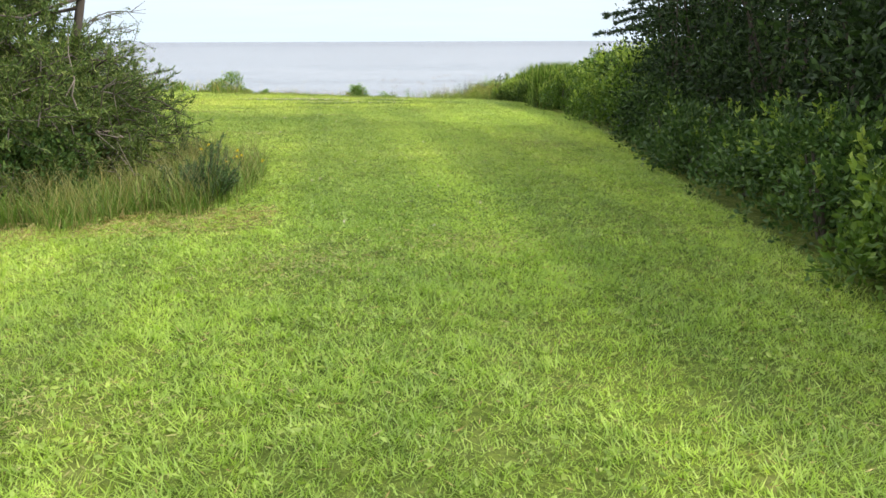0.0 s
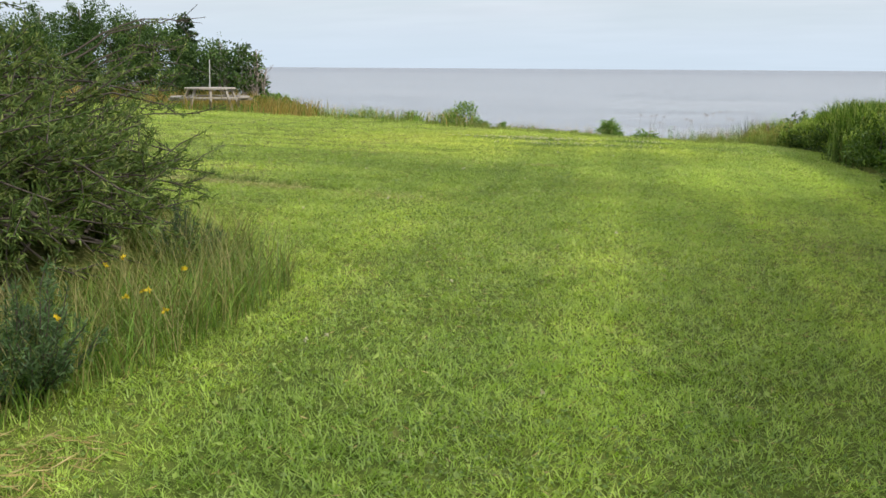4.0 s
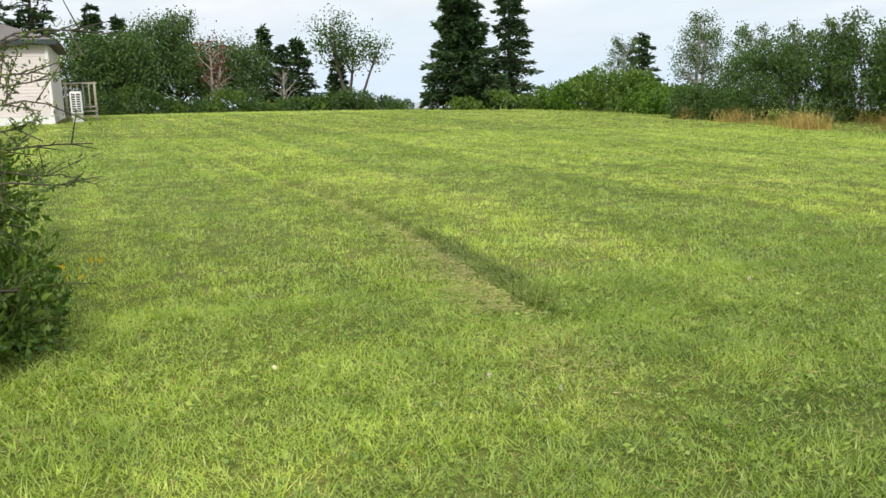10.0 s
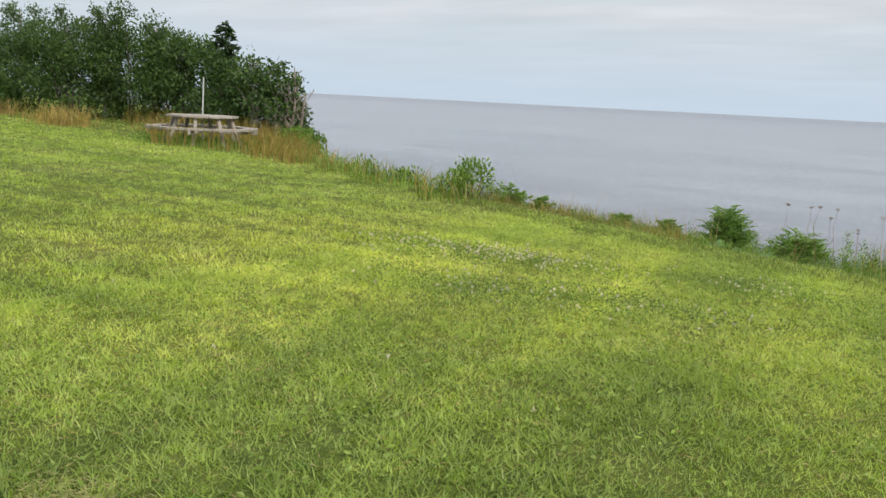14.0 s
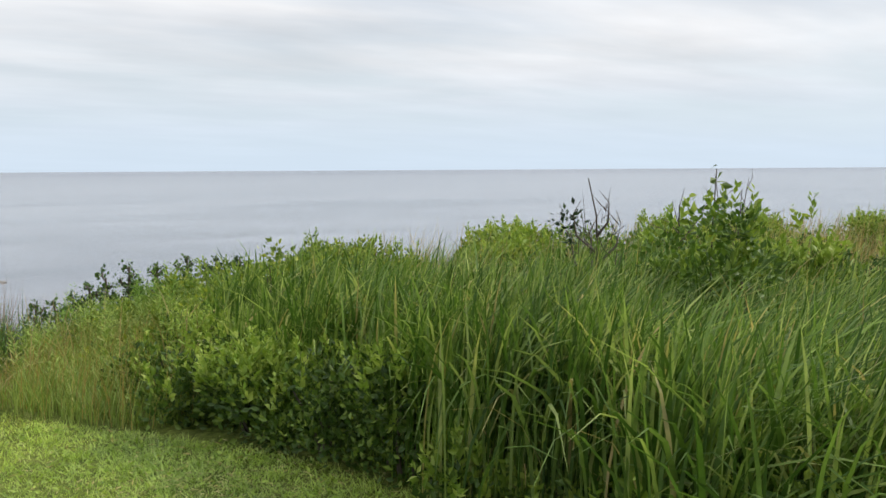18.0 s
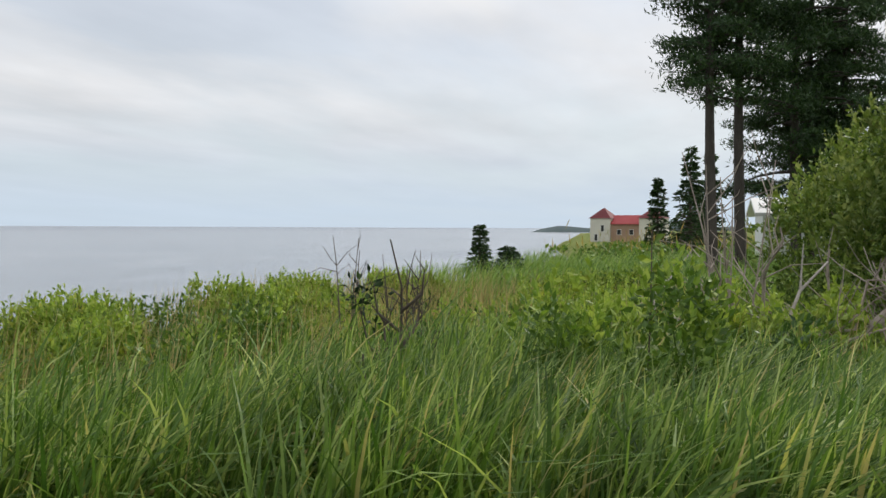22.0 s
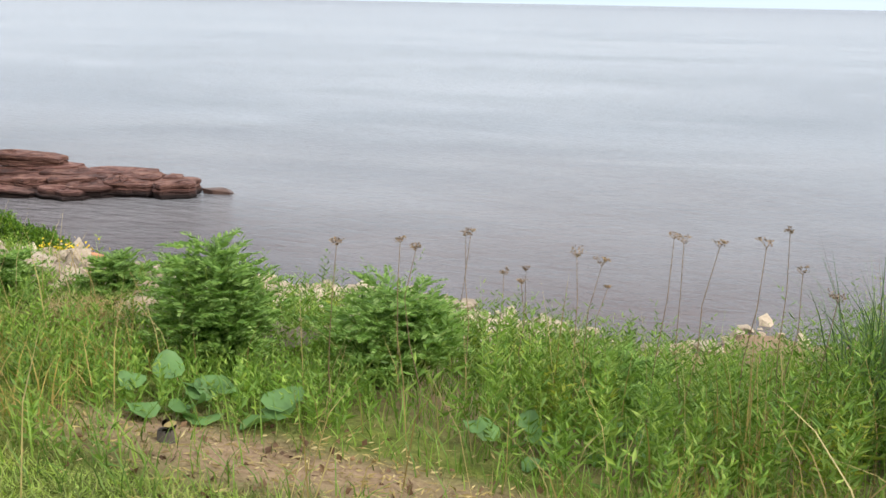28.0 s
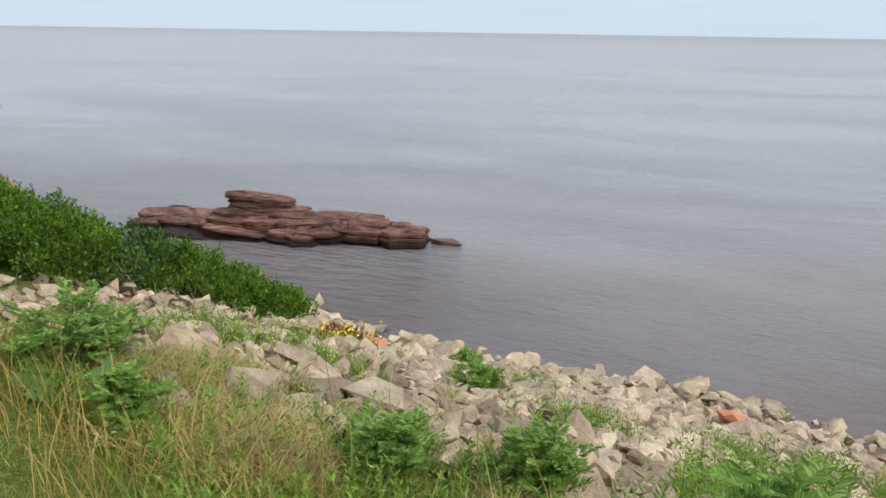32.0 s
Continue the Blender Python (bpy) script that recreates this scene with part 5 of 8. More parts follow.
def dead_shrub(x, y, h, label):
    """One upright crooked stem that forks into a few bare arms."""
    t = thing("dead_shrub", label, "shrub", (x, y, land1(x, y)))
    s = np.linspace(0, 1, 7)[:, None]
    stem = np.array([0.02, 0.05, h]) * s + fuzz(7, 0.03) * np.array([1, 1, 0.2])
    part_mesh("stem", mesh_from("stem", *tubes([(stem, np.linspace(0.016, 0.004, 7))], 7), M["bark"], True), t)
    tw = []
    for f, a, ln in ((0.42, -1.2, 0.42), (0.5, 1.7, 0.4), (0.6, -0.3, 0.34), (0.66, 2.4, 0.3), (0.74, -1.7, 0.26), (0.55, 1.0, 0.3)):
        o = np.array([np.interp(f, s[:, 0], stem[:, k]) for k in range(3)])
        e = o + np.array([math.cos(a) * ln * 0.55, math.sin(a) * ln * 0.55, ln * 0.9])
        arm = np.stack([o, o * 0.45 + e * 0.55 + np.array([math.cos(a), math.sin(a), -0.6]) * 0.05, e])
        part_mesh("branch", mesh_from("branch", *tubes([(arm, [0.011, 0.008, 0.003])], 5), M["bark"], True), t)
        for _ in range(7):
            g = rng.random()
            b = o + (e - o) * (0.3 + 0.7 * g)
            tw.append((np.stack([b, b + (fuzz(1, 0.05)[0] + np.array([0, 0, 0.09])) * (0.6 + rng.random())]), [0.004, 0.0015]))
    tagged(part_mesh("twig_work", mesh_from("twig_work", *tubes(tw, 4), M["bark"], True), t), kind="stuff")


dead_shrub(4.1, 22.93, 1.5, "bare dark dead shrub standing in the reeds")
shrub("bush", "small dark leafy shoot on a dead shrub in the reeds", 4.05, 23.05, 0.14, 0.14, 1.36, "dark_leaf", 120, 0.045, 0.08, 5, 2, 0.5, low=1.08)
twiggy("dead_shrub", "bare dark dead shrub standing in the weeds", 5.5, 23.4, 1.4, 4, 0.25, "bark", 0.012)
twiggy("dead_shrub", "thin bare dead stems above the shrubs", 8.2, 25.3, 1.6, 4, 0.35)
spruce("small_spruce", "small dark spruce sapling on the bluff edge", 23.4, 28.7, 1.75, 0.5, 4200, tiers=13, needle=0.1)
spruce("small_spruce", "low broad dark spruce near the bluff edge", 24.2, 28.1, 1.15, 0.7, 3600, tiers=9, needle=0.1)


def sprig(x, y, h, n, leaf, label):
    t = thing("sapling", label, "sapling", (x, y, land1(x, y)))
    s = np.linspace(0, 1, 6)[:, None]
    p = np.array([0.05, 0.04, h]) * s + fuzz(6, 0.008)
    part_mesh("stem", mesh_from("stem", *tubes([(p, np.linspace(0.008, 0.003, 6))], 5), M["bark"], True), t)
    f = 0.5 + 0.5 * rng.random(n)
    c = np.stack([np.interp(f, s[:, 0], p[:, k]) for k in range(3)], -1) + fuzz(n, 0.012)
    a = rng.random(n) * 6.28
    V, F = leaves(c, np.stack([np.cos(a), np.sin(a), 0.2 + rng.normal(0, 0.4, n)], -1), leaf * (0.7 + 0.5 * rng.random(n)), leaf * 0.6)
    part_mesh("foliage", mesh_from("foliage", V, F, M["lime"]), t)


shrub("sapling", "bushy leafy sapling rising above the reeds", 3.75, 21.5, 0.2, 0.2, 1.36, "mid_leaf", 900, 0.045, 0.12, 14, 4, 0.55, low=0.85, category="sapling", tips=14, tip_leaf=0.07)
sprig(3.72, 21.55, 1.52, 34, 0.07, "leafy young sapling rising above the reeds")
shrub("sapling", "low bushy leafy sapling among the reeds", 4.0, 22.05, 0.22, 0.2, 1.2, "mid_leaf", 700, 0.045, 0.12, 14, 4, 0.55, low=0.75, category="sapling", tips=10, tip_leaf=0.07)
shrub("sapling", "small leafy sapling at the reed bank crest", 2.95, 25.9, 0.17, 0.17, 1.0, "lime", 200, 0.06, 0.1, 9, 3, 0.55, low=0.55, category="sapling")

# the big half-dead bush
shrub("big_bush", "large leafy bush with a tangle of dead grey branches", 9.8, 19.3, 1.6, 1.85, 2.62, "bush_leaf", 34000, 0.06, 0.22, 150, 16, 0.5, low=0.5, wood="dead_wood", tips=1100, tip_leaf=0.1, tip_mat="bush_tip")
shrub("bush", "leafy light green bush beside the sprawling old one", 9.9, 17.5, 1.0, 1.0, 2.35, "bush_leaf", 10000, 0.075, 0.28, 40, 6, 0.5, low=0.4, wood="dead_wood", tips=120, tip_leaf=0.1, tip_mat="bush_tip")


def dead_tangle():
    bx, by = 7.3, 20.2
    t = thing("dead_branches", "tangle of bare grey dead branches under the big bush", "dead branches", (bx, by, land1(bx, by)))
    r3 = np.random.default_rng(11)
    twig_paths = []
    ahead, across = np.array([0.99, 0.09, 0]), np.array([0.09, -0.99, 0])

    def limb(b, e, r0, r1, sag, twigs, spread):
        b, e = 0.9 * b, 0.9 * e
        s = np.linspace(0, 1, 7)[:, None]
        p = b + (e - b) * s + r3.normal(0, 0.042, (7, 3)) * np.linalg.norm(e - b) + np.sin(s * math.pi) * np.array([0, 0, sag])
        part_mesh("branch", mesh_from("branch", *tubes([(p, np.linspace(r0, r1, 7))], 6), M["dead_wood"], True), t)
        for _ in range(twigs):
            g = 0.3 + 0.7 * r3.random()
            o = np.array([np.interp(g, s[:, 0], p[:, q]) for q in range(3)])
            w = (e - b) * 0.3 + r3.normal(0, spread, 3)
            twig_paths.append((np.stack([o, o + w * 0.5 + r3.normal(0, 0.03, 3), o + w]), [r1 * 1.1, r1 * 0.7, 0.003]))

    foot, fork = -0.4 * across + np.array([0, 0, 0.15]), 0.42 * across + np.array([-0.2, 0, 1.55])
    limb(foot, fork, 0.075, 0.05, 0.04, 0, 0.1)
    limb(foot + across * 0.12, fork + across * 0.25 - np.array([0, 0, 0.25]), 0.04, 0.025, 0.05, 5, 0.2)
    for i in range(19):
        a = math.radians(r3.uniform(-32, 30))
        ln = 0.8 + 1.2 * r3.random()
        limb(fork - across * r3.uniform(-0.5, 0.3) + ahead * r3.uniform(0, 0.4) - np.array([0, 0, r3.uniform(-0.1, 0.6)]), fork + across * ln * math.cos(a) + np.array([0, 0, ln * math.sin(a)]) + ahead * r3.normal(-0.1, 0.3), 0.016, 0.005, 0.1, 11, 0.24)
    for i in range(34):
        a = math.radians(r3.uniform(15, 155))
        b = across * r3.uniform(-1.3, 1.5) + ahead * r3.normal(-0.3, 0.3) + np.array([0, 0, 0.1 + 0.5 * r3.random()])
        ln = 0.6 + 0.8 * r3.random()
        limb(b, b + across * ln * math.cos(a) + np.array([0, 0, ln * math.sin(a)]) + ahead * r3.normal(-0.1, 0.2), 0.018, 0.006, 0.05, 6, 0.16)
    for i in range(10):
        b = across * r3.uniform(1.2, 2.0) + np.array([-0.1, 0, 0.3 + 0.6 * r3.random()])
        limb(b, b + across * (0.8 + 0.6 * r3.random()) + np.array([0, 0, r3.normal(0.05, 0.15)]), 0.018, 0.006, 0.08, 6, 0.12)
    tagged(part_mesh("twig_work", mesh_from("twig_work", *tubes(twig_paths, 5), M["dead_wood"], True), t), kind="stuff")


dead_tangle()
shrub("bush", "leafy green shoots growing through dead branches", 7.5, 19.0, 0.7, 0.75, 1.9, "bush_leaf", 1700, 0.09, 0.2, 20, 4, 0.55, low=0.9, tips=60, tip_leaf=0.1, tip_mat="bush_tip")
shrub("bush", "leafy green undergrowth before the dead branches", 6.5, 19.25, 0.34, 0.34, 1.2, "bush_leaf", 1500, 0.09, 0.22, 22, 4, 0.6)
shrub("bush", "leafy green undergrowth at the foot of the big bush", 6.6, 18.5, 0.6, 0.5, 1.15, "mid_leaf", 2600, 0.08, 0.22, 22, 4, 0.6)


def fallen_limb(pts, r, label):
    t = thing("fallen_limb", label, "dead branch", (0, 0, 0))
    pts = np.array(pts, float)
    part_mesh("limb", mesh_from("limb", *tubes([(pts, np.linspace(r, r * 0.4, len(pts)))], 7), M["pale_bark"], True), t)
    b = [(np.stack([pts[i], pts[i] + fuzz(1, 0.12)[0] + np.array([0, 0, 0.12])]), [r * 0.5, r * 0.2]) for i in range(1, len(pts) - 1)]
    tagged(part_mesh("twig_work", mesh_from("twig_work", *tubes(b, 5), M["pale_bark"], True), t), kind="stuff")


for bx, by, h in ((6.3, 21.0, 0.8), (6.7, 20.55, 0.95), (6.0, 21.9, 0.7), (7.3, 21.4, 0.95), (7.9, 22.3, 0.9), (6.4, 20.2, 0.6)):
    shrub("shrub", "leafy light green shrub among dead limbs on the bluff top", bx, by, 0.42, 0.4, h, "bush_leaf", 1500, 0.07, 0.18, 20, 4, group=G2, tips=60, tip_leaf=0.085)
fallen_limb([(6.1, 21.55, 0.5), (6.25, 21.7, 0.64), (6.45, 21.85, 0.62), (6.55, 22.1, 0.7)], 0.02, "bleached grey dead limb lying over the reeds")
fallen_limb([(6.2, 20.75, 0.25), (6.4, 20.95, 0.6), (6.6, 20.85, 0.85), (6.9, 20.65, 1.05)], 0.02, "bleached crooked dead limb at the bush edge")
fallen_limb([(6.9, 22.3, 0.5), (7.15, 22.1, 0.62), (7.5, 21.9, 0.8), (7.8, 21.7, 1.1)], 0.02, "bleached forked dead limb in the weeds")
twiggy("dead_tree", "tall thin dead tree with bare grey twigs", 7.0, 21.3, 2.4, 5, 0.5, "dead_wood", 0.013, "tree", (0.25, 0.15))

# ---- tall pines, spruces and houses along the coast ----
def pine(name, label, x, y, h, r, bare_to, count, lean=0.0, group=""):
    z = land1(x, y)
    t = thing(name, label, "tree", (x, y, z), 0, group)
    s = np.linspace(0, 1, 8)[:, None]
    trunk = np.array([lean, lean * 0.4, h]) * s + np.sin(s * 4) * np.array([0.12, 0.1, 0])
    part_mesh("trunk", mesh_from("trunk", *tubes([(trunk, np.linspace(0.17, 0.04, 8))], 9), M["pine_bark"], True), t)
    arms, C, A = [], [], []
    m = 60
    for i in range(m):
        f = bare_to + (0.98 - bare_to) * (i + rng.random()) / m
        b = np.array([np.interp(f, s[:, 0], trunk[:, q]) for q in range(3)])
        a = rng.random() * 6.28
        ln = r * (0.5 + 0.55 * rng.random()) * (1.05 - 0.55 * f ** 3)
        k = np.linspace(0, 1, 5)[:, None]
        e = np.array([math.cos(a) * ln, math.sin(a) * ln, ln * rng.normal(0.0, 0.12)])
        p = b + e * k + np.sin(k * math.pi) * np.array([0, 0, 0.1 * ln])
        arms.append((p, np.linspace(0.05, 0.012, 5)))
        q = 2 * count // (m * 7)
        for _ in range(7):
            g = 0.3 + 0.7 * rng.random() ** 0.7
            o = b + e * g + np.array([rng.normal(0, 0.26), rng.normal(0, 0.26), rng.normal(0.02, 0.06)]) * ln
            arms.append((np.stack([b + e * g * 0.8, o]), [0.016, 0.006]))
            C.append(o + fuzz(q) * np.array([0.2, 0.2, 0.075]))
            A.append(fuzz(q, 0.6) + e / ln * 0.3 + np.array([0, 0, 0.45]))
    tagged(part_mesh("branch_work", mesh_from("branch_work", *tubes(arms, 4), M["pine_bark"], True), t), kind="stuff")
    C, A = np.concatenate(C), np.concatenate(A)
    part_mesh("crown", mesh_from("crown", *leaves(C, A, 0.12 + 0.1 * rng.random(len(C)), 0.042), M["needle"]), t)


P3 = "tall pines on the bluff"
pine("pine", "tall dark pine with a bare lower trunk", 23.9, 22.3, 12.5, 1.4, 0.42, 9500, 0.4, P3)
pine("pine", "tall dark pine with twin bare trunks", 24.9, 21.6, 13.0, 1.7, 0.38, 9500, 0.3, P3)
pine("pine", "broad dense dark pine beside taller ones", 27.0, 20.1, 11.5, 2.2, 0.22, 17000, 0.2, P3)
pine("pine", "dense dark pine at the edge of the stand", 28.0, 18.6, 9.0, 2.1, 0.2, 15000, 0.6, P3)
pine("pine", "dense dark pine behind the stand", 29.6, 19.6, 12.5, 2.1, 0.25, 12000, 0.2, P3)
spruce("spruce", "pointed dark spruce along the coast", 59.5, 27.7, 5.5, 1.1, 2600, "coast spruces", needle=0.3)
spruce("spruce", "taller dark spruce along the coast", 54.7, 25.2, 6.8, 1.4, 3600, "coast spruces", needle=0.3)
spruce("spruce", "taller dark spruce along the coast", 57.8, 24.2, 7.0, 1.3, 3200, "coast spruces", needle=0.3)
spruce("spruce", "dark spruce along the coast", 62, 25.4, 5.0, 1.5, 2400, "coast spruces", needle=0.3)
for sx, sy, sh in ((40, 3.5, 6), (44, 6.5, 5.2), (38, -1, 6.5), (47, 10, 6.0)):
    spruce("spruce", "dark spruce behind the neighbouring house", sx, sy, sh, 1.4, 2200, "spruces by the neighbouring house", needle=0.28)


def gable(w, l, h, mat, parent, name="roof", over=0.15, at=(0, 0, 0), turn=0):
    """A closed ridge roof, the ridge along y."""
    bm = bmesh.new()
    a, b, t = w / 2 + over, l / 2 + over, 0.12
    v = [bm.verts.new(p) for p in ((-a, -b, 0), (0, -b, h), (a, -b, 0), (-a, b, 0), (0, b, h), (a, b, 0), (-a, -b, -t), (0, -b, h - t), (a, -b, -t), (-a, b, -t), (0, b, h - t), (a, b, -t))]
    for f in ((0, 1, 4, 3), (1, 2, 5, 4), (9, 10, 7, 6), (10, 11, 8, 7), (0, 6, 7, 1), (1, 7, 8, 2), (3, 4, 10, 9), (4, 5, 11, 10), (0, 3, 9, 6), (2, 8, 11, 5)):
        bm.faces.new([v[i] for i in f])
    bmesh.ops.transform(bm, matrix=pose(*at, 0, 0, turn), verts=bm.verts)
    return part(name, bm, M[mat], parent)


def gable_wall(w, l, hw, hr, mat, parent, name="wall"):
    bm = bmesh.new()
    v = [bm.verts.new(p) for p in ((-w / 2, -l / 2, -0.4), (w / 2, -l / 2, -0.4), (w / 2, -l / 2, hw), (0, -l / 2, hw + hr), (-w / 2, -l / 2, hw), (-w / 2, l / 2, -0.4), (w / 2, l / 2, -0.4), (w / 2, l / 2, hw), (0, l / 2, hw + hr), (-w / 2, l / 2, hw))]
    for f in ((0, 1, 2, 3, 4), (9, 8, 7, 6, 5), (1, 6, 7, 2), (5, 0, 4, 9), (2, 7, 8, 3), (3, 8, 9, 4), (6, 1, 0, 5)):
        bm.faces.new([v[i] for i in f])
    return part(name, bm, M[mat], parent)


def window_part(parent, w, h, at, turn=0, frame_mat="white_paint"):
    wd = new("window")
    wd.parent, wd.matrix_basis = parent, pose(*at, 0, 0, turn)
    part("frame", box_bm(w, 0.08, h, (0, 0, 0)), M[frame_mat], wd)
    part("pane", box_bm(w - 0.16, 0.02, h - 0.16, (0, -0.045, 0)), M["black"], wd)


def coast_house():
    t = thing("tower_house", "cream house with red roofs and a square corner tower", "house", (189, 47.6, -1.85), 77)
    # local x runs along the face seen from the bluff
    for tx, rw in ((-5.2, 4.9), (6.2, 4.6)):
        part("tower", box_bm(rw, rw, 5.6, (tx, 0, 2.4), bevel=0.03), M["cream_wall"], t, "square cream tower")
        bm = bmesh.new()
        bmesh.ops.create_cone(bm, cap_ends=True, segments=4, radius1=rw * 0.79, radius2=0.02, depth=2.4)
        bmesh.ops.transform(bm, matrix=pose(tx, 0, 6.4, 0, 0, 45), verts=bm.verts)
        part("tower_roof", bm, M["dark_red_roof"], t, "dark red pyramid roof")
        window_part(t, 0.8, 1.5, (tx - 0.6, rw / 2 + 0.02, 3.0), 180)
        window_part(t, 0.8, 1.5, (tx + 0.9, rw / 2 + 0.02, 1.0), 180)
    part("wall", box_bm(6.9, 4.2, 4.4, (0.45, -0.4, 1.8)), M["brown_wall"], t, "brown boarded middle wing")
    gable(4.6, 7.0, 1.9, "red_roof", t, at=(0.45, -0.4, 4.0), turn=90)
    window_part(t, 1.0, 1.2, (-0.8, 1.72, 2.2), 180)
    window_part(t, 1.0, 1.2, (2.0, 1.72, 2.2), 180)


coast_house()


def small_house(name, label, x, y, z, turn, w, l, hw, hr, wall, roof, lived_in=True):
    t = thing(name, label, "house", (x, y, z), turn)
    gable_wall(w, l, hw, hr, wall, t)
    gable(w, l, hr + 0.06, roof, t, at=(0, 0, hw), over=0.3)
    if lived_in:
        window_part(t, 0.9, 1.1, (0, -l / 2 - 0.02, 1.5))
        window_part(t, 0.9, 1.1, (-w / 2 - 0.02, 0.4, 1.5), -90)
    part("door", box_bm(0.05, 0.9, 2.0, (-w / 2 - 0.02, -l / 4, 1.0), bevel=0.01), M["white_paint"], t)
    if lived_in:
        part("chimney", box_bm(0.3, 0.3, 1.3, (w * 0.2, l * 0.2, hw + hr), bevel=0.02), M["dark_red_roof"], t)
    return t


small_house("white_shed", "small white shed behind the pines", 33.2, 19.9, 0.25, 8, 1.9, 2.6, 1.6, 0.5, "white_paint", "white_paint", False)
small_house("cottage", "beige cottage with a brown roof beyond the bush", 37.0, 3.2, 0.9, 12, 6.5, 7.0, 2.6, 1.9, "cream_wall", "dark_red_roof")

# scrub over the bluff along the coast
c, d = clump_points(26000, [(bx_, by_, land1(bx_, by_) + 0.25, 1.6, 1.5, 0.7) for bx_, by_ in zip(rng.uniform(34, 150, 150), rng.uniform(9, 33, 150) )])
c = c[c[:, 1] < np.interp(c[:, 0], EDGE_X, EDGE_Y) - 0.3]
stuff("coast_scrub", leaves(c, fuzz(len(c)) + np.array([0, 0, 0.4]), 0.3, 0.16), "mid_leaf", "low green scrub over the bluff along the coast", "scrub")
c2 = c[::7] + fuzz(len(c[::7]), 0.4) + np.array([0, 0, 0.1])
stuff("coast_grass", leaves(c2, fuzz(len(c2), 0.4) + np.array([0, 0, 1.0]), 0.6, 0.05), "gold_grass", "dry rank grass over the bluff along the coast", "grass")

# far headland
hx = np.linspace(0, 1, 60)
top = SEA + 5.2 + 1.4 * np.sin(hx * 9) * np.sin(hx * 23) + 1.5 * hx
top[:6] = SEA - 0.5 + (top[5] - SEA + 0.5) * (np.arange(6) / 5.0) ** 0.6
hv = []
for q, zt in zip(hx, top):
    px_, py_ = 806 + 190 * q, 229 - 260 * q
    hv += [(px_ - 6, py_, SEA - 0.5), (px_ + 4, py_, zt), (px_ + 60, py_ + 12, zt * 0.9), (px_ + 90, py_ + 18, SEA - 0.5)]
hf = [(4 * i + k, 4 * i + 4 + k, 4 * i + 5 + k, 4 * i + 1 + k) for i in range(59) for k in range(3)]
tagged(new("backdrop", mesh_from("backdrop", hv, hf, M["far_land"], True)), "low dark wooded headland across the water", "headland", kind="structure")

# ---- picnic table ----
def picnic_table(x, y, turn):
    t = thing("picnic_table", "weathered grey wooden octagonal picnic table with benches all round", "picnic table", (x, y, land1(x, y)), turn)

    def ring(name, r0, r1, z, th, gap=0.012):
        for i in range(8):
            a0, a1 = i * math.pi / 4 + gap / r1, (i + 1) * math.pi / 4 - gap / r1
            bm = bmesh.new()
            lo = [bm.verts.new((r * math.cos(a), r * math.sin(a), z)) for r, a in ((r0, a0), (r1, a0), (r1, a1), (r0, a1))]
            f = bm.faces.new(lo)
            up = bmesh.ops.extrude_face_region(bm, geom=[f])
            bmesh.ops.translate(bm, vec=(0, 0, th), verts=[v for v in up["geom"] if isinstance(v, bmesh.types.BMVert)])
            bmesh.ops.recalc_face_normals(bm, faces=bm.faces[:])
            part(name, bm, M["picnic_wood"], t)

    for r0, r1 in ((0.05, 0.30), (0.31, 0.58), (0.59, 0.93)):
        ring("top_board", r0, r1, 0.70, 0.045)
    ring("bench_board", 1.10, 1.26, 0.40, 0.05)
    ring("bench_board", 1.275, 1.45, 0.40, 0.05)
    for i in range(8):
        a = i * math.pi / 4 + math.pi / 8
        d = np.array([math.cos(a), math.sin(a), 0])
        V, F = tubes([(np.array([d * 0.72 + (0, 0, 0.70), d * 1.02 + (0, 0, -0.05)]), [0.055, 0.055])], 4)
        part_mesh("leg", mesh_from("leg", V, F, M["picnic_wood"]), t)
        if i % 2 == 0:
            part("brace", box_bm(1.30, 0.045, 0.10, (0.78 * math.cos(a), 0.78 * math.sin(a), 0.35), (0, 0, math.degrees(a))), M["picnic_wood"], t)
    part_mesh("pole", mesh_from("pole", *tubes([(np.array([(0, 0, 0.0), (0.0, 0, 0.9), (0.02, 0.01, 1.72)]), [0.02, 0.02, 0.018])], 8), M["metal_grey"], True), t, "thin pale umbrella pole")


picnic_table(-17.2, 30.68, 12)
x, y = scatter(9000, -26, -12, 28.5, 38, lambda x, y: (shore(x, y)[0] > -3.2 - 1.5 * np.sin(x)) & (shore(x, y)[0] < 1.0) & (np.hypot(x + 17, y - 30.8) > 1.6))
n = len(x)
stuff("golden_grass", blades(on_ground(x, y), 0.35 + 0.4 * rng.random(n), np.full(n, 0.022), rng.normal(-0.5, 1.0, n), 0.2 + 0.5 * rng.random(n), 3), "gold_grass", "tall golden seeding grass along the bluff edge", "grass")
for cx, cy, s in ((-26.8, 30.6, 0.9), (-22.3, 30.1, 1.0), (-24.5, 31.4, 1.3), (-20.3, 32.2, 1.2), (-29.5, 30.4, 0.6)):
    x, y = rng.normal(cx, s * 0.32, 420), rng.normal(cy, s * 0.4, 420)
    stuff("grass_clump", blades(on_ground(x, y), 0.15 + 0.6 * rng.random(420) ** 1.5, np.full(420, 0.02), rng.random(420) * 6.28, 0.25 + 0.5 * rng.random(420), 3), "gold_grass", "clump of dry golden grass before the thicket", "grass")
x, y = rng.normal(-17.0, 0.95, 1500), rng.normal(30.6, 0.9, 1500)
stuff("rough_grass", blades(on_ground(x, y), 0.14 + 0.16 * rng.random(1500), np.full(1500, 0.014), rng.random(1500) * 6.28, 0.3 + 0.4 * rng.random(1500), 2), "weed", "uncut grass under the picnic table", "grass")

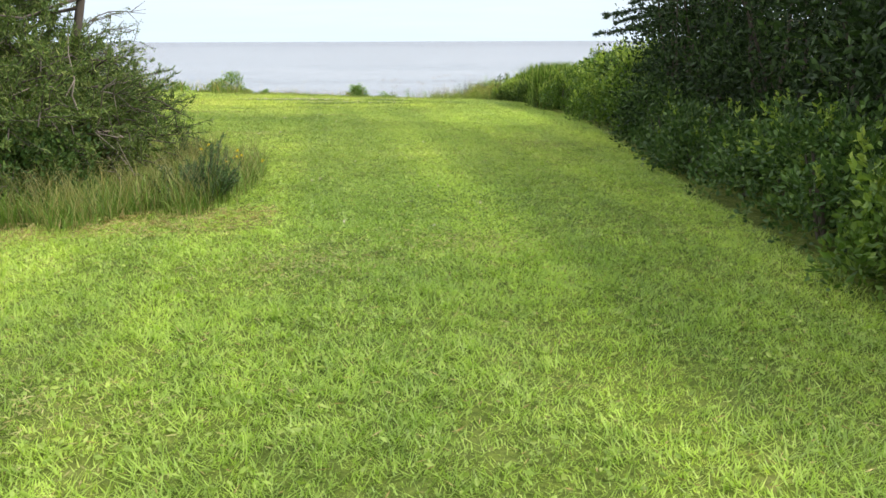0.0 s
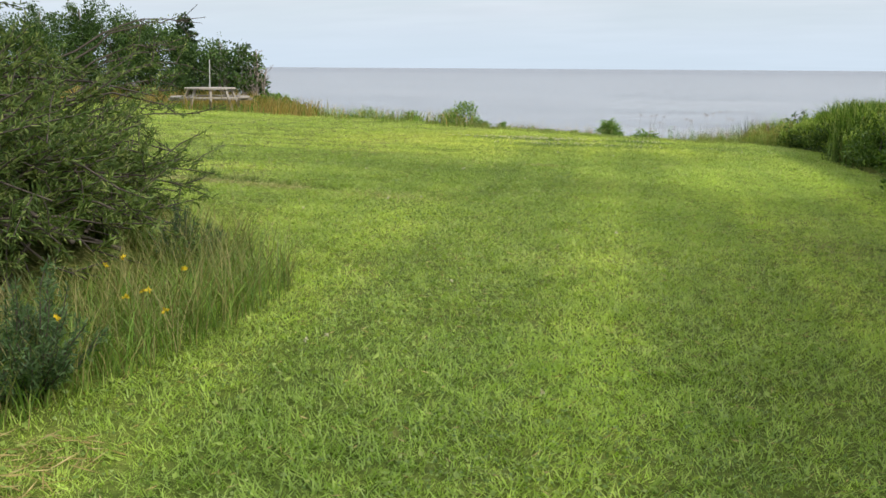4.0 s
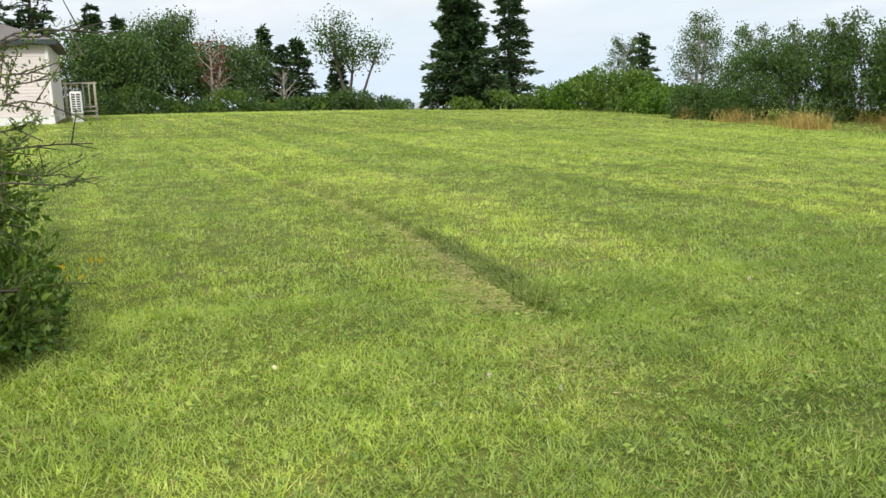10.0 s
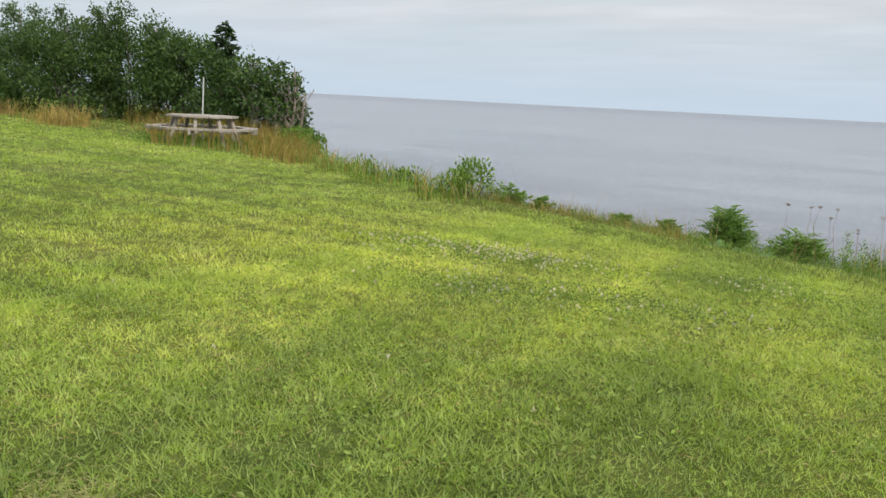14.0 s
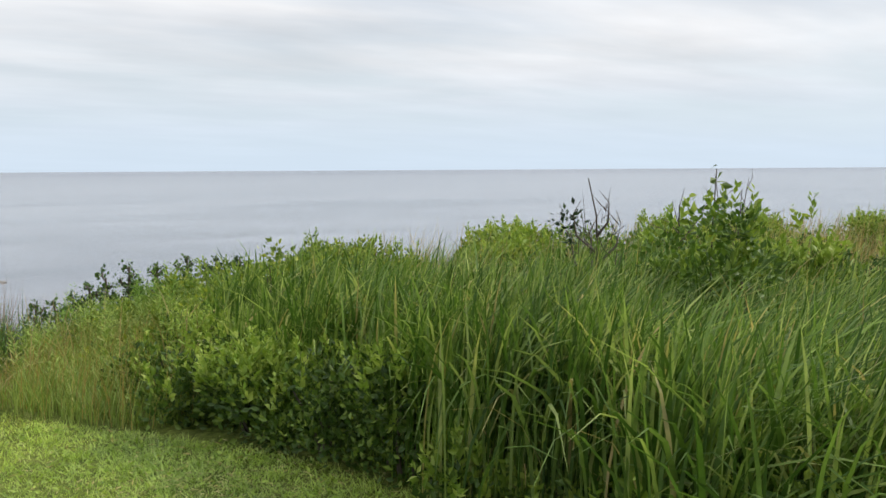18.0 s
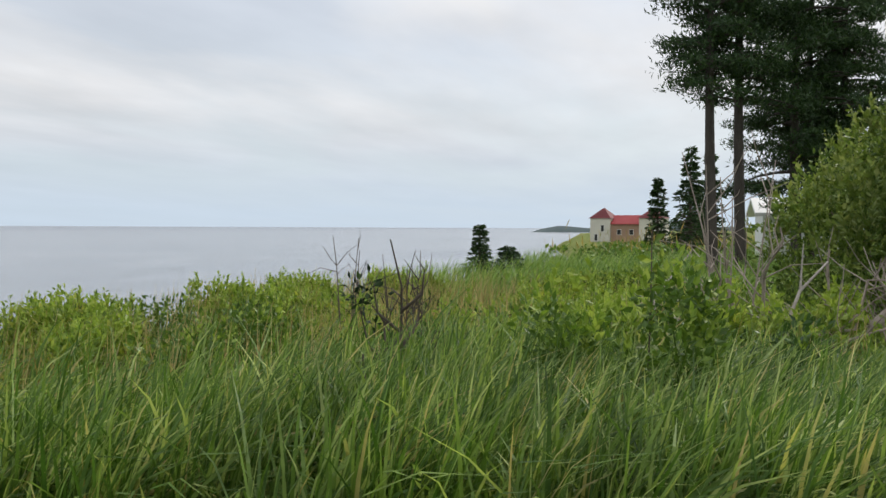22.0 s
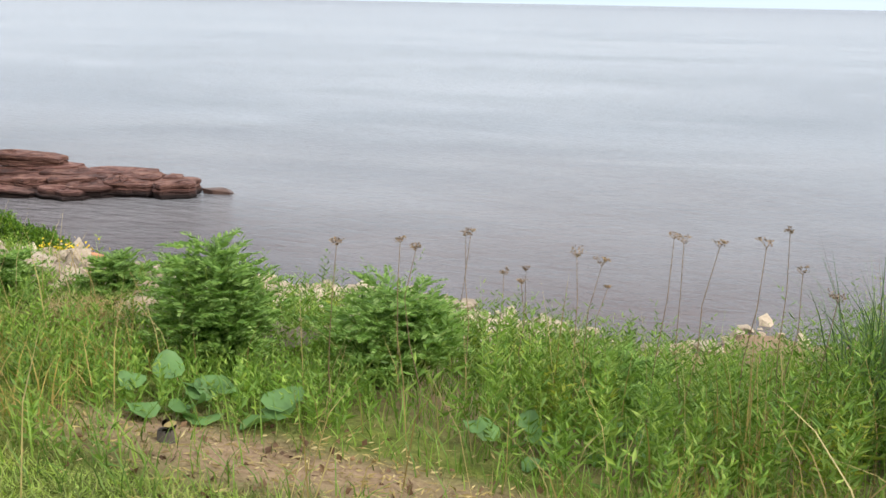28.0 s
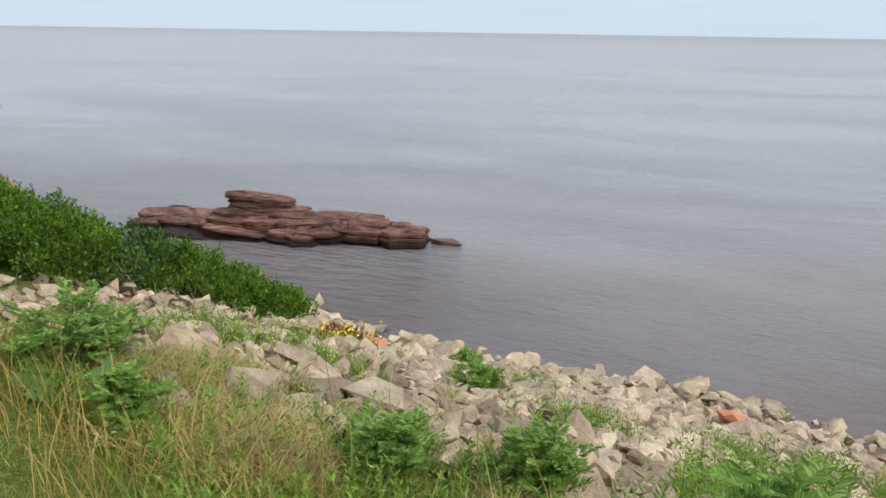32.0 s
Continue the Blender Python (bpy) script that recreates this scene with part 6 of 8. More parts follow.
# ---- trees and thickets beyond the table ----
TH = "thicket trees beyond the picnic table"
for bx, by, r, h, cnt in ((-29.0, 33.2, 2.0, 2.9, 5200), (-26.7, 33.4, 2.0, 3.4, 6500), (-24.6, 34.4, 1.9, 3.6, 6500), (-22.6, 35.0, 1.8, 3.0, 6000), (-20.6, 35.2, 1.4, 2.3, 4500), (-28.6, 31.6, 1.0, 1.25, 2600), (-30.0, 31.0, 1.2, 1.4, 3000)):
    shrub("alder_bush", "dense dark green alder thicket behind the picnic table", bx, by, r, r * 0.9, h, "poplar", int(cnt * 2.2), 0.09, 0.4, 80, 7, 0.6, group=TH)
for bx, by, h, sp in ((-27.5, 33.8, 3.9, 0.7), (-25.6, 34.0, 4.1, 0.7), (-24.2, 34.9, 3.7, 0.6), (-23.2, 35.2, 3.3, 0.6), (-31.4, 34.5, 4.1, 0.9), (-34.2, 33.8, 5.0, 1.1), (-35.2, 34.8, 4.3, 1.0), (-40.6, 33.5, 4.0, 0.9)):
    broadleaf("birch", "slender leafy birch rising from the thicket", bx, by, h, sp, "poplar", 4600, 0.08, 18, start=0.12, puff=0.26, wood="pale_bark", group="birches beyond the table")
for bx, by, h, sp in ((-19.4, 34.7, 2.6, 0.7), (-18.4, 34.7, 2.3, 0.6), (-18.1, 35.2, 2.7, 0.45), (-18.0, 35.4, 2.0, 0.5)):
    broadleaf("birch", "small leafy birch on the bluff edge", bx, by, h, sp, "poplar", 1500, 0.13, 12, start=0.12, puff=0.35, wood="pale_bark", group="birches on the bluff edge", trunks=2)
broadleaf("dead_birch", "bare grey dead birch above the thicket", -17.9, 34.9, 3.5, 0.45, "mid_leaf", 0, 0.1, 14, start=0.25, wood="dead_wood", trunks=3)
spruce("scrub_pine", "small dark pine in the thicket", -21.7, 35.7, 3.5, 0.9, 1800, needle=0.2, tiers=9, bare_to=0.4)
for bx, by, r, h in ((-16.6, 33.6, 0.8, 0.8), (-15.7, 32.9, 0.6, 0.55), (-14.9, 32.2, 0.5, 0.45)):
    shrub("shrub", "low green shrub on the bluff edge by the table", bx, by, r, r, h, "bright_leaf", 900, 0.1, 0.2, 18, 3, group="bluff edge shrubs")
MB = "bright green shrub mound"
for bx, by, r, h in ((-41.5, 30.6, 1.9, 1.5), (-40.0, 31.8, 2.0, 2.0), (-38.2, 32.6, 2.0, 1.8), (-36.4, 33.0, 1.9, 1.3), (-34.4, 32.6, 1.6, 1.1)):
    shrub("rounded_bush", "rounded bright green bush in a mound", bx, by, r, r * 0.9, h, "bright_leaf" if r < 2.0 else "mid_leaf", 4600, 0.14, 0.4, 46, 4, 0.7, group=MB, up=0.7)
spruce("spruce", "dark spruce behind the bright green mound", -42.3, 35.5, 4.2, 1.5, 3200, needle=0.28, tiers=11)
spruce("spruce", "large full dark spruce at the lawn end", -44.9, 25.9, 8.6, 2.6, 22000, "pair of large spruces", needle=0.34, tiers=26, bare_to=0.03)
spruce("spruce", "large spruce with thinning lower boughs", -45.9, 29.1, 8.5, 2.0, 12000, "pair of large spruces", needle=0.3, tiers=20, bare_to=0.10, thin=0.8)
for bx, by, r, h in ((-43.4, 27.4, 0.9, 1.1), (-43.2, 28.9, 0.9, 0.8), (-43.0, 25.4, 0.8, 0.7), (-42.5, 30.0, 0.8, 0.7)):
    shrub("shrub", "low green scrub under the spruces", bx, by, r, r, h, "mid_leaf", 1000, 0.17, 0.3, 18, 3, group="scrub under the spruces")
# tree line across the far end of the lawn
TL = "tree line at the far end of the lawn"
for bx, by, h, r, c in ((-58.5, 2.6, 10.8, 2.6, 7000), (-55.5, 0.2, 11.5, 2.6, 6000), (-60.9, 5.8, 7.4, 1.8, 4000), (-60.4, 7.5, 6.6, 1.6, 3400), (-60.9, 16.8, 5.9, 1.4, 3200), (-60.0, 17.9, 4.7, 1.2, 2400), (-58.7, 18.8, 5.0, 1.5, 3200), (-57.4, 21.2, 3.6, 1.0, 1800)):
    spruce("spruce", "dark spruce in the tree line at the lawn end", bx, by, h, r, c, TL, needle=0.36, tiers=15)
for bx, by, h, sp, c, mat in ((-57.2, 9.3, 6.0, 1.8, 3200, "poplar"), (-58.4, 10.9, 7.4, 1.4, 2800, "poplar"), (-55.6, 8.0, 4.6, 1.8, 3000, "poplar"), (-56.4, 12.6, 4.2, 1.6, 2600, "poplar"), (-57.8, 15.0, 4.6, 1.6, 2600, "poplar"), (-56.0, 5.8, 5.2, 1.7, 3000, "poplar")):
    broadleaf("tree", "broad leafy tree in the tree line at the lawn end", bx, by, h, sp, mat, int(c * 3.2), 0.15, 18, start=0.06, puff=0.4, group=TL, trunks=2)
broadleaf("dead_tree", "half-dead tree with reddish bare twigs", -54.2, 12.9, 5.0, 1.1, "weed_brown", 260, 0.2, 14, start=0.25, wood="dead_wood", trunks=2)
broadleaf("dead_tree", "bare pale dead tree before the spruces", -54.6, 17.3, 3.0, 0.8, "mid_leaf", 0, 0.2, 9, start=0.2, wood="pale_bark", trunks=2)
broadleaf("forked_tree", "open forked tree with a flat leafy crown", -56.2, 21.6, 6.3, 1.7, "poplar", 3400, 0.16, 12, lean=(0.3, -0.9), start=0.5, puff=0.36, wood="bark", trunks=3)
broadleaf("forked_tree", "slanting trunk with a small leafy top", -56.0, 22.2, 5.0, 0.9, "poplar", 420, 0.17, 7, lean=(0.2, 1.7), start=0.6, puff=0.55, wood="bark")
r5 = np.random.default_rng(5)
for i in range(24):
    f = i / 23
    bx, by = -54.6 + 2.2 * f + r5.normal(0, 0.5), 2.5 + 21.5 * f
    s = 0.5 + 0.8 * r5.random() ** 1.5 - 0.2 * f
    shrub("shrub", "low bushy scrub along the far edge of the lawn", bx, by, 1.1, 1.1, 1.5 * s, "poplar" if i % 3 else "mid_leaf", 1500, 0.15, 0.35, 20, 2, group="scrub at the lawn end")

# ---- white house ----
def white_house():
    # x local: along the gable wall that faces the lawn; the wall's corner stands at the origin
    t = thing("white_house", "white clapboard house with a grey shingle roof", "house", (-34.9, 6.35, 0.80), 94)
    L, D, hb, hw = 9.0, 8.0, 0.42, 3.1
    part("foundation", box_bm(L, D, 1.0, (-L / 2, D / 2, hb - 0.5)), M["white_paint"], t, "white painted foundation skirt")
    part("wall", box_bm(L - 0.04, D - 0.04, hw - hb, (-L / 2, D / 2, (hw + hb) / 2)), M["siding"], t)
    nb = 22
    step = (hw - hb) / nb
    for i in range(nb):
        z0 = hb + i * step
        bm = bmesh.new()
        V = [bm.verts.new(p) for p in ((-L, 0.0, z0 + step), (0.0, 0.0, z0 + step), (0.0, -0.022, z0), (-L, -0.022, z0), (-L, 0.012, z0), (0.0, 0.012, z0))]
        for f in ((3, 2, 1, 0), (4, 5, 2, 3), (1, 2, 5), (0, 4, 3)):
            bm.faces.new([V[k] for k in f])
        part("clapboard", bm, M["siding"], t)
    part("corner_board", box_bm(0.1, 0.05, hw - hb, (-0.05, -0.035, (hw + hb) / 2)), M["white_paint"], t)
    part("fascia", box_bm(L + 0.7, 0.06, 0.16, (-L / 2, -0.36, hw + 0.02)), M["dark_trim"], t, "dark green roof edge")
    part("soffit", box_bm(L + 0.7, 0.4, 0.03, (-L / 2, -0.18, hw - 0.05)), M["dark_trim"], t)
    # low hipped roof over the whole, a steeper shingled wing behind it
    bm = bmesh.new()
    o = 0.4
    P = [bm.verts.new(p) for p in ((-L - o, -o, hw + 0.05), (o, -o, hw + 0.05), (o, D + o, hw + 0.05), (-L - o, D + o, hw + 0.05), (-L + 2, D / 2, hw + 1.25), (-2.4, D / 2, hw + 1.25))]
    for f in ((0, 1, 5, 4), (1, 2, 5), (2, 3, 4, 5), (3, 0, 4), (3, 2, 1, 0)):
        bm.faces.new([P[k] for k in f])
    part("roof", bm, M["shingle"], t)
    bm = bmesh.new()
    P = [bm.verts.new(p) for p in ((-L, 0.2, hw + 0.3), (-2.3, 0.2, hw + 0.3), (-2.3, 2.6, hw + 2.35), (-L, 2.6, hw + 2.35), (-2.3, 5.4, hw + 0.3), (-L, 5.4, hw + 0.3))]
    for f in ((0, 1, 2, 3), (1, 4, 2), (3, 2, 4, 5), (0, 3, 5), (0, 5, 4, 1)):
        bm.faces.new([P[k] for k in f])
    part("upper_roof", bm, M["shingle"], t, "steep grey shingled upper roof")
    for i in range(14):
        f = (i + 0.5) / 14
        part("shingle_course", box_bm(6.6, 0.02, 0.16, (-5.68, 0.2 + 2.4 * f - 0.03, hw + 0.3 + 2.05 * f + 0.02), (-49.5, 0, 0)), M["shingle"], t)
    for bx in (-2.36, -4.6):
        part("trim", box_bm(0.17, 0.06, 3.05, (bx, 1.38, hw + 1.38), (-49.5, 0, 0)), M["white_paint"], t, "white roof trim board")
    part("flashing", box_bm(2.3, 0.5, 0.32, (-3.45, 0.1, hw + 0.32), (-20, 0, 0)), M["black"], t, "dark band below the upper roof")


white_house()


def heat_pump():
    t = thing("heat_pump", "white wall heat pump unit standing beside the house", "heat pump", (-36.0, 7.05, land1(-36.0, 7.05)), 94)
    part("casing", box_bm(0.42, 0.95, 0.85, (0, 0, 0.75), bevel=0.02), M["white_paint"], t)
    for i in range(2):
        for j in range(8):
            part("grille_slot", box_bm(0.13, 0.03, 0.05, (-0.09 + 0.18 * i, -0.478, 0.42 + 0.09 * j)), M["black"], t)
    for q in (-0.35, 0.35):
        part("bracket", box_bm(0.4, 0.05, 0.36, (0, q, 0.15)), M["metal_grey"], t)


heat_pump()
part_deck = thing("wooden_steps", "grey wooden house steps with a slatted rail", "steps", (-37.2, 7.1, land1(-37.2, 7.1)), 94)
for i in range(3):
    part("tread", box_bm(1.2, 0.3, 0.05, (0, -0.3 * i, 0.55 - 0.18 * i)), M["picnic_wood"], part_deck)
for i in range(6):
    part("baluster", box_bm(0.05, 0.05, 1.0, (-0.55 + 0.22 * i, 0.25, 0.95)), M["picnic_wood"], part_deck)
for q in (-0.55, 0.55):
    part("post", box_bm(0.09, 0.09, 1.6, (q, 0.25, 0.75)), M["picnic_wood"], part_deck)
part("rail", box_bm(1.3, 0.08, 0.06, (0, 0.25, 1.5)), M["picnic_wood"], part_deck)

# ---- shore: stone bank ----
def hull(n, sx, sy, sz, seed, flat=0.0):
    """A broken stone: the hull of scattered points, with flattish faces."""
    r = np.random.default_rng(seed)
    bm = bmesh.new()
    d = r.normal(0, 1, (n, 3))
    d /= np.abs(d).max(axis=1)[:, None] ** (0.55 + flat)
    d *= r.uniform(0.8, 1.0, (n, 1))
    d[:, :] /= np.abs(d).max()
    for p in d * np.array([sx, sy, sz]) * 0.5:
        bm.verts.new(p)
    bmesh.ops.convex_hull(bm, input=bm.verts[:])
    bmesh.ops.delete(bm, geom=[v for v in bm.verts if not v.link_faces], context="VERTS")
    me = bpy.data.meshes.new("stone")
    bm.to_mesh(me)
    bm.free()
    return me


STONES = [hull(13, 1.0, 0.75, 0.55, 40 + i, 0.3) for i in range(14)]
for me in STONES:
    me.materials.append(M["riprap"])
revet = thing("stone_bank", "sloping bank of pale broken sandstone boulders above the water", "stone bank", (0, 0, 0), kind="structure")
r6 = np.random.default_rng(21)
spots = []
for gx_ in np.arange(-12.5, 2.0, 0.27):
    for gy_ in np.arange(25, 38.5, 0.25):
        px_, py_ = gx_ + r6.uniform(-0.13, 0.13), gy_ + r6.uniform(-0.12, 0.12)
        d, w = shore(px_, py_)
        s = d / w * 12
        zz = land1(px_, py_)
        if s > (10.0 if px_ > -1.8 else 3.4 if px_ > -3.2 else 2.2) + 0.5 * math.sin(px_ * 1.3) and zz > SEA - 0.45 and r6.random() > 0.12:
            spots.append((px_, py_, zz, r6.random()))
# smaller broken stones lie over and between the boulders
for px_, py_ in zip(r6.uniform(-11.5, -1.5, 1900), r6.uniform(26.2, 35.0, 1900)):
    d, w = shore(px_, py_)
    if d / w * 12 > 2.4 + 0.5 * math.sin(px_ * 1.3) and land1(px_, py_) > SEA - 0.2 and px_ < -2.4:
        spots.append((px_, py_, land1(px_, py_) + 0.04, -1.0))
spots.sort(key=lambda q: math.hypot(q[0] + 4.5, q[1] - 27.0))
restV, restF, off = [], [], 0
for i, (px_, py_, zz, u) in enumerate(spots):
    me = STONES[r6.integers(len(STONES))]
    s = 0.15 + 0.34 * r6.random() ** 2.3 + (0.1 if u > 0.95 else 0)
    if u < 0:
        s = 0.1 + 0.2 * r6.random() ** 1.5
    m = pose(px_, py_, zz + 0.12 * s + 0.05 * r6.random(), r6.normal(0, 22), r6.normal(0, 22), r6.uniform(0, 360)) @ Matrix.Diagonal((s, s, s * (0.55 + 0.55 * r6.random()), 1))
    if i < 300:
        ob = new("stone", me)
        ob.parent, ob.matrix_basis = revet, m
    else:
        A = np.array(m)
        v = np.array([p.co[:] for p in me.vertices])
        restV.append(v @ A[:3, :3].T + A[:3, 3])
        for pl in me.polygons:
            restF.append([k + off for k in pl.vertices])
        off += len(v)
rest = mesh_from("stones", np.concatenate(restV), restF, M["riprap"])
tagged(part_mesh("stones", rest, revet), kind="stuff")
for px_, py_, s in ((-3.4, 33.4, 0.36), (-6.9, 31.8, 0.3)):
    t = thing("orange_stone", "orange-red rounded stone among the pale boulders", "stone", (px_, py_, land1(px_, py_) + 0.2))
    me = STONES[3].copy()
    me.materials.clear()
    me.materials.append(M["orange_stone"])
    ob = part_mesh("stone", me, t)
    ob.scale = (s, s, s)

# ---- shore: red ledge in the water ----
reef = thing("rock_ledge", "layered red sandstone ledge standing out of the water", "rock", (0, 0, 0))
r7 = np.random.default_rng(4)


def bedded_block(sx, sy, sz, beds):
    """A block of layered sandstone: an uneven plan, split edges between thin beds, a broken top."""
    bm = bmesh.new()
    m = 18
    a = np.linspace(0, 2 * math.pi, m, endpoint=False) + r7.normal(0, 0.05, m)
    k = 1.0 / np.maximum(np.abs(np.cos(a)) ** 5 + np.abs(np.sin(a)) ** 5, 1e-6) ** 0.2
    k *= 1 + r7.normal(0, 0.06, m)
    skew = r7.normal(0, 0.12)
    rings = []
    cuts = np.sort(np.concatenate([[0, 1], (np.arange(1, beds) + r7.uniform(-0.3, 0.3, beds - 1)) / beds]))
    tilt = r7.normal(0, 0.05, 2)
    for b in range(beds):
        grow = 1 + r7.normal(0, 0.035)
        own = r7.normal(0, 0.03, m)
        shift = r7.normal(0, 0.02, 2)
        for z, inset in ((cuts[b] + 0.02, 0.94), (cuts[b] + 0.06, 1.0), (cuts[b + 1] - 0.07, 0.995), (cuts[b + 1] - 0.01, 0.95 if b < beds - 1 else 0.93)):
            r = k * grow * inset * (1 + own)
            x, y = 0.5 * r * np.cos(a) + skew * 0.3 * (z - 0.5) + shift[0], 0.5 * r * np.sin(a) + shift[1]
            zz = z - 0.5 + tilt[0] * x + tilt[1] * y + r7.normal(0, 0.012, m)
            rings.append([bm.verts.new((x[i] * sx, y[i] * sy, zz[i] * sz)) for i in range(m)])
    for lo, hi in zip(rings, rings[1:]):
        for i in range(m):
            bm.faces.new((lo[i], lo[(i + 1) % m], hi[(i + 1) % m], hi[i]))
    mid = [bm.verts.new((v.co.x * 0.55 + r7.normal(0, 0.02), v.co.y * 0.55, v.co.z + r7.normal(0.03, 0.05) * sz)) for v in rings[-1]]
    for i in range(m):
        bm.faces.new((rings[-1][i], rings[-1][(i + 1) % m], mid[(i + 1) % m], mid[i]))
    bm.faces.new(mid)
    bm.faces.new(rings[0][::-1])
    bmesh.ops.recalc_face_normals(bm, faces=bm.faces)
    return bm


def slab(u0, u1, v, z0, z1, depth, turn=0.0):
    """u runs along the ledge, v is its shoreward face, z up from the water."""
    ob = part("slab", bedded_block(u1 - u0, depth, z1 - z0, max(1, round((z1 - z0) / 0.11))), M["red_rock"], reef)
    u, w = (u0 + u1) / 2, v + depth / 2 - 0.45
    ob.matrix_basis = pose(-18.3 + 0.963 * u - 0.268 * w, 39.5 + 0.268 * u + 0.963 * w, SEA + (z0 + z1) / 2 - 0.04, r7.normal(0, 2.5), 1.0 + r7.normal(0, 1.5), 15.5 + turn + r7.normal(0, 5))


for u0, u1, v, z0, z1, depth in ((-0.03, 1.05, 0.5, -0.2, 0.21, 0.9), (0.93, 1.76, 0.45, -0.1, 0.30, 0.9), (1.15, 2.7, -0.1, -0.3, 0.11, 0.8), (1.7, 2.3, 0.4, -0.1, 0.29, 0.9), (2.2, 3.32, 0.4, 0.06, 0.36, 1.1), (2.3, 4.05, -0.1, -0.25, 0.22, 0.9), (3.15, 4.03, 0.4, 0.08, 0.41, 1.0),
                                 (3.9, 5.1, 0.3, 0.08, 0.43, 1.0), (3.98, 5.15, -0.3, -0.2, 0.27, 0.9), (4.55, 5.68, -0.1, -0.2, 0.34, 0.9), (4.7, 5.4, 0.6, 0.1, 0.42, 0.8), (4.64, 6.25, 1.0, 0.05, 0.46, 0.8), (5.62, 6.74, 0.5, 0.14, 0.46, 0.8), (5.78, 6.65, 0.1, -0.1, 0.37, 0.8),
                                 (6.55, 7.63, -0.05, -0.15, 0.40, 0.9), (6.66, 7.12, 0.6, 0.1, 0.42, 0.6), (5.35, 5.9, 0.1, -0.1, 0.42, 0.8), (0.02, 1.92, 1.1, -0.1, 0.32, 0.8), (1.98, 3.78, 0.9, 0.15, 0.45, 0.9), (3.63, 4.7, 0.8, 0.2, 0.49, 0.8), (2.3, 4.35, 1.15, 0.36, 0.53, 0.8), (2.36, 4.08, 1.25, 0.5, 0.8, 0.7), (-0.04, 0.66, 2.9, -0.1, 0.05, 0.5),
                                 (1.6, 4.6, 0.6, -0.3, 0.1, 1.6), (4.4, 7.2, 0.4, -0.3, 0.1, 1.2)):
    slab(u0, u1, v, z0, z1, depth)
for x, y, s in ((-10.65, 41.85, 0.75),):
    t = thing("wet_rock", "dark wet rock breaking the water surface", "rock", (x, y, SEA))
    me = hull(30, 1.0, 1.0, 1.0, 92, 0.45)
    me.materials.clear()
    me.materials.append(M["wet_stone"])
    ob = part_mesh("rock", me, t)
    ob.scale = (s, s * 0.5, s * 0.36)
sw = thing("seaweed", "clump of washed-up brown seaweed on the stones", "seaweed", (-8.15, 33.1, land1(-8.15, 33.1)))
c, d = clump_points(900, [(0, 0, 0.12, 0.45, 0.3, 0.2), (0.35, 0.1, 0.08, 0.3, 0.25, 0.15)])
part_mesh("fronds", mesh_from("fronds", *leaves(c, d + fuzz(900, 0.6), 0.14, 0.03), M["weed_brown"]), sw)

# ---- shore: shrubs and weeds ----
GS = "bright green shrubs on the bank"
for bx, by, r, h in ((-10.6, 35.0, 0.6, 0.4), (-11.2, 34.8, 0.8, 0.62), (-12.0, 34.6, 0.9, 0.75), (-12.8, 34.2, 1.0, 0.85), (-13.0, 33.2, 1.0, 1.0), (-13.4, 32.3, 1.0, 1.0), (-13.9, 33.6, 1.2, 0.95), (-14.3, 32.6, 1.1, 1.0)):
    shrub("bank_shrub", "dense bright green shrub growing on the stone bank", bx, by, r, r * 0.85, h, "bank_leaf" if r < 1.2 and h != 0.85 else "poplar", 9500, 0.05, 0.17, 80, 5, 0.6, group=GS, tips=90, tip_leaf=0.07, tip_mat="bright_leaf", up=0.9)


def ferny(name, label, x, y, r, h, n, mat="tansy", group=""):
    """A tansy-like bush: many arching stalks with feathery leaves."""
    z = land1(x, y)
    t = thing(name, label, "plant", (x, y, z), 0, group)
    a, q = rng.random(n) * 6.28, rng.random(n) ** 0.6
    base = np.stack([np.cos(a) * q * r * 0.35, np.sin(a) * q * r * 0.35, np.full(n, -0.02)], -1)
    out, stalk = [], []
    for i in range(n):
        hh = h * math.sqrt(1 - 0.8 * q[i] ** 2) * (0.8 + 0.22 * rng.random())
        e = np.array([math.cos(a[i]) * r * q[i], math.sin(a[i]) * r * q[i], hh])
        s = np.linspace(0, 1, 4)[:, None]
        p = base[i] + (e - base[i]) * s + np.sin(s * math.pi) * np.array([0, 0, 0.06])
        stalk.append((p, np.linspace(0.006, 0.002, 4)))
        for j in range(6):
            g = 0.25 + 0.75 * (j + rng.random()) / 6
            o = np.array([np.interp(g, s[:, 0], p[:, k]) for k in range(3)])
            b = rng.random() * 6.28
            w = np.array([math.cos(b), math.sin(b), 0.25 + 0.6 * rng.random()])
            ln = 0.24 * (1.1 - 0.35 * g) * min(1.0, h / 0.6)
            m = 13
            k = np.linspace(0.15, 1, m)
            c = o + w * ln * k[:, None] - np.array([0, 0, 0.06]) * (k ** 2)[:, None] * ln / 0.2
            sd = np.cross(w, (0, 0, 1.0))
            sd /= np.linalg.norm(sd)
            for sg in (-1, 1):
                out.append((c, np.broadcast_to(sd * sg + w * 0.7, (m, 3)) + fuzz(m, 0.12), np.full(m, 0.055) * (1.2 - 0.8 * k)))
    C, A, L = (np.concatenate([o[i] for o in out]) for i in range(3))
    part_mesh("foliage", mesh_from("foliage", *leaves(C, A, L * 1.1, L * 0.34), M[mat]), t)
    tagged(part_mesh("stalk_work", mesh_from("stalk_work", *tubes(stalk, 4), M["weed"], True), t), kind="stuff")


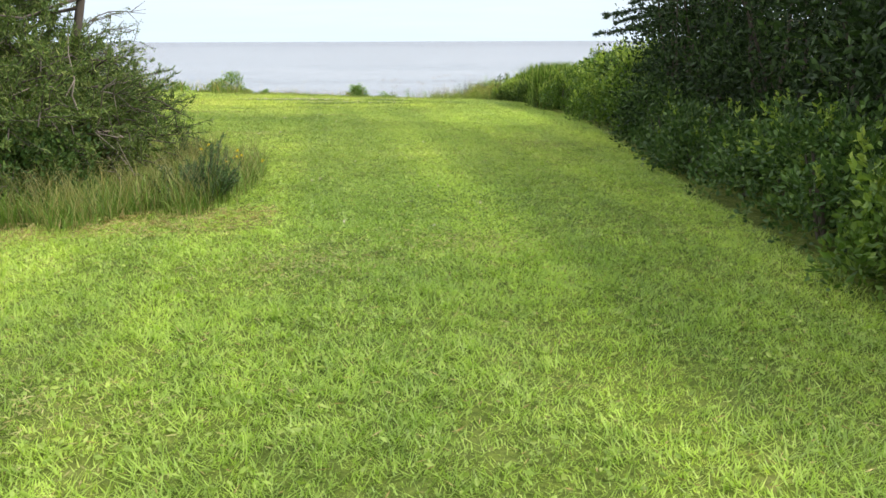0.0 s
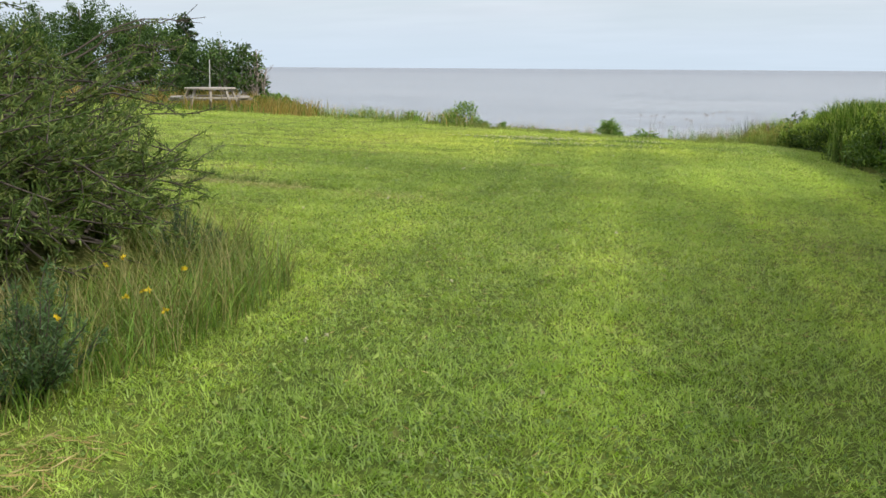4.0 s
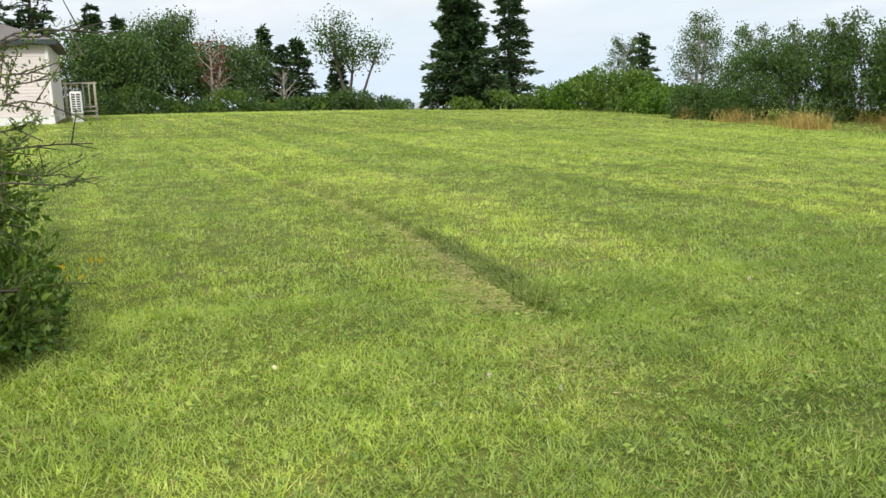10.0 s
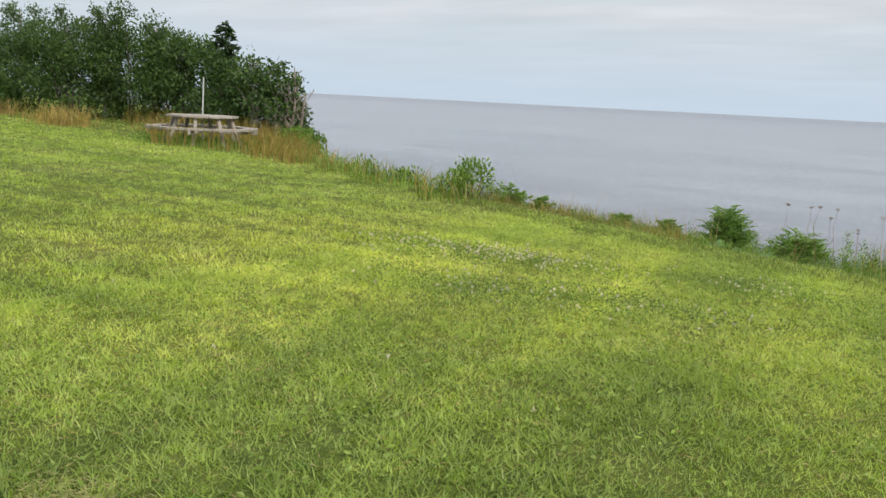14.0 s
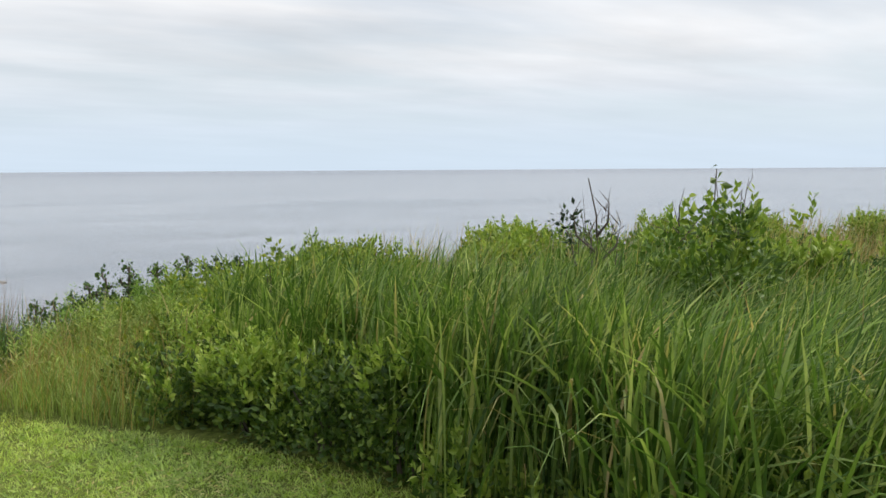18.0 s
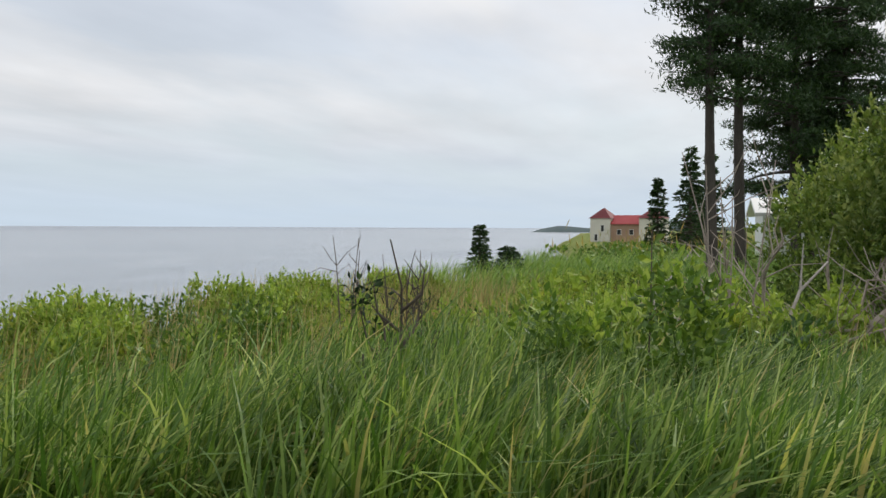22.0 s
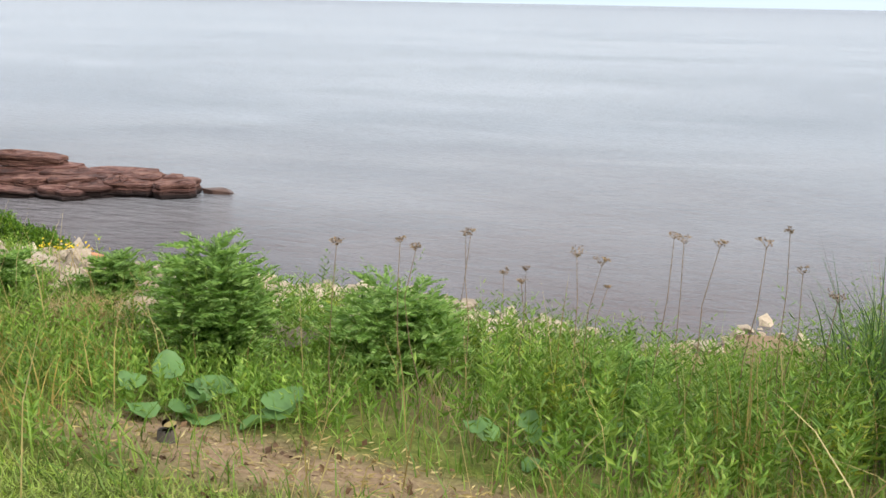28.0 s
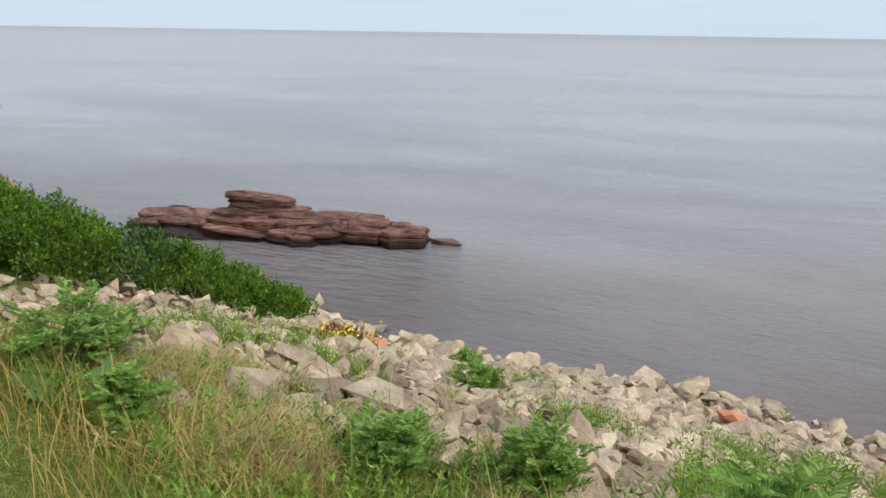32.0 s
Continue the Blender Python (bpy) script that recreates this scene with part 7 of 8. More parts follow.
FB = "feathery tansy bushes"
ferny("tansy_bush", "lush feathery green tansy bush at the bank top", -2.7, 27.1, 0.33, 0.74, 66, group=FB)
ferny("tansy_bush", "lush feathery green tansy bush at the bank top", -1.85, 27.55, 0.44, 0.6, 70, group=FB)
ferny("tansy_bush", "feathery green plant at the bank top", -0.6, 27.6, 0.32, 0.5, 20, group=FB)
ferny("tansy_bush", "feathery green plant among the boulders", -4.4, 27.5, 0.2, 0.4, 18, group=FB)
ferny("tansy_bush", "feathery green plant among the boulders", -3.75, 27.75, 0.24, 0.42, 22, group=FB)
ferny("tansy_bush", "feathery green plant at the edge of the boulders", -5.6, 27.1, 0.2, 0.36, 16, group=FB)
ferny("tansy_bush", "small feathery plant on the boulders", -5.3, 30.8, 0.28, 0.32, 16, group=FB)
ferny("tansy_bush", "small feathery plant on the boulders", -6.6, 33.7, 0.24, 0.3, 14, group=FB)
ferny("tansy_bush", "leafy plant on the bluff edge", -6.5, 27.6, 0.42, 0.45, 30, group=FB)
for bx, by in ((-4.2, 30.3), (-6.2, 29.6), (-7.2, 30.4), (-3.2, 30.9), (-5.4, 32.2), (-7.6, 29.2), (-2.3, 31.6), (-6.9, 29.2)):
    x, y = rng.normal(bx, 0.22, 170), rng.normal(by, 0.18, 170)
    stuff("weed_patch", leafy_stems(on_ground(x, y), 0.16 + 0.18 * rng.random(170), 9, 0.05, 0.25), "weed", "small green weeds growing between the boulders", "weeds")
x, y = rng.normal(-7.3, 0.3, 120), rng.normal(31.6, 0.16, 120)
stuff("yellow_flowers", leaves(on_ground(x, y) + np.array([0, 0, 0.28]) + fuzz(120, 0.05), fuzz(120) + np.array([0, 0, 0.6]), 0.035, 0.03), "yellow_flower", "yellow ragwort flowers among the boulders", "flowers")
x, y = rng.normal(-7.3, 0.32, 200), rng.normal(31.6, 0.18, 200)
stuff("weed_patch", leafy_stems(on_ground(x, y), 0.2 + 0.12 * rng.random(200), 9, 0.05, 0.25), "weed", "green ragwort leaves among the boulders", "weeds")

# margin of weeds along the bank top
def margin(lo, hi):
    return lambda x, y: (shore(x, y)[0] > lo + 0.25 * np.sin(x * 3.1)) & (shore(x, y)[0] < hi + 0.3 * np.sin(x * 2.3 + 1))


def bare_spot(x, y):
    return np.exp(-(((x + 2.0) / 0.8) ** 2 + ((y - 25.95) / 0.34) ** 2)) + np.exp(-(((x + 1.2) / 0.45) ** 2 + ((y - 26.0) / 0.25) ** 2))


x, y = scatter(3600, -7.0, 3.4, 24, 29.5, margin(1.9, 4.3))
k = (rng.random(len(x)) > 0.75 * bare_spot(x, y) + np.where(x < -3.3, 0.93, 0)) & (np.hypot(x + 2.75, y - 27.0) > 0.6) & (np.hypot(x + 1.85, y - 27.45) > 0.6)
x, y = x[k], y[k]
n = len(x)
stuff("goldenrod", leafy_stems(on_ground(x, y), 0.26 + 0.26 * rng.random(n), 16, 0.085, 0.2), "weed", "leafy green goldenrod stalks along the bank top", "weeds")
x, y = scatter(2600, 0.2, 4.2, 24.6, 27.8, lambda x, y: x > right_edge(np.minimum(y, 24.4)) + 0.3)
n = len(x)
stuff("goldenrod", leafy_stems(on_ground(x, y), np.minimum(0.3 + 0.25 * rng.random(n), crest(x, y)), 16, 0.06, 0.22), "weed_light", "yellow-green goldenrod tops on the bank", "weeds")
x, y = scatter(34000, -9.5, 3.6, 23.8, 29.8, margin(0.7, 4.0))
k = rng.random(len(x)) > 0.9 * bare_spot(x, y) + np.where(x < -3.3, np.clip(shore(x, y)[0] - 1.0, 0, 0.97), 0)
x, y = x[k], y[k]
n = len(x)
stuff("bank_grass", blades(on_ground(x, y), 0.08 + 0.2 * rng.random(n), np.full(n, 0.007), rng.random(n) * 6.28, 0.3 + 0.6 * rng.random(n), 3), "weed", "rough green grass along the bank top", "grass")
x, y = scatter(9000, -10.5, -2.8, 24.6, 29.0, margin(0.4, 1.6))
n = len(x)
stuff("red_grass", blades(on_ground(x, y), 0.18 + 0.22 * rng.random(n), np.full(n, 0.006), rng.random(n) * 6.28, 0.25 + 0.5 * rng.random(n), 3), "gold_grass", "reddish-gold seeding grass along the bank top", "grass")
x, y = scatter(700, -9, 3.2, 24.2, 29.4, margin(0.5, 2.8))
n = len(x)
stuff("dead_stems", blades(on_ground(x, y), 0.35 + 0.4 * rng.random(n), np.full(n, 0.006), rng.random(n) * 6.28, 0.1 + 0.5 * rng.random(n), 2), "straw", "broken straw-coloured dead stems on the bank", "grass")
for cx, cy, s in ((-5.3, 27.3, 0.55), (-4.85, 27.2, 0.4), (-5.9, 27.75, 0.5), (-5.95, 28.15, 0.35), (0.6, 25.6, 0.1), (-3.7, 27.3, 0.25)):
    k = int(4200 * s + 160)
    x, y = rng.normal(cx, s * 0.5, k), rng.normal(cy, s * 0.35, k)
    stuff("dry_tussock", blades(on_ground(x, y), 0.1 + 0.22 * rng.random(k), np.full(k, 0.006), rng.random(k) * 6.28, 0.5 + 0.9 * rng.random(k), 3, 0.4), "straw", "matted tussock of dry straw-coloured grass", "grass")
x, y = rng.normal(0.75, 0.5, 70), rng.normal(25.7, 0.35, 70)
stuff("dead_stems", blades(on_ground(x, y), 0.45 + 0.4 * rng.random(70), np.full(70, 0.009), rng.random(70) * 6.28, 0.1 + 0.7 * rng.random(70), 4, 0.5), "straw", "bent straw-coloured dead stems in the weeds", "grass")
x, y = scatter(7000, 1.5, 4.2, 24.6, 27.4, lambda x, y: (x > right_edge(np.minimum(y, 24.4)) + 0.2))
n = len(x)
stuff("bank_grass", blades(on_ground(x, y), np.minimum(0.25 + 0.3 * rng.random(n), crest(x, y)), np.full(n, 0.007), rng.normal(-1.0, 1.3, n), 0.2 + 0.5 * rng.random(n), 4, 0.4), "weed_light", "tall yellow-green grass on the rise by the reeds", "grass")
for cx, cy, m in ((0.02, 26.75, 26), (0.35, 26.95, 14), (-0.75, 27.2, 12), (1.0, 26.1, 14)):
    x, y = rng.normal(cx, 0.09, m), rng.normal(cy, 0.07, m)
    stuff("dead_stems", blades(on_ground(x, y), 0.5 + 0.4 * rng.random(m), np.full(m, 0.008), rng.random(m) * 6.28, 0.05 + 0.25 * rng.random(m), 3, 0.15), "straw", "clump of upright straw-coloured dead stems on the bank", "grass")
# standing grass where the lawn ends beside the rise
x, y = scatter(9000, -0.4, 2.0, 23.7, 26.2, lambda x, y: (shore(x, y)[0] > 0.15) & (x < 1.6) | (x > right_edge(np.minimum(y, 24.4)) + 0.05) & (y > 23.6))
n = len(x)
stuff("bank_grass", blades(on_ground(x, y), 0.12 + 0.24 * rng.random(n), np.full(n, 0.006), rng.normal(-1.0, 1.4, n), 0.2 + 0.5 * rng.random(n), 3), "weed_light", "standing green grass where the lawn ends", "grass")
k = rng.random(n) < 0.16
stuff("seeding_grass", blades(on_ground(x[k], y[k]), 0.3 + 0.3 * rng.random(k.sum()), np.full(k.sum(), 0.004), rng.normal(-1.0, 1.2, k.sum()), 0.2 + 0.3 * rng.random(k.sum()), 3), "gold_grass", "reddish seeding grass where the lawn ends", "grass")
# slope grass and shrubs on the rise towards the reeds
x, y = scatter(16000, 0.9, 6.5, 24.2, 29.3, lambda x, y: (shore(x, y)[0] < 1.6) & (shore(x, y)[0] > -3.2) & (x > right_edge(np.minimum(y, 24.4))))
n = len(x)
stuff("bank_grass", blades(on_ground(x, y), np.minimum(0.22 + 0.32 * rng.random(n), crest(x, y)), np.full(n, 0.006), rng.normal(-1.0, 1.4, n), 0.15 + 0.5 * rng.random(n), 3), "weed_light", "tall light green grass on the rise by the reeds", "grass")
r8 = np.random.default_rng(9)
for i in range(26):
    bx = 1.7 + 3.4 * r8.random()
    by = np.interp(bx, EDGE_X, EDGE_Y) + 0.5 - 2.2 * r8.random()
    shrub("shrub", "low yellow-green shrub on the rise" if i % 2 else "low leafy green shrub on the rise", bx, by, 0.42, 0.42, min((0.55 + 0.25 * r8.random()) * np.interp(bx, [1.7, 3.2], [0.62, 1]), 0.85 * float(crest(bx, by))), "lime" if i % 3 else "mid_leaf", 1800, 0.05, 0.15, 24, 4, group="shrubs on the rise", tips=30)
for i in range(13):
    f = i / 12
    bx = 1.1 + 2.1 * f
    by = 27.5 + 0.35 * f + 0.5 * r8.random()
    broadleaf("poplar_sprout", "upright dark-leaved poplar sprout on the bank edge", bx, by, 0.64 + 0.4 * r8.random(), 0.11, "poplar", 430, 0.042, 12, start=0.1, puff=0.5, group="poplar sprouts")
for bx, by, h in ((0.72, 27.3, 1.05), (0.92, 27.45, 0.75)):
    x, y = rng.normal(bx, 0.1, 260), rng.normal(by, 0.09, 260)
    t = thing("grass_tuft", "tall blue-green grass tuft with purple seed heads", "grass", (bx, by, land1(bx, by)))
    V, F = blades(np.stack([x - bx, y - by, np.zeros(260)], -1), h * (0.55 + 0.5 * rng.random(260)), np.full(260, 0.009), rng.random(260) * 6.28, 0.15 + 0.45 * rng.random(260), 4)
    tagged(part_mesh("leaf_tuft", mesh_from("leaf_tuft", V, F, M["blue_grass"]), t), kind="stuff")
    x2, y2 = rng.normal(0, 0.07, 26), rng.normal(0, 0.07, 26)
    V, F = blades(np.stack([x2, y2, np.zeros(26)], -1), h * (1.05 + 0.3 * rng.random(26)), np.full(26, 0.007), rng.random(26) * 6.28, 0.1 + 0.2 * rng.random(26), 2)
    tagged(part_mesh("seed_spray", mesh_from("seed_spray", V, F, M["seedhead"]), t), kind="stuff")


def dead_umbel(x, y, h, lean):
    t = thing("dead_umbel", "dry brown stalk with a flat seed head", "dead plant", (x, y, land1(x, y)), 0, "dry umbel stalks on the bank")
    s = np.linspace(0, 1, 5)[:, None]
    p = np.array([lean[0], lean[1], h]) * s + fuzz(5, 0.014)
    k_ = 0.45 + 0.4 * rng.random()
    part_mesh("stalk", mesh_from("stalk", *tubes([(p, np.linspace(0.003, 0.0016, 5))], 5), M["dry_stalk"], True), t)
    # a few small heads on spreading rays
    rays, C = [], []
    m = int(rng.integers(4, 8))
    for i in range(m):
        a = i * 6.28 / m + rng.random()
        e = p[-1] + np.array([math.cos(a) * 0.034, math.sin(a) * 0.034, 0.03 + 0.018 * rng.random()]) * k_ * (0.5 + 0.7 * rng.random())
        rays.append((np.stack([p[-1], e]), [0.0014, 0.001]))
        C.append(e + fuzz(9, 0.0065) * np.array([1, 1, 0.5]))
    part_mesh("umbel", mesh_from("umbel", *tubes(rays, 3), M["dry_stalk"], True), t)
    c = np.concatenate(C)
    tagged(part_mesh("seed_head", mesh_from("seed_head", *leaves(c, fuzz(len(c)) + np.array([0, 0, 0.5]), 0.012, 0.008), M["dry_stalk"]), t), kind="stuff")


r9 = np.random.default_rng(12)
for bx, by, h in ((-0.1, 27.07, 1.32), (-0.02, 26.9, 1.24), (0.21, 27.21, 1.28), (0.02, 26.73, 1.1), (-0.41, 27.23, 1.24), (-0.22, 27.32, 1.27), (-0.27, 26.99, 1.21), (-1.91, 26.74, 0.96), (-1.64, 27.01, 1.02), (-1.49, 26.8, 1.0), (-1.35, 27.35, 1.07), (-0.61, 27.38, 1.2), (0.81, 26.95, 1.12), (-0.5, 26.9, 0.97), (0.13, 26.89, 1.21), (0.21, 27.13, 1.07), (-0.85, 27.44, 0.98), (0.28, 26.88, 0.99), (-1.82, 26.42, 0.89)):
    if r9.random() < 0.3:
        continue
    dead_umbel(bx, by, h * 0.9, (r9.normal(0, 0.05), r9.normal(0, 0.04)))
for i in range(7):
    bx = -2.6 + 1.9 * r9.random()
    by = np.interp(bx, EDGE_X, EDGE_Y) + 2.9 + 0.9 * r9.random()
    dead_umbel(bx, by, 0.6 + 0.4 * r9.random(), (r9.normal(0, 0.1), r9.normal(0, 0.08)))


def burdock(x, y, n):
    t = thing("burdock", "low burdock with broad grey-green leaves", "plant", (x, y, land1(x, y)))
    for i in range(n):
        a = i * 2.4 + rng.random()
        ln, r = 0.10 + 0.13 * rng.random(), 0.05 + 0.028 * rng.random()
        o = np.array([math.cos(a) * ln, math.sin(a) * ln, 0.06 + 0.1 * rng.random()])
        bm = bmesh.new()
        ring = []
        for j in range(10):
            b = j * 2 * math.pi / 10
            rr = r * (1 - 0.18 * math.cos(b)) * (1 + 0.05 * math.sin(5 * b))
            ring.append(bm.verts.new((rr * math.cos(b) * 1.2, rr * math.sin(b), 0.02 * math.cos(2 * b))))
        mid = bm.verts.new((0, 0, -0.012))
        for j in range(10):
            bm.faces.new((ring[j], ring[(j + 1) % 10], mid))
        bmesh.ops.transform(bm, matrix=pose(*o, rng.normal(0, 18), -15 + rng.normal(0, 15), math.degrees(a)), verts=bm.verts)
        lf = part("leaf", bm, M["big_leaf"], t, smooth=True)
        part_mesh("leaf_stalk", mesh_from("leaf_stalk", *tubes([(np.array([(0, 0, 0), o * 0.6, o]), [0.005, 0.004, 0.003])], 4), M["weed"], True), t)


for bx, by, n in ((-2.5, 26.3, 9), (-2.15, 26.35, 6), (-1.0, 26.7, 6), (-0.5, 26.9, 5), (-5.4, 27.6, 6), (-6.2, 27.3, 6)):
    burdock(bx, by, n)
st = thing("tree_stump", "small cut stump with a pale sawn top", "stump", (-2.33, 25.96, land1(-2.33, 25.96)))
part_mesh("stump", mesh_from("stump", *tubes([(np.array([(0, 0, -0.05), (0.0, 0, 0.05), (0.015, 0, 0.08)]), [0.045, 0.036, 0.032])], 9), M["bark"], True), st)
bm = bmesh.new()
bmesh.ops.create_circle(bm, cap_ends=True, segments=9, radius=0.031)
bmesh.ops.translate(bm, vec=(0.015, 0, 0.082), verts=bm.verts)
part("sawn_top", bm, M["straw"], st, "pale sawn wood")

# plants standing up along the lawn edge toward the table
for bx, by, h, r in ((-6.4, 26.3, 0.6, 0.35), (-6.9, 26.7, 0.4, 0.3), (-8.3, 27.3, 0.35, 0.3), (-10.3, 28.5, 0.45, 0.4), (-11.6, 29.5, 0.4, 0.45), (-12.6, 30.1, 0.5, 0.5), (-13.6, 30.9, 0.5, 0.5), (-14.6, 31.7, 0.55, 0.5), (-15.6, 32.5, 0.6, 0.6), (-9.3, 27.9, 0.4, 0.35)):
    shrub("weed_plant", "leafy weed standing on the bluff edge", bx, by, r, r, h, "weed", 700, 0.07, 0.14, 16, 4, 0.4, category="plant", group="weeds on the bluff edge")
x, y = scatter(15000, -17.5, -6, 24.5, 35.5, margin(-0.75, 0.7))
n = len(x)
stuff("bluff_grass", blades(on_ground(x, y), 0.15 + 0.3 * rng.random(n), np.full(n, 0.012), rng.random(n) * 6.28, 0.3 + 0.5 * rng.random(n), 3), "weed", "rough grass along the bluff edge", "grass")
k = rng.random(n) < 0.45
stuff("golden_grass", blades(on_ground(x[k], y[k]), 0.25 + 0.3 * rng.random(k.sum()), np.full(k.sum(), 0.011), rng.random(k.sum()) * 6.28, 0.3 + 0.5 * rng.random(k.sum()), 3), "gold_grass", "golden seeding grass along the bluff edge", "grass")

x, y = scatter(3000, -6.2, -1.7, 25.0, 28.2, lambda x, y: margin(0.9, 2.8)(x, y) & (bare_spot(x, y) < 0.3))
n = len(x)
stuff("bank_weeds", leafy_stems(on_ground(x, y), 0.12 + 0.2 * rng.random(n), 12, 0.06, 0.24), "weed", "small leafy weeds in the rough grass of the bank top", "weeds")
x, y = scatter(1300, -1.6, 2.4, 26.5, 30.2, margin(3.6, 6.2))
n = len(x)
stuff("goldenrod", leafy_stems(on_ground(x, y), 0.4 + 0.3 * rng.random(n), 14, 0.08, 0.2), "weed", "taller leafy weeds down the bank", "weeds")
# straw and bits of bark trodden into the bare earth
x, y = rng.normal(-1.9, 0.75, 1500), rng.normal(25.97, 0.24, 1500)
stuff("earth_litter", leaves(on_ground(x, y, -0.006), fuzz(1500) * np.array([1, 1, 0.12]), 0.02 + 0.05 * rng.random(1500), 0.005 + 0.006 * rng.random(1500)), "straw", "dry straw and bark bits on bare trodden earth", "litter")
x, y = rng.normal(-1.9, 0.8, 320), rng.normal(25.97, 0.28, 320)
stuff("earth_clods", leaves(on_ground(x, y, -0.004), fuzz(320), 0.02 + 0.03 * rng.random(320), 0.03), "seedhead", "small dark clods and dead leaves on bare earth", "litter")
# single goldenrod plants standing nearest to the walk
def goldenrod_plant(x, y, h, stems, mat):
    t = thing("goldenrod_plant", "leafy upright goldenrod plant on the bank top", "plant", (x, y, land1(x, y)), 0, "goldenrod plants on the bank")
    for i in range(stems):
        b = np.array([[rng.normal(0, 0.035), rng.normal(0, 0.035), -0.01]])
        part_mesh("stem", mesh_from("stem", *leafy_stems(b, np.array([h * (0.75 + 0.35 * rng.random())]), 30, 0.085, 0.17, 0.16, 0.45), M[mat]), t)
    return t


r10 = np.random.default_rng(31)
protos = [goldenrod_plant(-0.35, 26.6, 0.62, 6, "weed"), goldenrod_plant(0.35, 26.5, 0.68, 6, "weed"), goldenrod_plant(-0.85, 26.9, 0.55, 5, "lime"), goldenrod_plant(0.05, 26.9, 0.72, 6, "weed")]
bright = [goldenrod_plant(0.95, 25.5, 0.46, 6, "weed_light"), goldenrod_plant(1.45, 25.8, 0.52, 6, "weed_light")]
for i in range(84):
    bx = -2.9 + 5.4 * r10.random()
    by = np.interp(min(bx, 0.3), EDGE_X, EDGE_Y) + (1.9 if bx > -0.3 else 2.5) + 1.9 * r10.random()
    if bare_spot(bx, by) > 0.4 or min(math.hypot(bx + 2.75, by - 27.0), math.hypot(bx + 1.85, by - 27.45)) < 0.65:
        continue
    copy_thing(protos[int(r10.integers(4))], pose(bx, by, land1(bx, by), 0, 0, r10.uniform(0, 360)))

for i in range(46):
    bx, by = 0.3 + 2.3 * r10.random(), 25.0 + 1.9 * r10.random()
    if bx < right_edge(min(by, 24.4)) + 0.1 or shore(bx, by)[0] < 0.2 and bx < 1.3:
        continue
    copy_thing(bright[int(r10.integers(2))], pose(bx, by, land1(bx, by), 0, 0, r10.uniform(0, 360)))

# ---- the lawn's blades ----
def tone(x, y):
    return 0.5 + 0.5 * np.sin(x * 1.9 + 1.7 * np.sin(y * 1.3)) * np.sin(y * 2.1 + 1.3 * np.sin(x * 1.1))


def turf(cx, cy, per, spread):
    """Blades in small tufts that share height and lean."""
    m = len(cx)
    x, y = np.repeat(cx, per) + rng.normal(0, spread, m * per), np.repeat(cy, per) + rng.normal(0, spread, m * per)
    tuft = np.repeat((0.02 + 0.046 * rng.random(m) ** 2.2) * (0.75 + 0.5 * tone(cx * 1.9, cy * 1.9)), per) * (0.65 + 0.6 * rng.random(m * per))
    way = np.repeat(rng.random(m) * 6.28, per) + rng.normal(0, 0.9, m * per)
    return x, y, tuft, way


x, y, tuft, way = turf(*scatter(150000, -4.6, 2.7, 1.2, 25.6, on_lawn), 7, 0.03)
n = len(x)
stuff("lawn_grass", blades(on_ground(x, y, 0.004), tuft * 1.08, 0.005 + 0.0045 * rng.random(n), way, 0.35 + 1.25 * rng.random(n), 1), "lawn_blade", "short mown lawn grass blades", "lawn grass")
cx, cy = -4.4 - 19.0 * rng.random(62000) ** 1.6, rng.uniform(3.0, 29.5, 62000)
k = (shore(cx, cy)[0] < 0.6) & (np.hypot((cx + 3.9) / 2.2, (cy - 7.9) / 2.4) > 1)
x, y, tuft, way = turf(cx[k], cy[k], 7, 0.045)
n = len(x)
stuff("lawn_grass", blades(on_ground(x, y, 0.004), tuft * 1.15, 0.008 + 0.006 * rng.random(n), way, 0.3 + 0.9 * rng.random(n), 1), "lawn_blade", "short mown lawn grass blades further off", "lawn grass")
x, y = scatter(95000, -4.6, 2.6, 1.2, 25.2, lambda x, y: on_lawn(x, y) & (rng.random(len(x)) < 0.08 + 0.92 * tone(x * 1.4 + 3, y * 1.2) * tone(x * 4.1, y * 3.7 + 1)))
n = len(x)
stuff("lawn_herbs", leaves(on_ground(x, y, -0.022) + fuzz(n, 0.008), fuzz(n) * np.array([1, 1, 0.3]) + np.array([0, 0, 0.25]), 0.02 + 0.03 * rng.random(n) ** 2, 0.012 + 0.012 * rng.random(n)), "lawn_herb", "small clover and plantain leaves all through the lawn", "lawn herbs")
x, y = scatter(16000, -6, 2.6, 1.2, 25.2, on_lawn)
n = len(x)
stuff("clippings", leaves(on_ground(x, y, -0.02) + fuzz(n, 0.006), fuzz(n) * np.array([1, 1, 0.25]), 0.035 + 0.03 * rng.random(n), 0.0045), "straw", "dry pale clippings scattered in the lawn", "lawn grass")
cx, cy = rng.uniform(-56, -13, 62000), rng.uniform(-4, 39, 62000)
k = (shore(cx, cy)[0] < -0.3) & (cx > -54.5 + 0.09 * cy) & (np.hypot(cx + 17, cy - 30.8) > 1.3) & ~((cx < -34.8) & (cy < 6.6))
x, y, tuft, way = turf(cx[k], cy[k], 4, 0.09)
n = len(x)
stuff("lawn_grass", blades(on_ground(x, y, 0.004), tuft * 1.3, 0.02 + 0.02 * rng.random(n), way, 0.4 + 0.9 * rng.random(n), 1), "lawn_blade", "mown lawn grass far across the field", "lawn grass")
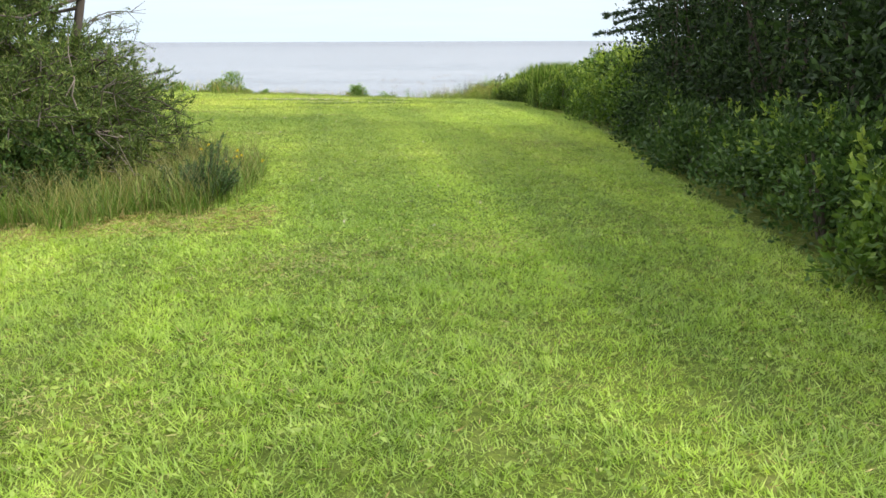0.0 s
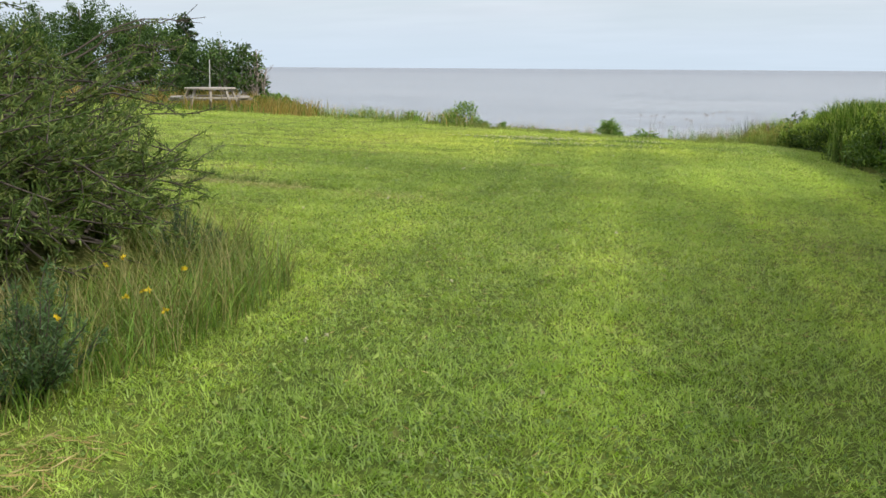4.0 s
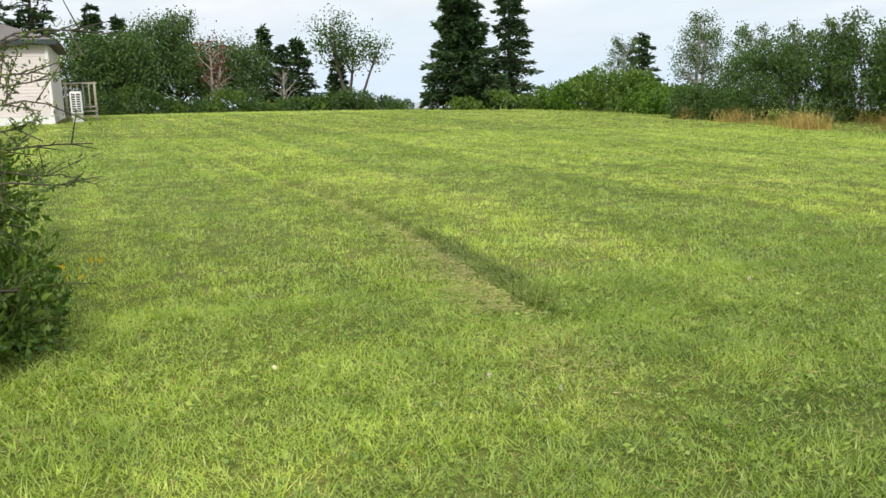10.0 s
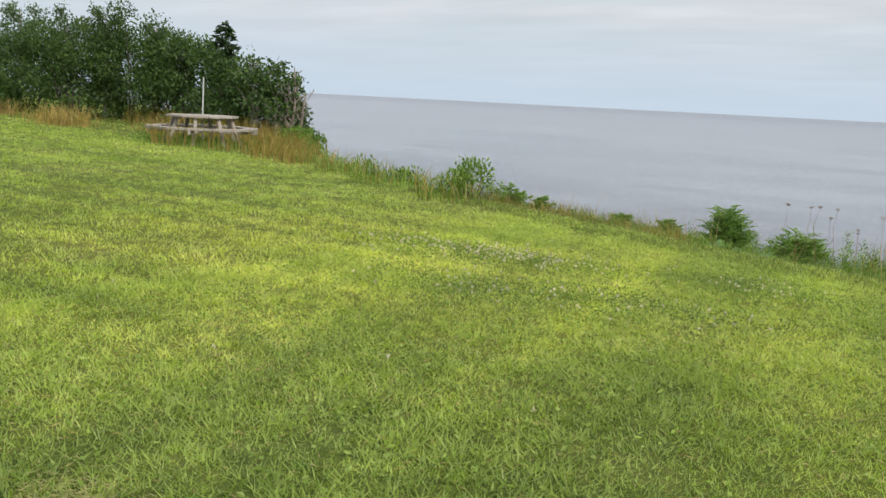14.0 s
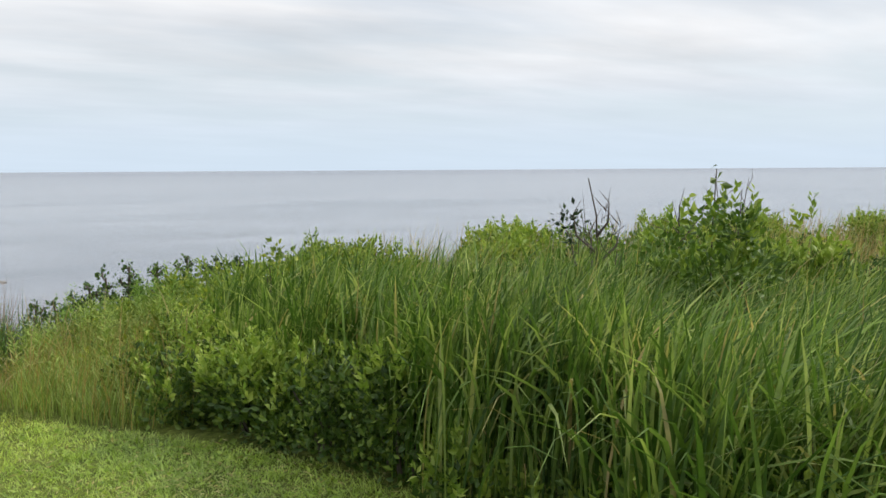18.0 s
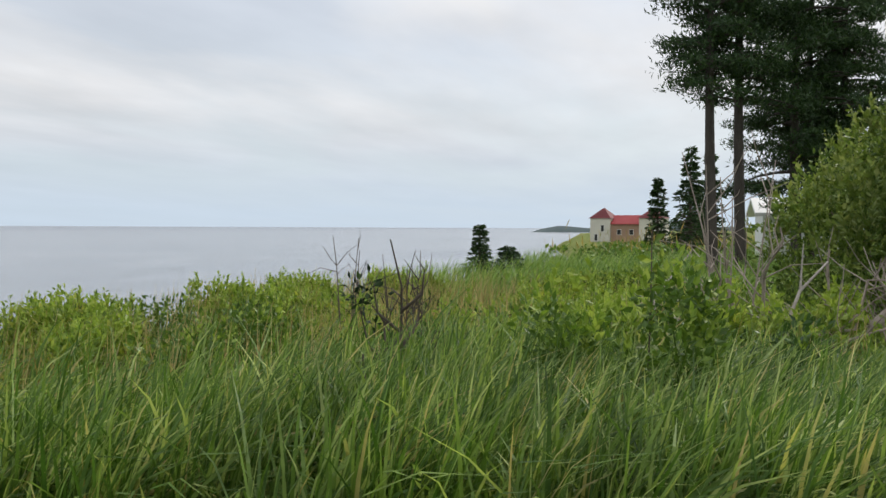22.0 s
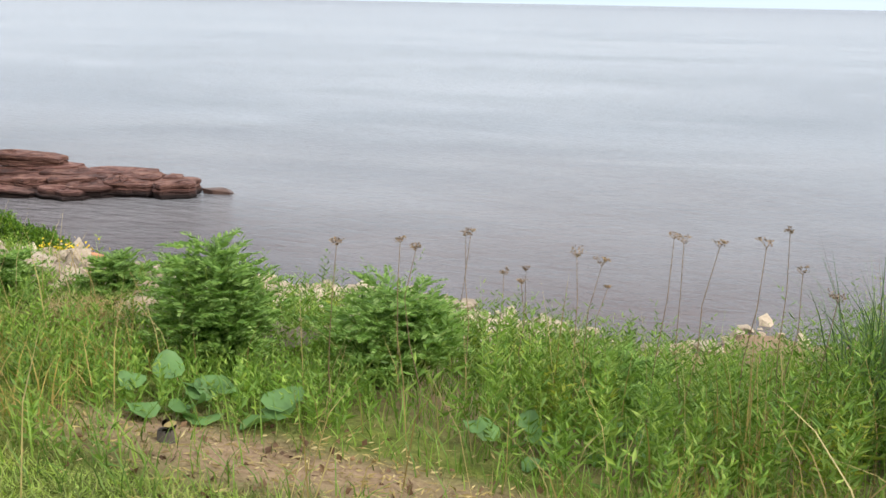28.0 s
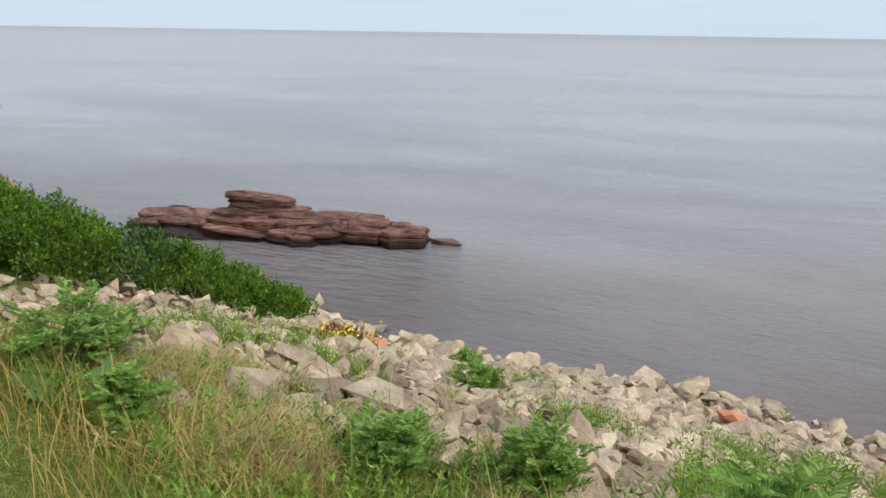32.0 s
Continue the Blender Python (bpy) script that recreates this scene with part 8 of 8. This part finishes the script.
# longer tufts missed by the mower, and the rut
x, y = scatter(2600, -9, 2.4, 2.5, 24.5, on_lawn)
x, y = np.repeat(x[:700], 22) + rng.normal(0, 0.035, 700 * 22), np.repeat(y[:700], 22) + rng.normal(0, 0.035, 700 * 22)
n = len(x)
stuff("grass_tufts", blades(on_ground(x, y, 0.004), 0.05 + 0.045 * rng.random(n), np.full(n, 0.005), rng.random(n) * 6.28, 0.4 + 0.8 * rng.random(n), 2), "lawn_blade", "longer grass tufts in the mown lawn", "lawn grass")
tx = -4.1 - np.minimum(rng.exponential(2.6, 230), 8)
ty = np.interp(tx, RUT_X, RUT_Y) + rng.normal(0.04, 0.055, 230)
per = 34
big = np.repeat(0.6 + 0.8 * rng.random(230), per)
x, y = np.repeat(tx, per) + rng.normal(0, 0.06, 230 * per) * big, np.repeat(ty, per) + rng.normal(0, 0.03, 230 * per) * big
n = len(x)
stuff("rut_grass", blades(on_ground(x, y, 0.004), (0.045 + 0.07 * rng.random(n)) * big, np.full(n, 0.007), rng.random(n) * 6.28, 0.5 + 0.8 * rng.random(n), 2), "rut", "darker long grass tufts in a shallow wheel rut", "lawn grass")
x = -3.8 - np.minimum(rng.exponential(2.8, 2600), 8)
y2 = np.interp(x, RUT_X, RUT_Y) - 0.26 + rng.normal(0, 0.13, 2600) - 0.03 * (x + 4)
stuff("rut_straw", leaves(on_ground(x, y2, -0.035) + fuzz(2600, 0.006), fuzz(2600) * np.array([1, 1, 0.2]), 0.05 + 0.04 * rng.random(2600), 0.006), "clipping", "pale dry clippings beside the wheel rut", "lawn grass")
# rough turf at the bank top
x, y = scatter(46000, -7.5, 1.2, 23.6, 28, lambda x, y: (shore(x, y)[0] > -0.6) & (shore(x, y)[0] < np.where(x > -0.4, 0.3, 1.5)))
k = rng.random(len(x)) > 0.93 * bare_spot(x, y)
x, y = x[k], y[k]
n = len(x)
stuff("turf_edge", blades(on_ground(x, y, 0.004), 0.035 + 0.06 * rng.random(n), np.full(n, 0.006), rng.random(n) * 6.28, 0.4 + 0.8 * rng.random(n), 2), "mid_grass", "longer uneven turf at the bank top", "lawn grass")
# clover, with white flower heads
PATCH = ((-4.05, 21.9, 0.55, 0.3), (-3.3, 22.0, 0.5, 0.25), (-1.35, 22.5, 0.35, 0.25), (-1.95, 20.9, 0.5, 0.3), (-2.9, 20.4, 0.5, 0.3), (-1.0, 8.0, 0.7, 1.0), (0.4, 7.0, 0.6, 0.7), (-1.5, 11.6, 0.8, 0.6), (-2.6, 15.2, 0.8, 0.6), (0.3, 21.4, 0.7, 0.6), (-3.0, 18.5, 0.9, 0.6))
cx, cy, fx, fy = [], [], [], []
for px_, py_, sx, sy in PATCH:
    cx.append(rng.normal(px_, sx, 2400))
    cy.append(rng.normal(py_, sy, 2400))
    m = 90 if px_ < -3 and py_ > 21 else 30 if py_ > 20 and py_ < 22.6 and px_ < 0 else 4
    fx.append(rng.normal(px_, sx, m))
    fy.append(rng.normal(py_, sy, m))
cx, cy, fx, fy = (np.concatenate(q) for q in (cx, cy, fx, fy))
n = len(cx)
stuff("clover", leaves(on_ground(cx, cy, -0.04) + fuzz(n, 0.007), fuzz(n) * np.array([1, 1, 0.25]), 0.015, 0.014), "clover", "green clover leaves in the lawn", "clover")
n = len(fx)
c = np.repeat(on_ground(fx, fy, -0.068), 14, axis=0)
stuff("clover_flowers", leaves(c, fuzz(n * 14), 0.016, 0.01), "white_flower", "small white clover flower heads in the lawn", "flowers")
# dry thatch patches
tx, ty = [], []
for px_, py_, sx, sy in ((-2.06, 16.53, 0.18, 0.08), (-4.5, 17.2, 0.5, 0.3), (1.3, 11.6, 0.3, 0.25), (0.2, 5.6, 0.35, 0.2), (-0.9, 5.0, 0.3, 0.2), (-1.7, 2.9, 0.5, 0.3), (-3.0, 12.6, 0.4, 0.15), (-3.4, 16.2, 0.6, 0.4), (1.2, 22.4, 0.5, 0.3)):
    tx.append(rng.normal(px_, sx, 700))
    ty.append(rng.normal(py_, sy, 700))
tx, ty = np.concatenate(tx), np.concatenate(ty)
stuff("thatch", leaves(on_ground(tx, ty, -0.02), fuzz(len(tx)) * np.array([1, 1, 0.3]), 0.045, 0.005), "clipping", "dry straw-coloured patches in the lawn", "lawn grass")
# small yellow flowers by the thicket
x, y = np.concatenate([rng.normal(-2.0, 0.35, 8), rng.normal(-4.3, 0.25, 12)]), np.concatenate([rng.normal(7.6, 0.3, 8), rng.normal(10.2, 0.15, 12)])
c = np.repeat(on_ground(x, y) + np.array([0, 0, 0.3]) + np.stack([x * 0, x * 0, 0.15 * rng.random(20)], -1), 8, axis=0)
stuff("yellow_flowers", leaves(c, fuzz(160) + np.array([0, 0, 0.4]), 0.02, 0.012), "yellow_flower", "small yellow flowers in the rough grass", "flowers")
stuff("flower_stems", blades(on_ground(x, y), np.full(20, 0.37), np.full(20, 0.005), rng.random(20) * 6.28, np.full(20, 0.05), 2), "weed", "thin green stems of yellow flowers", "flowers")
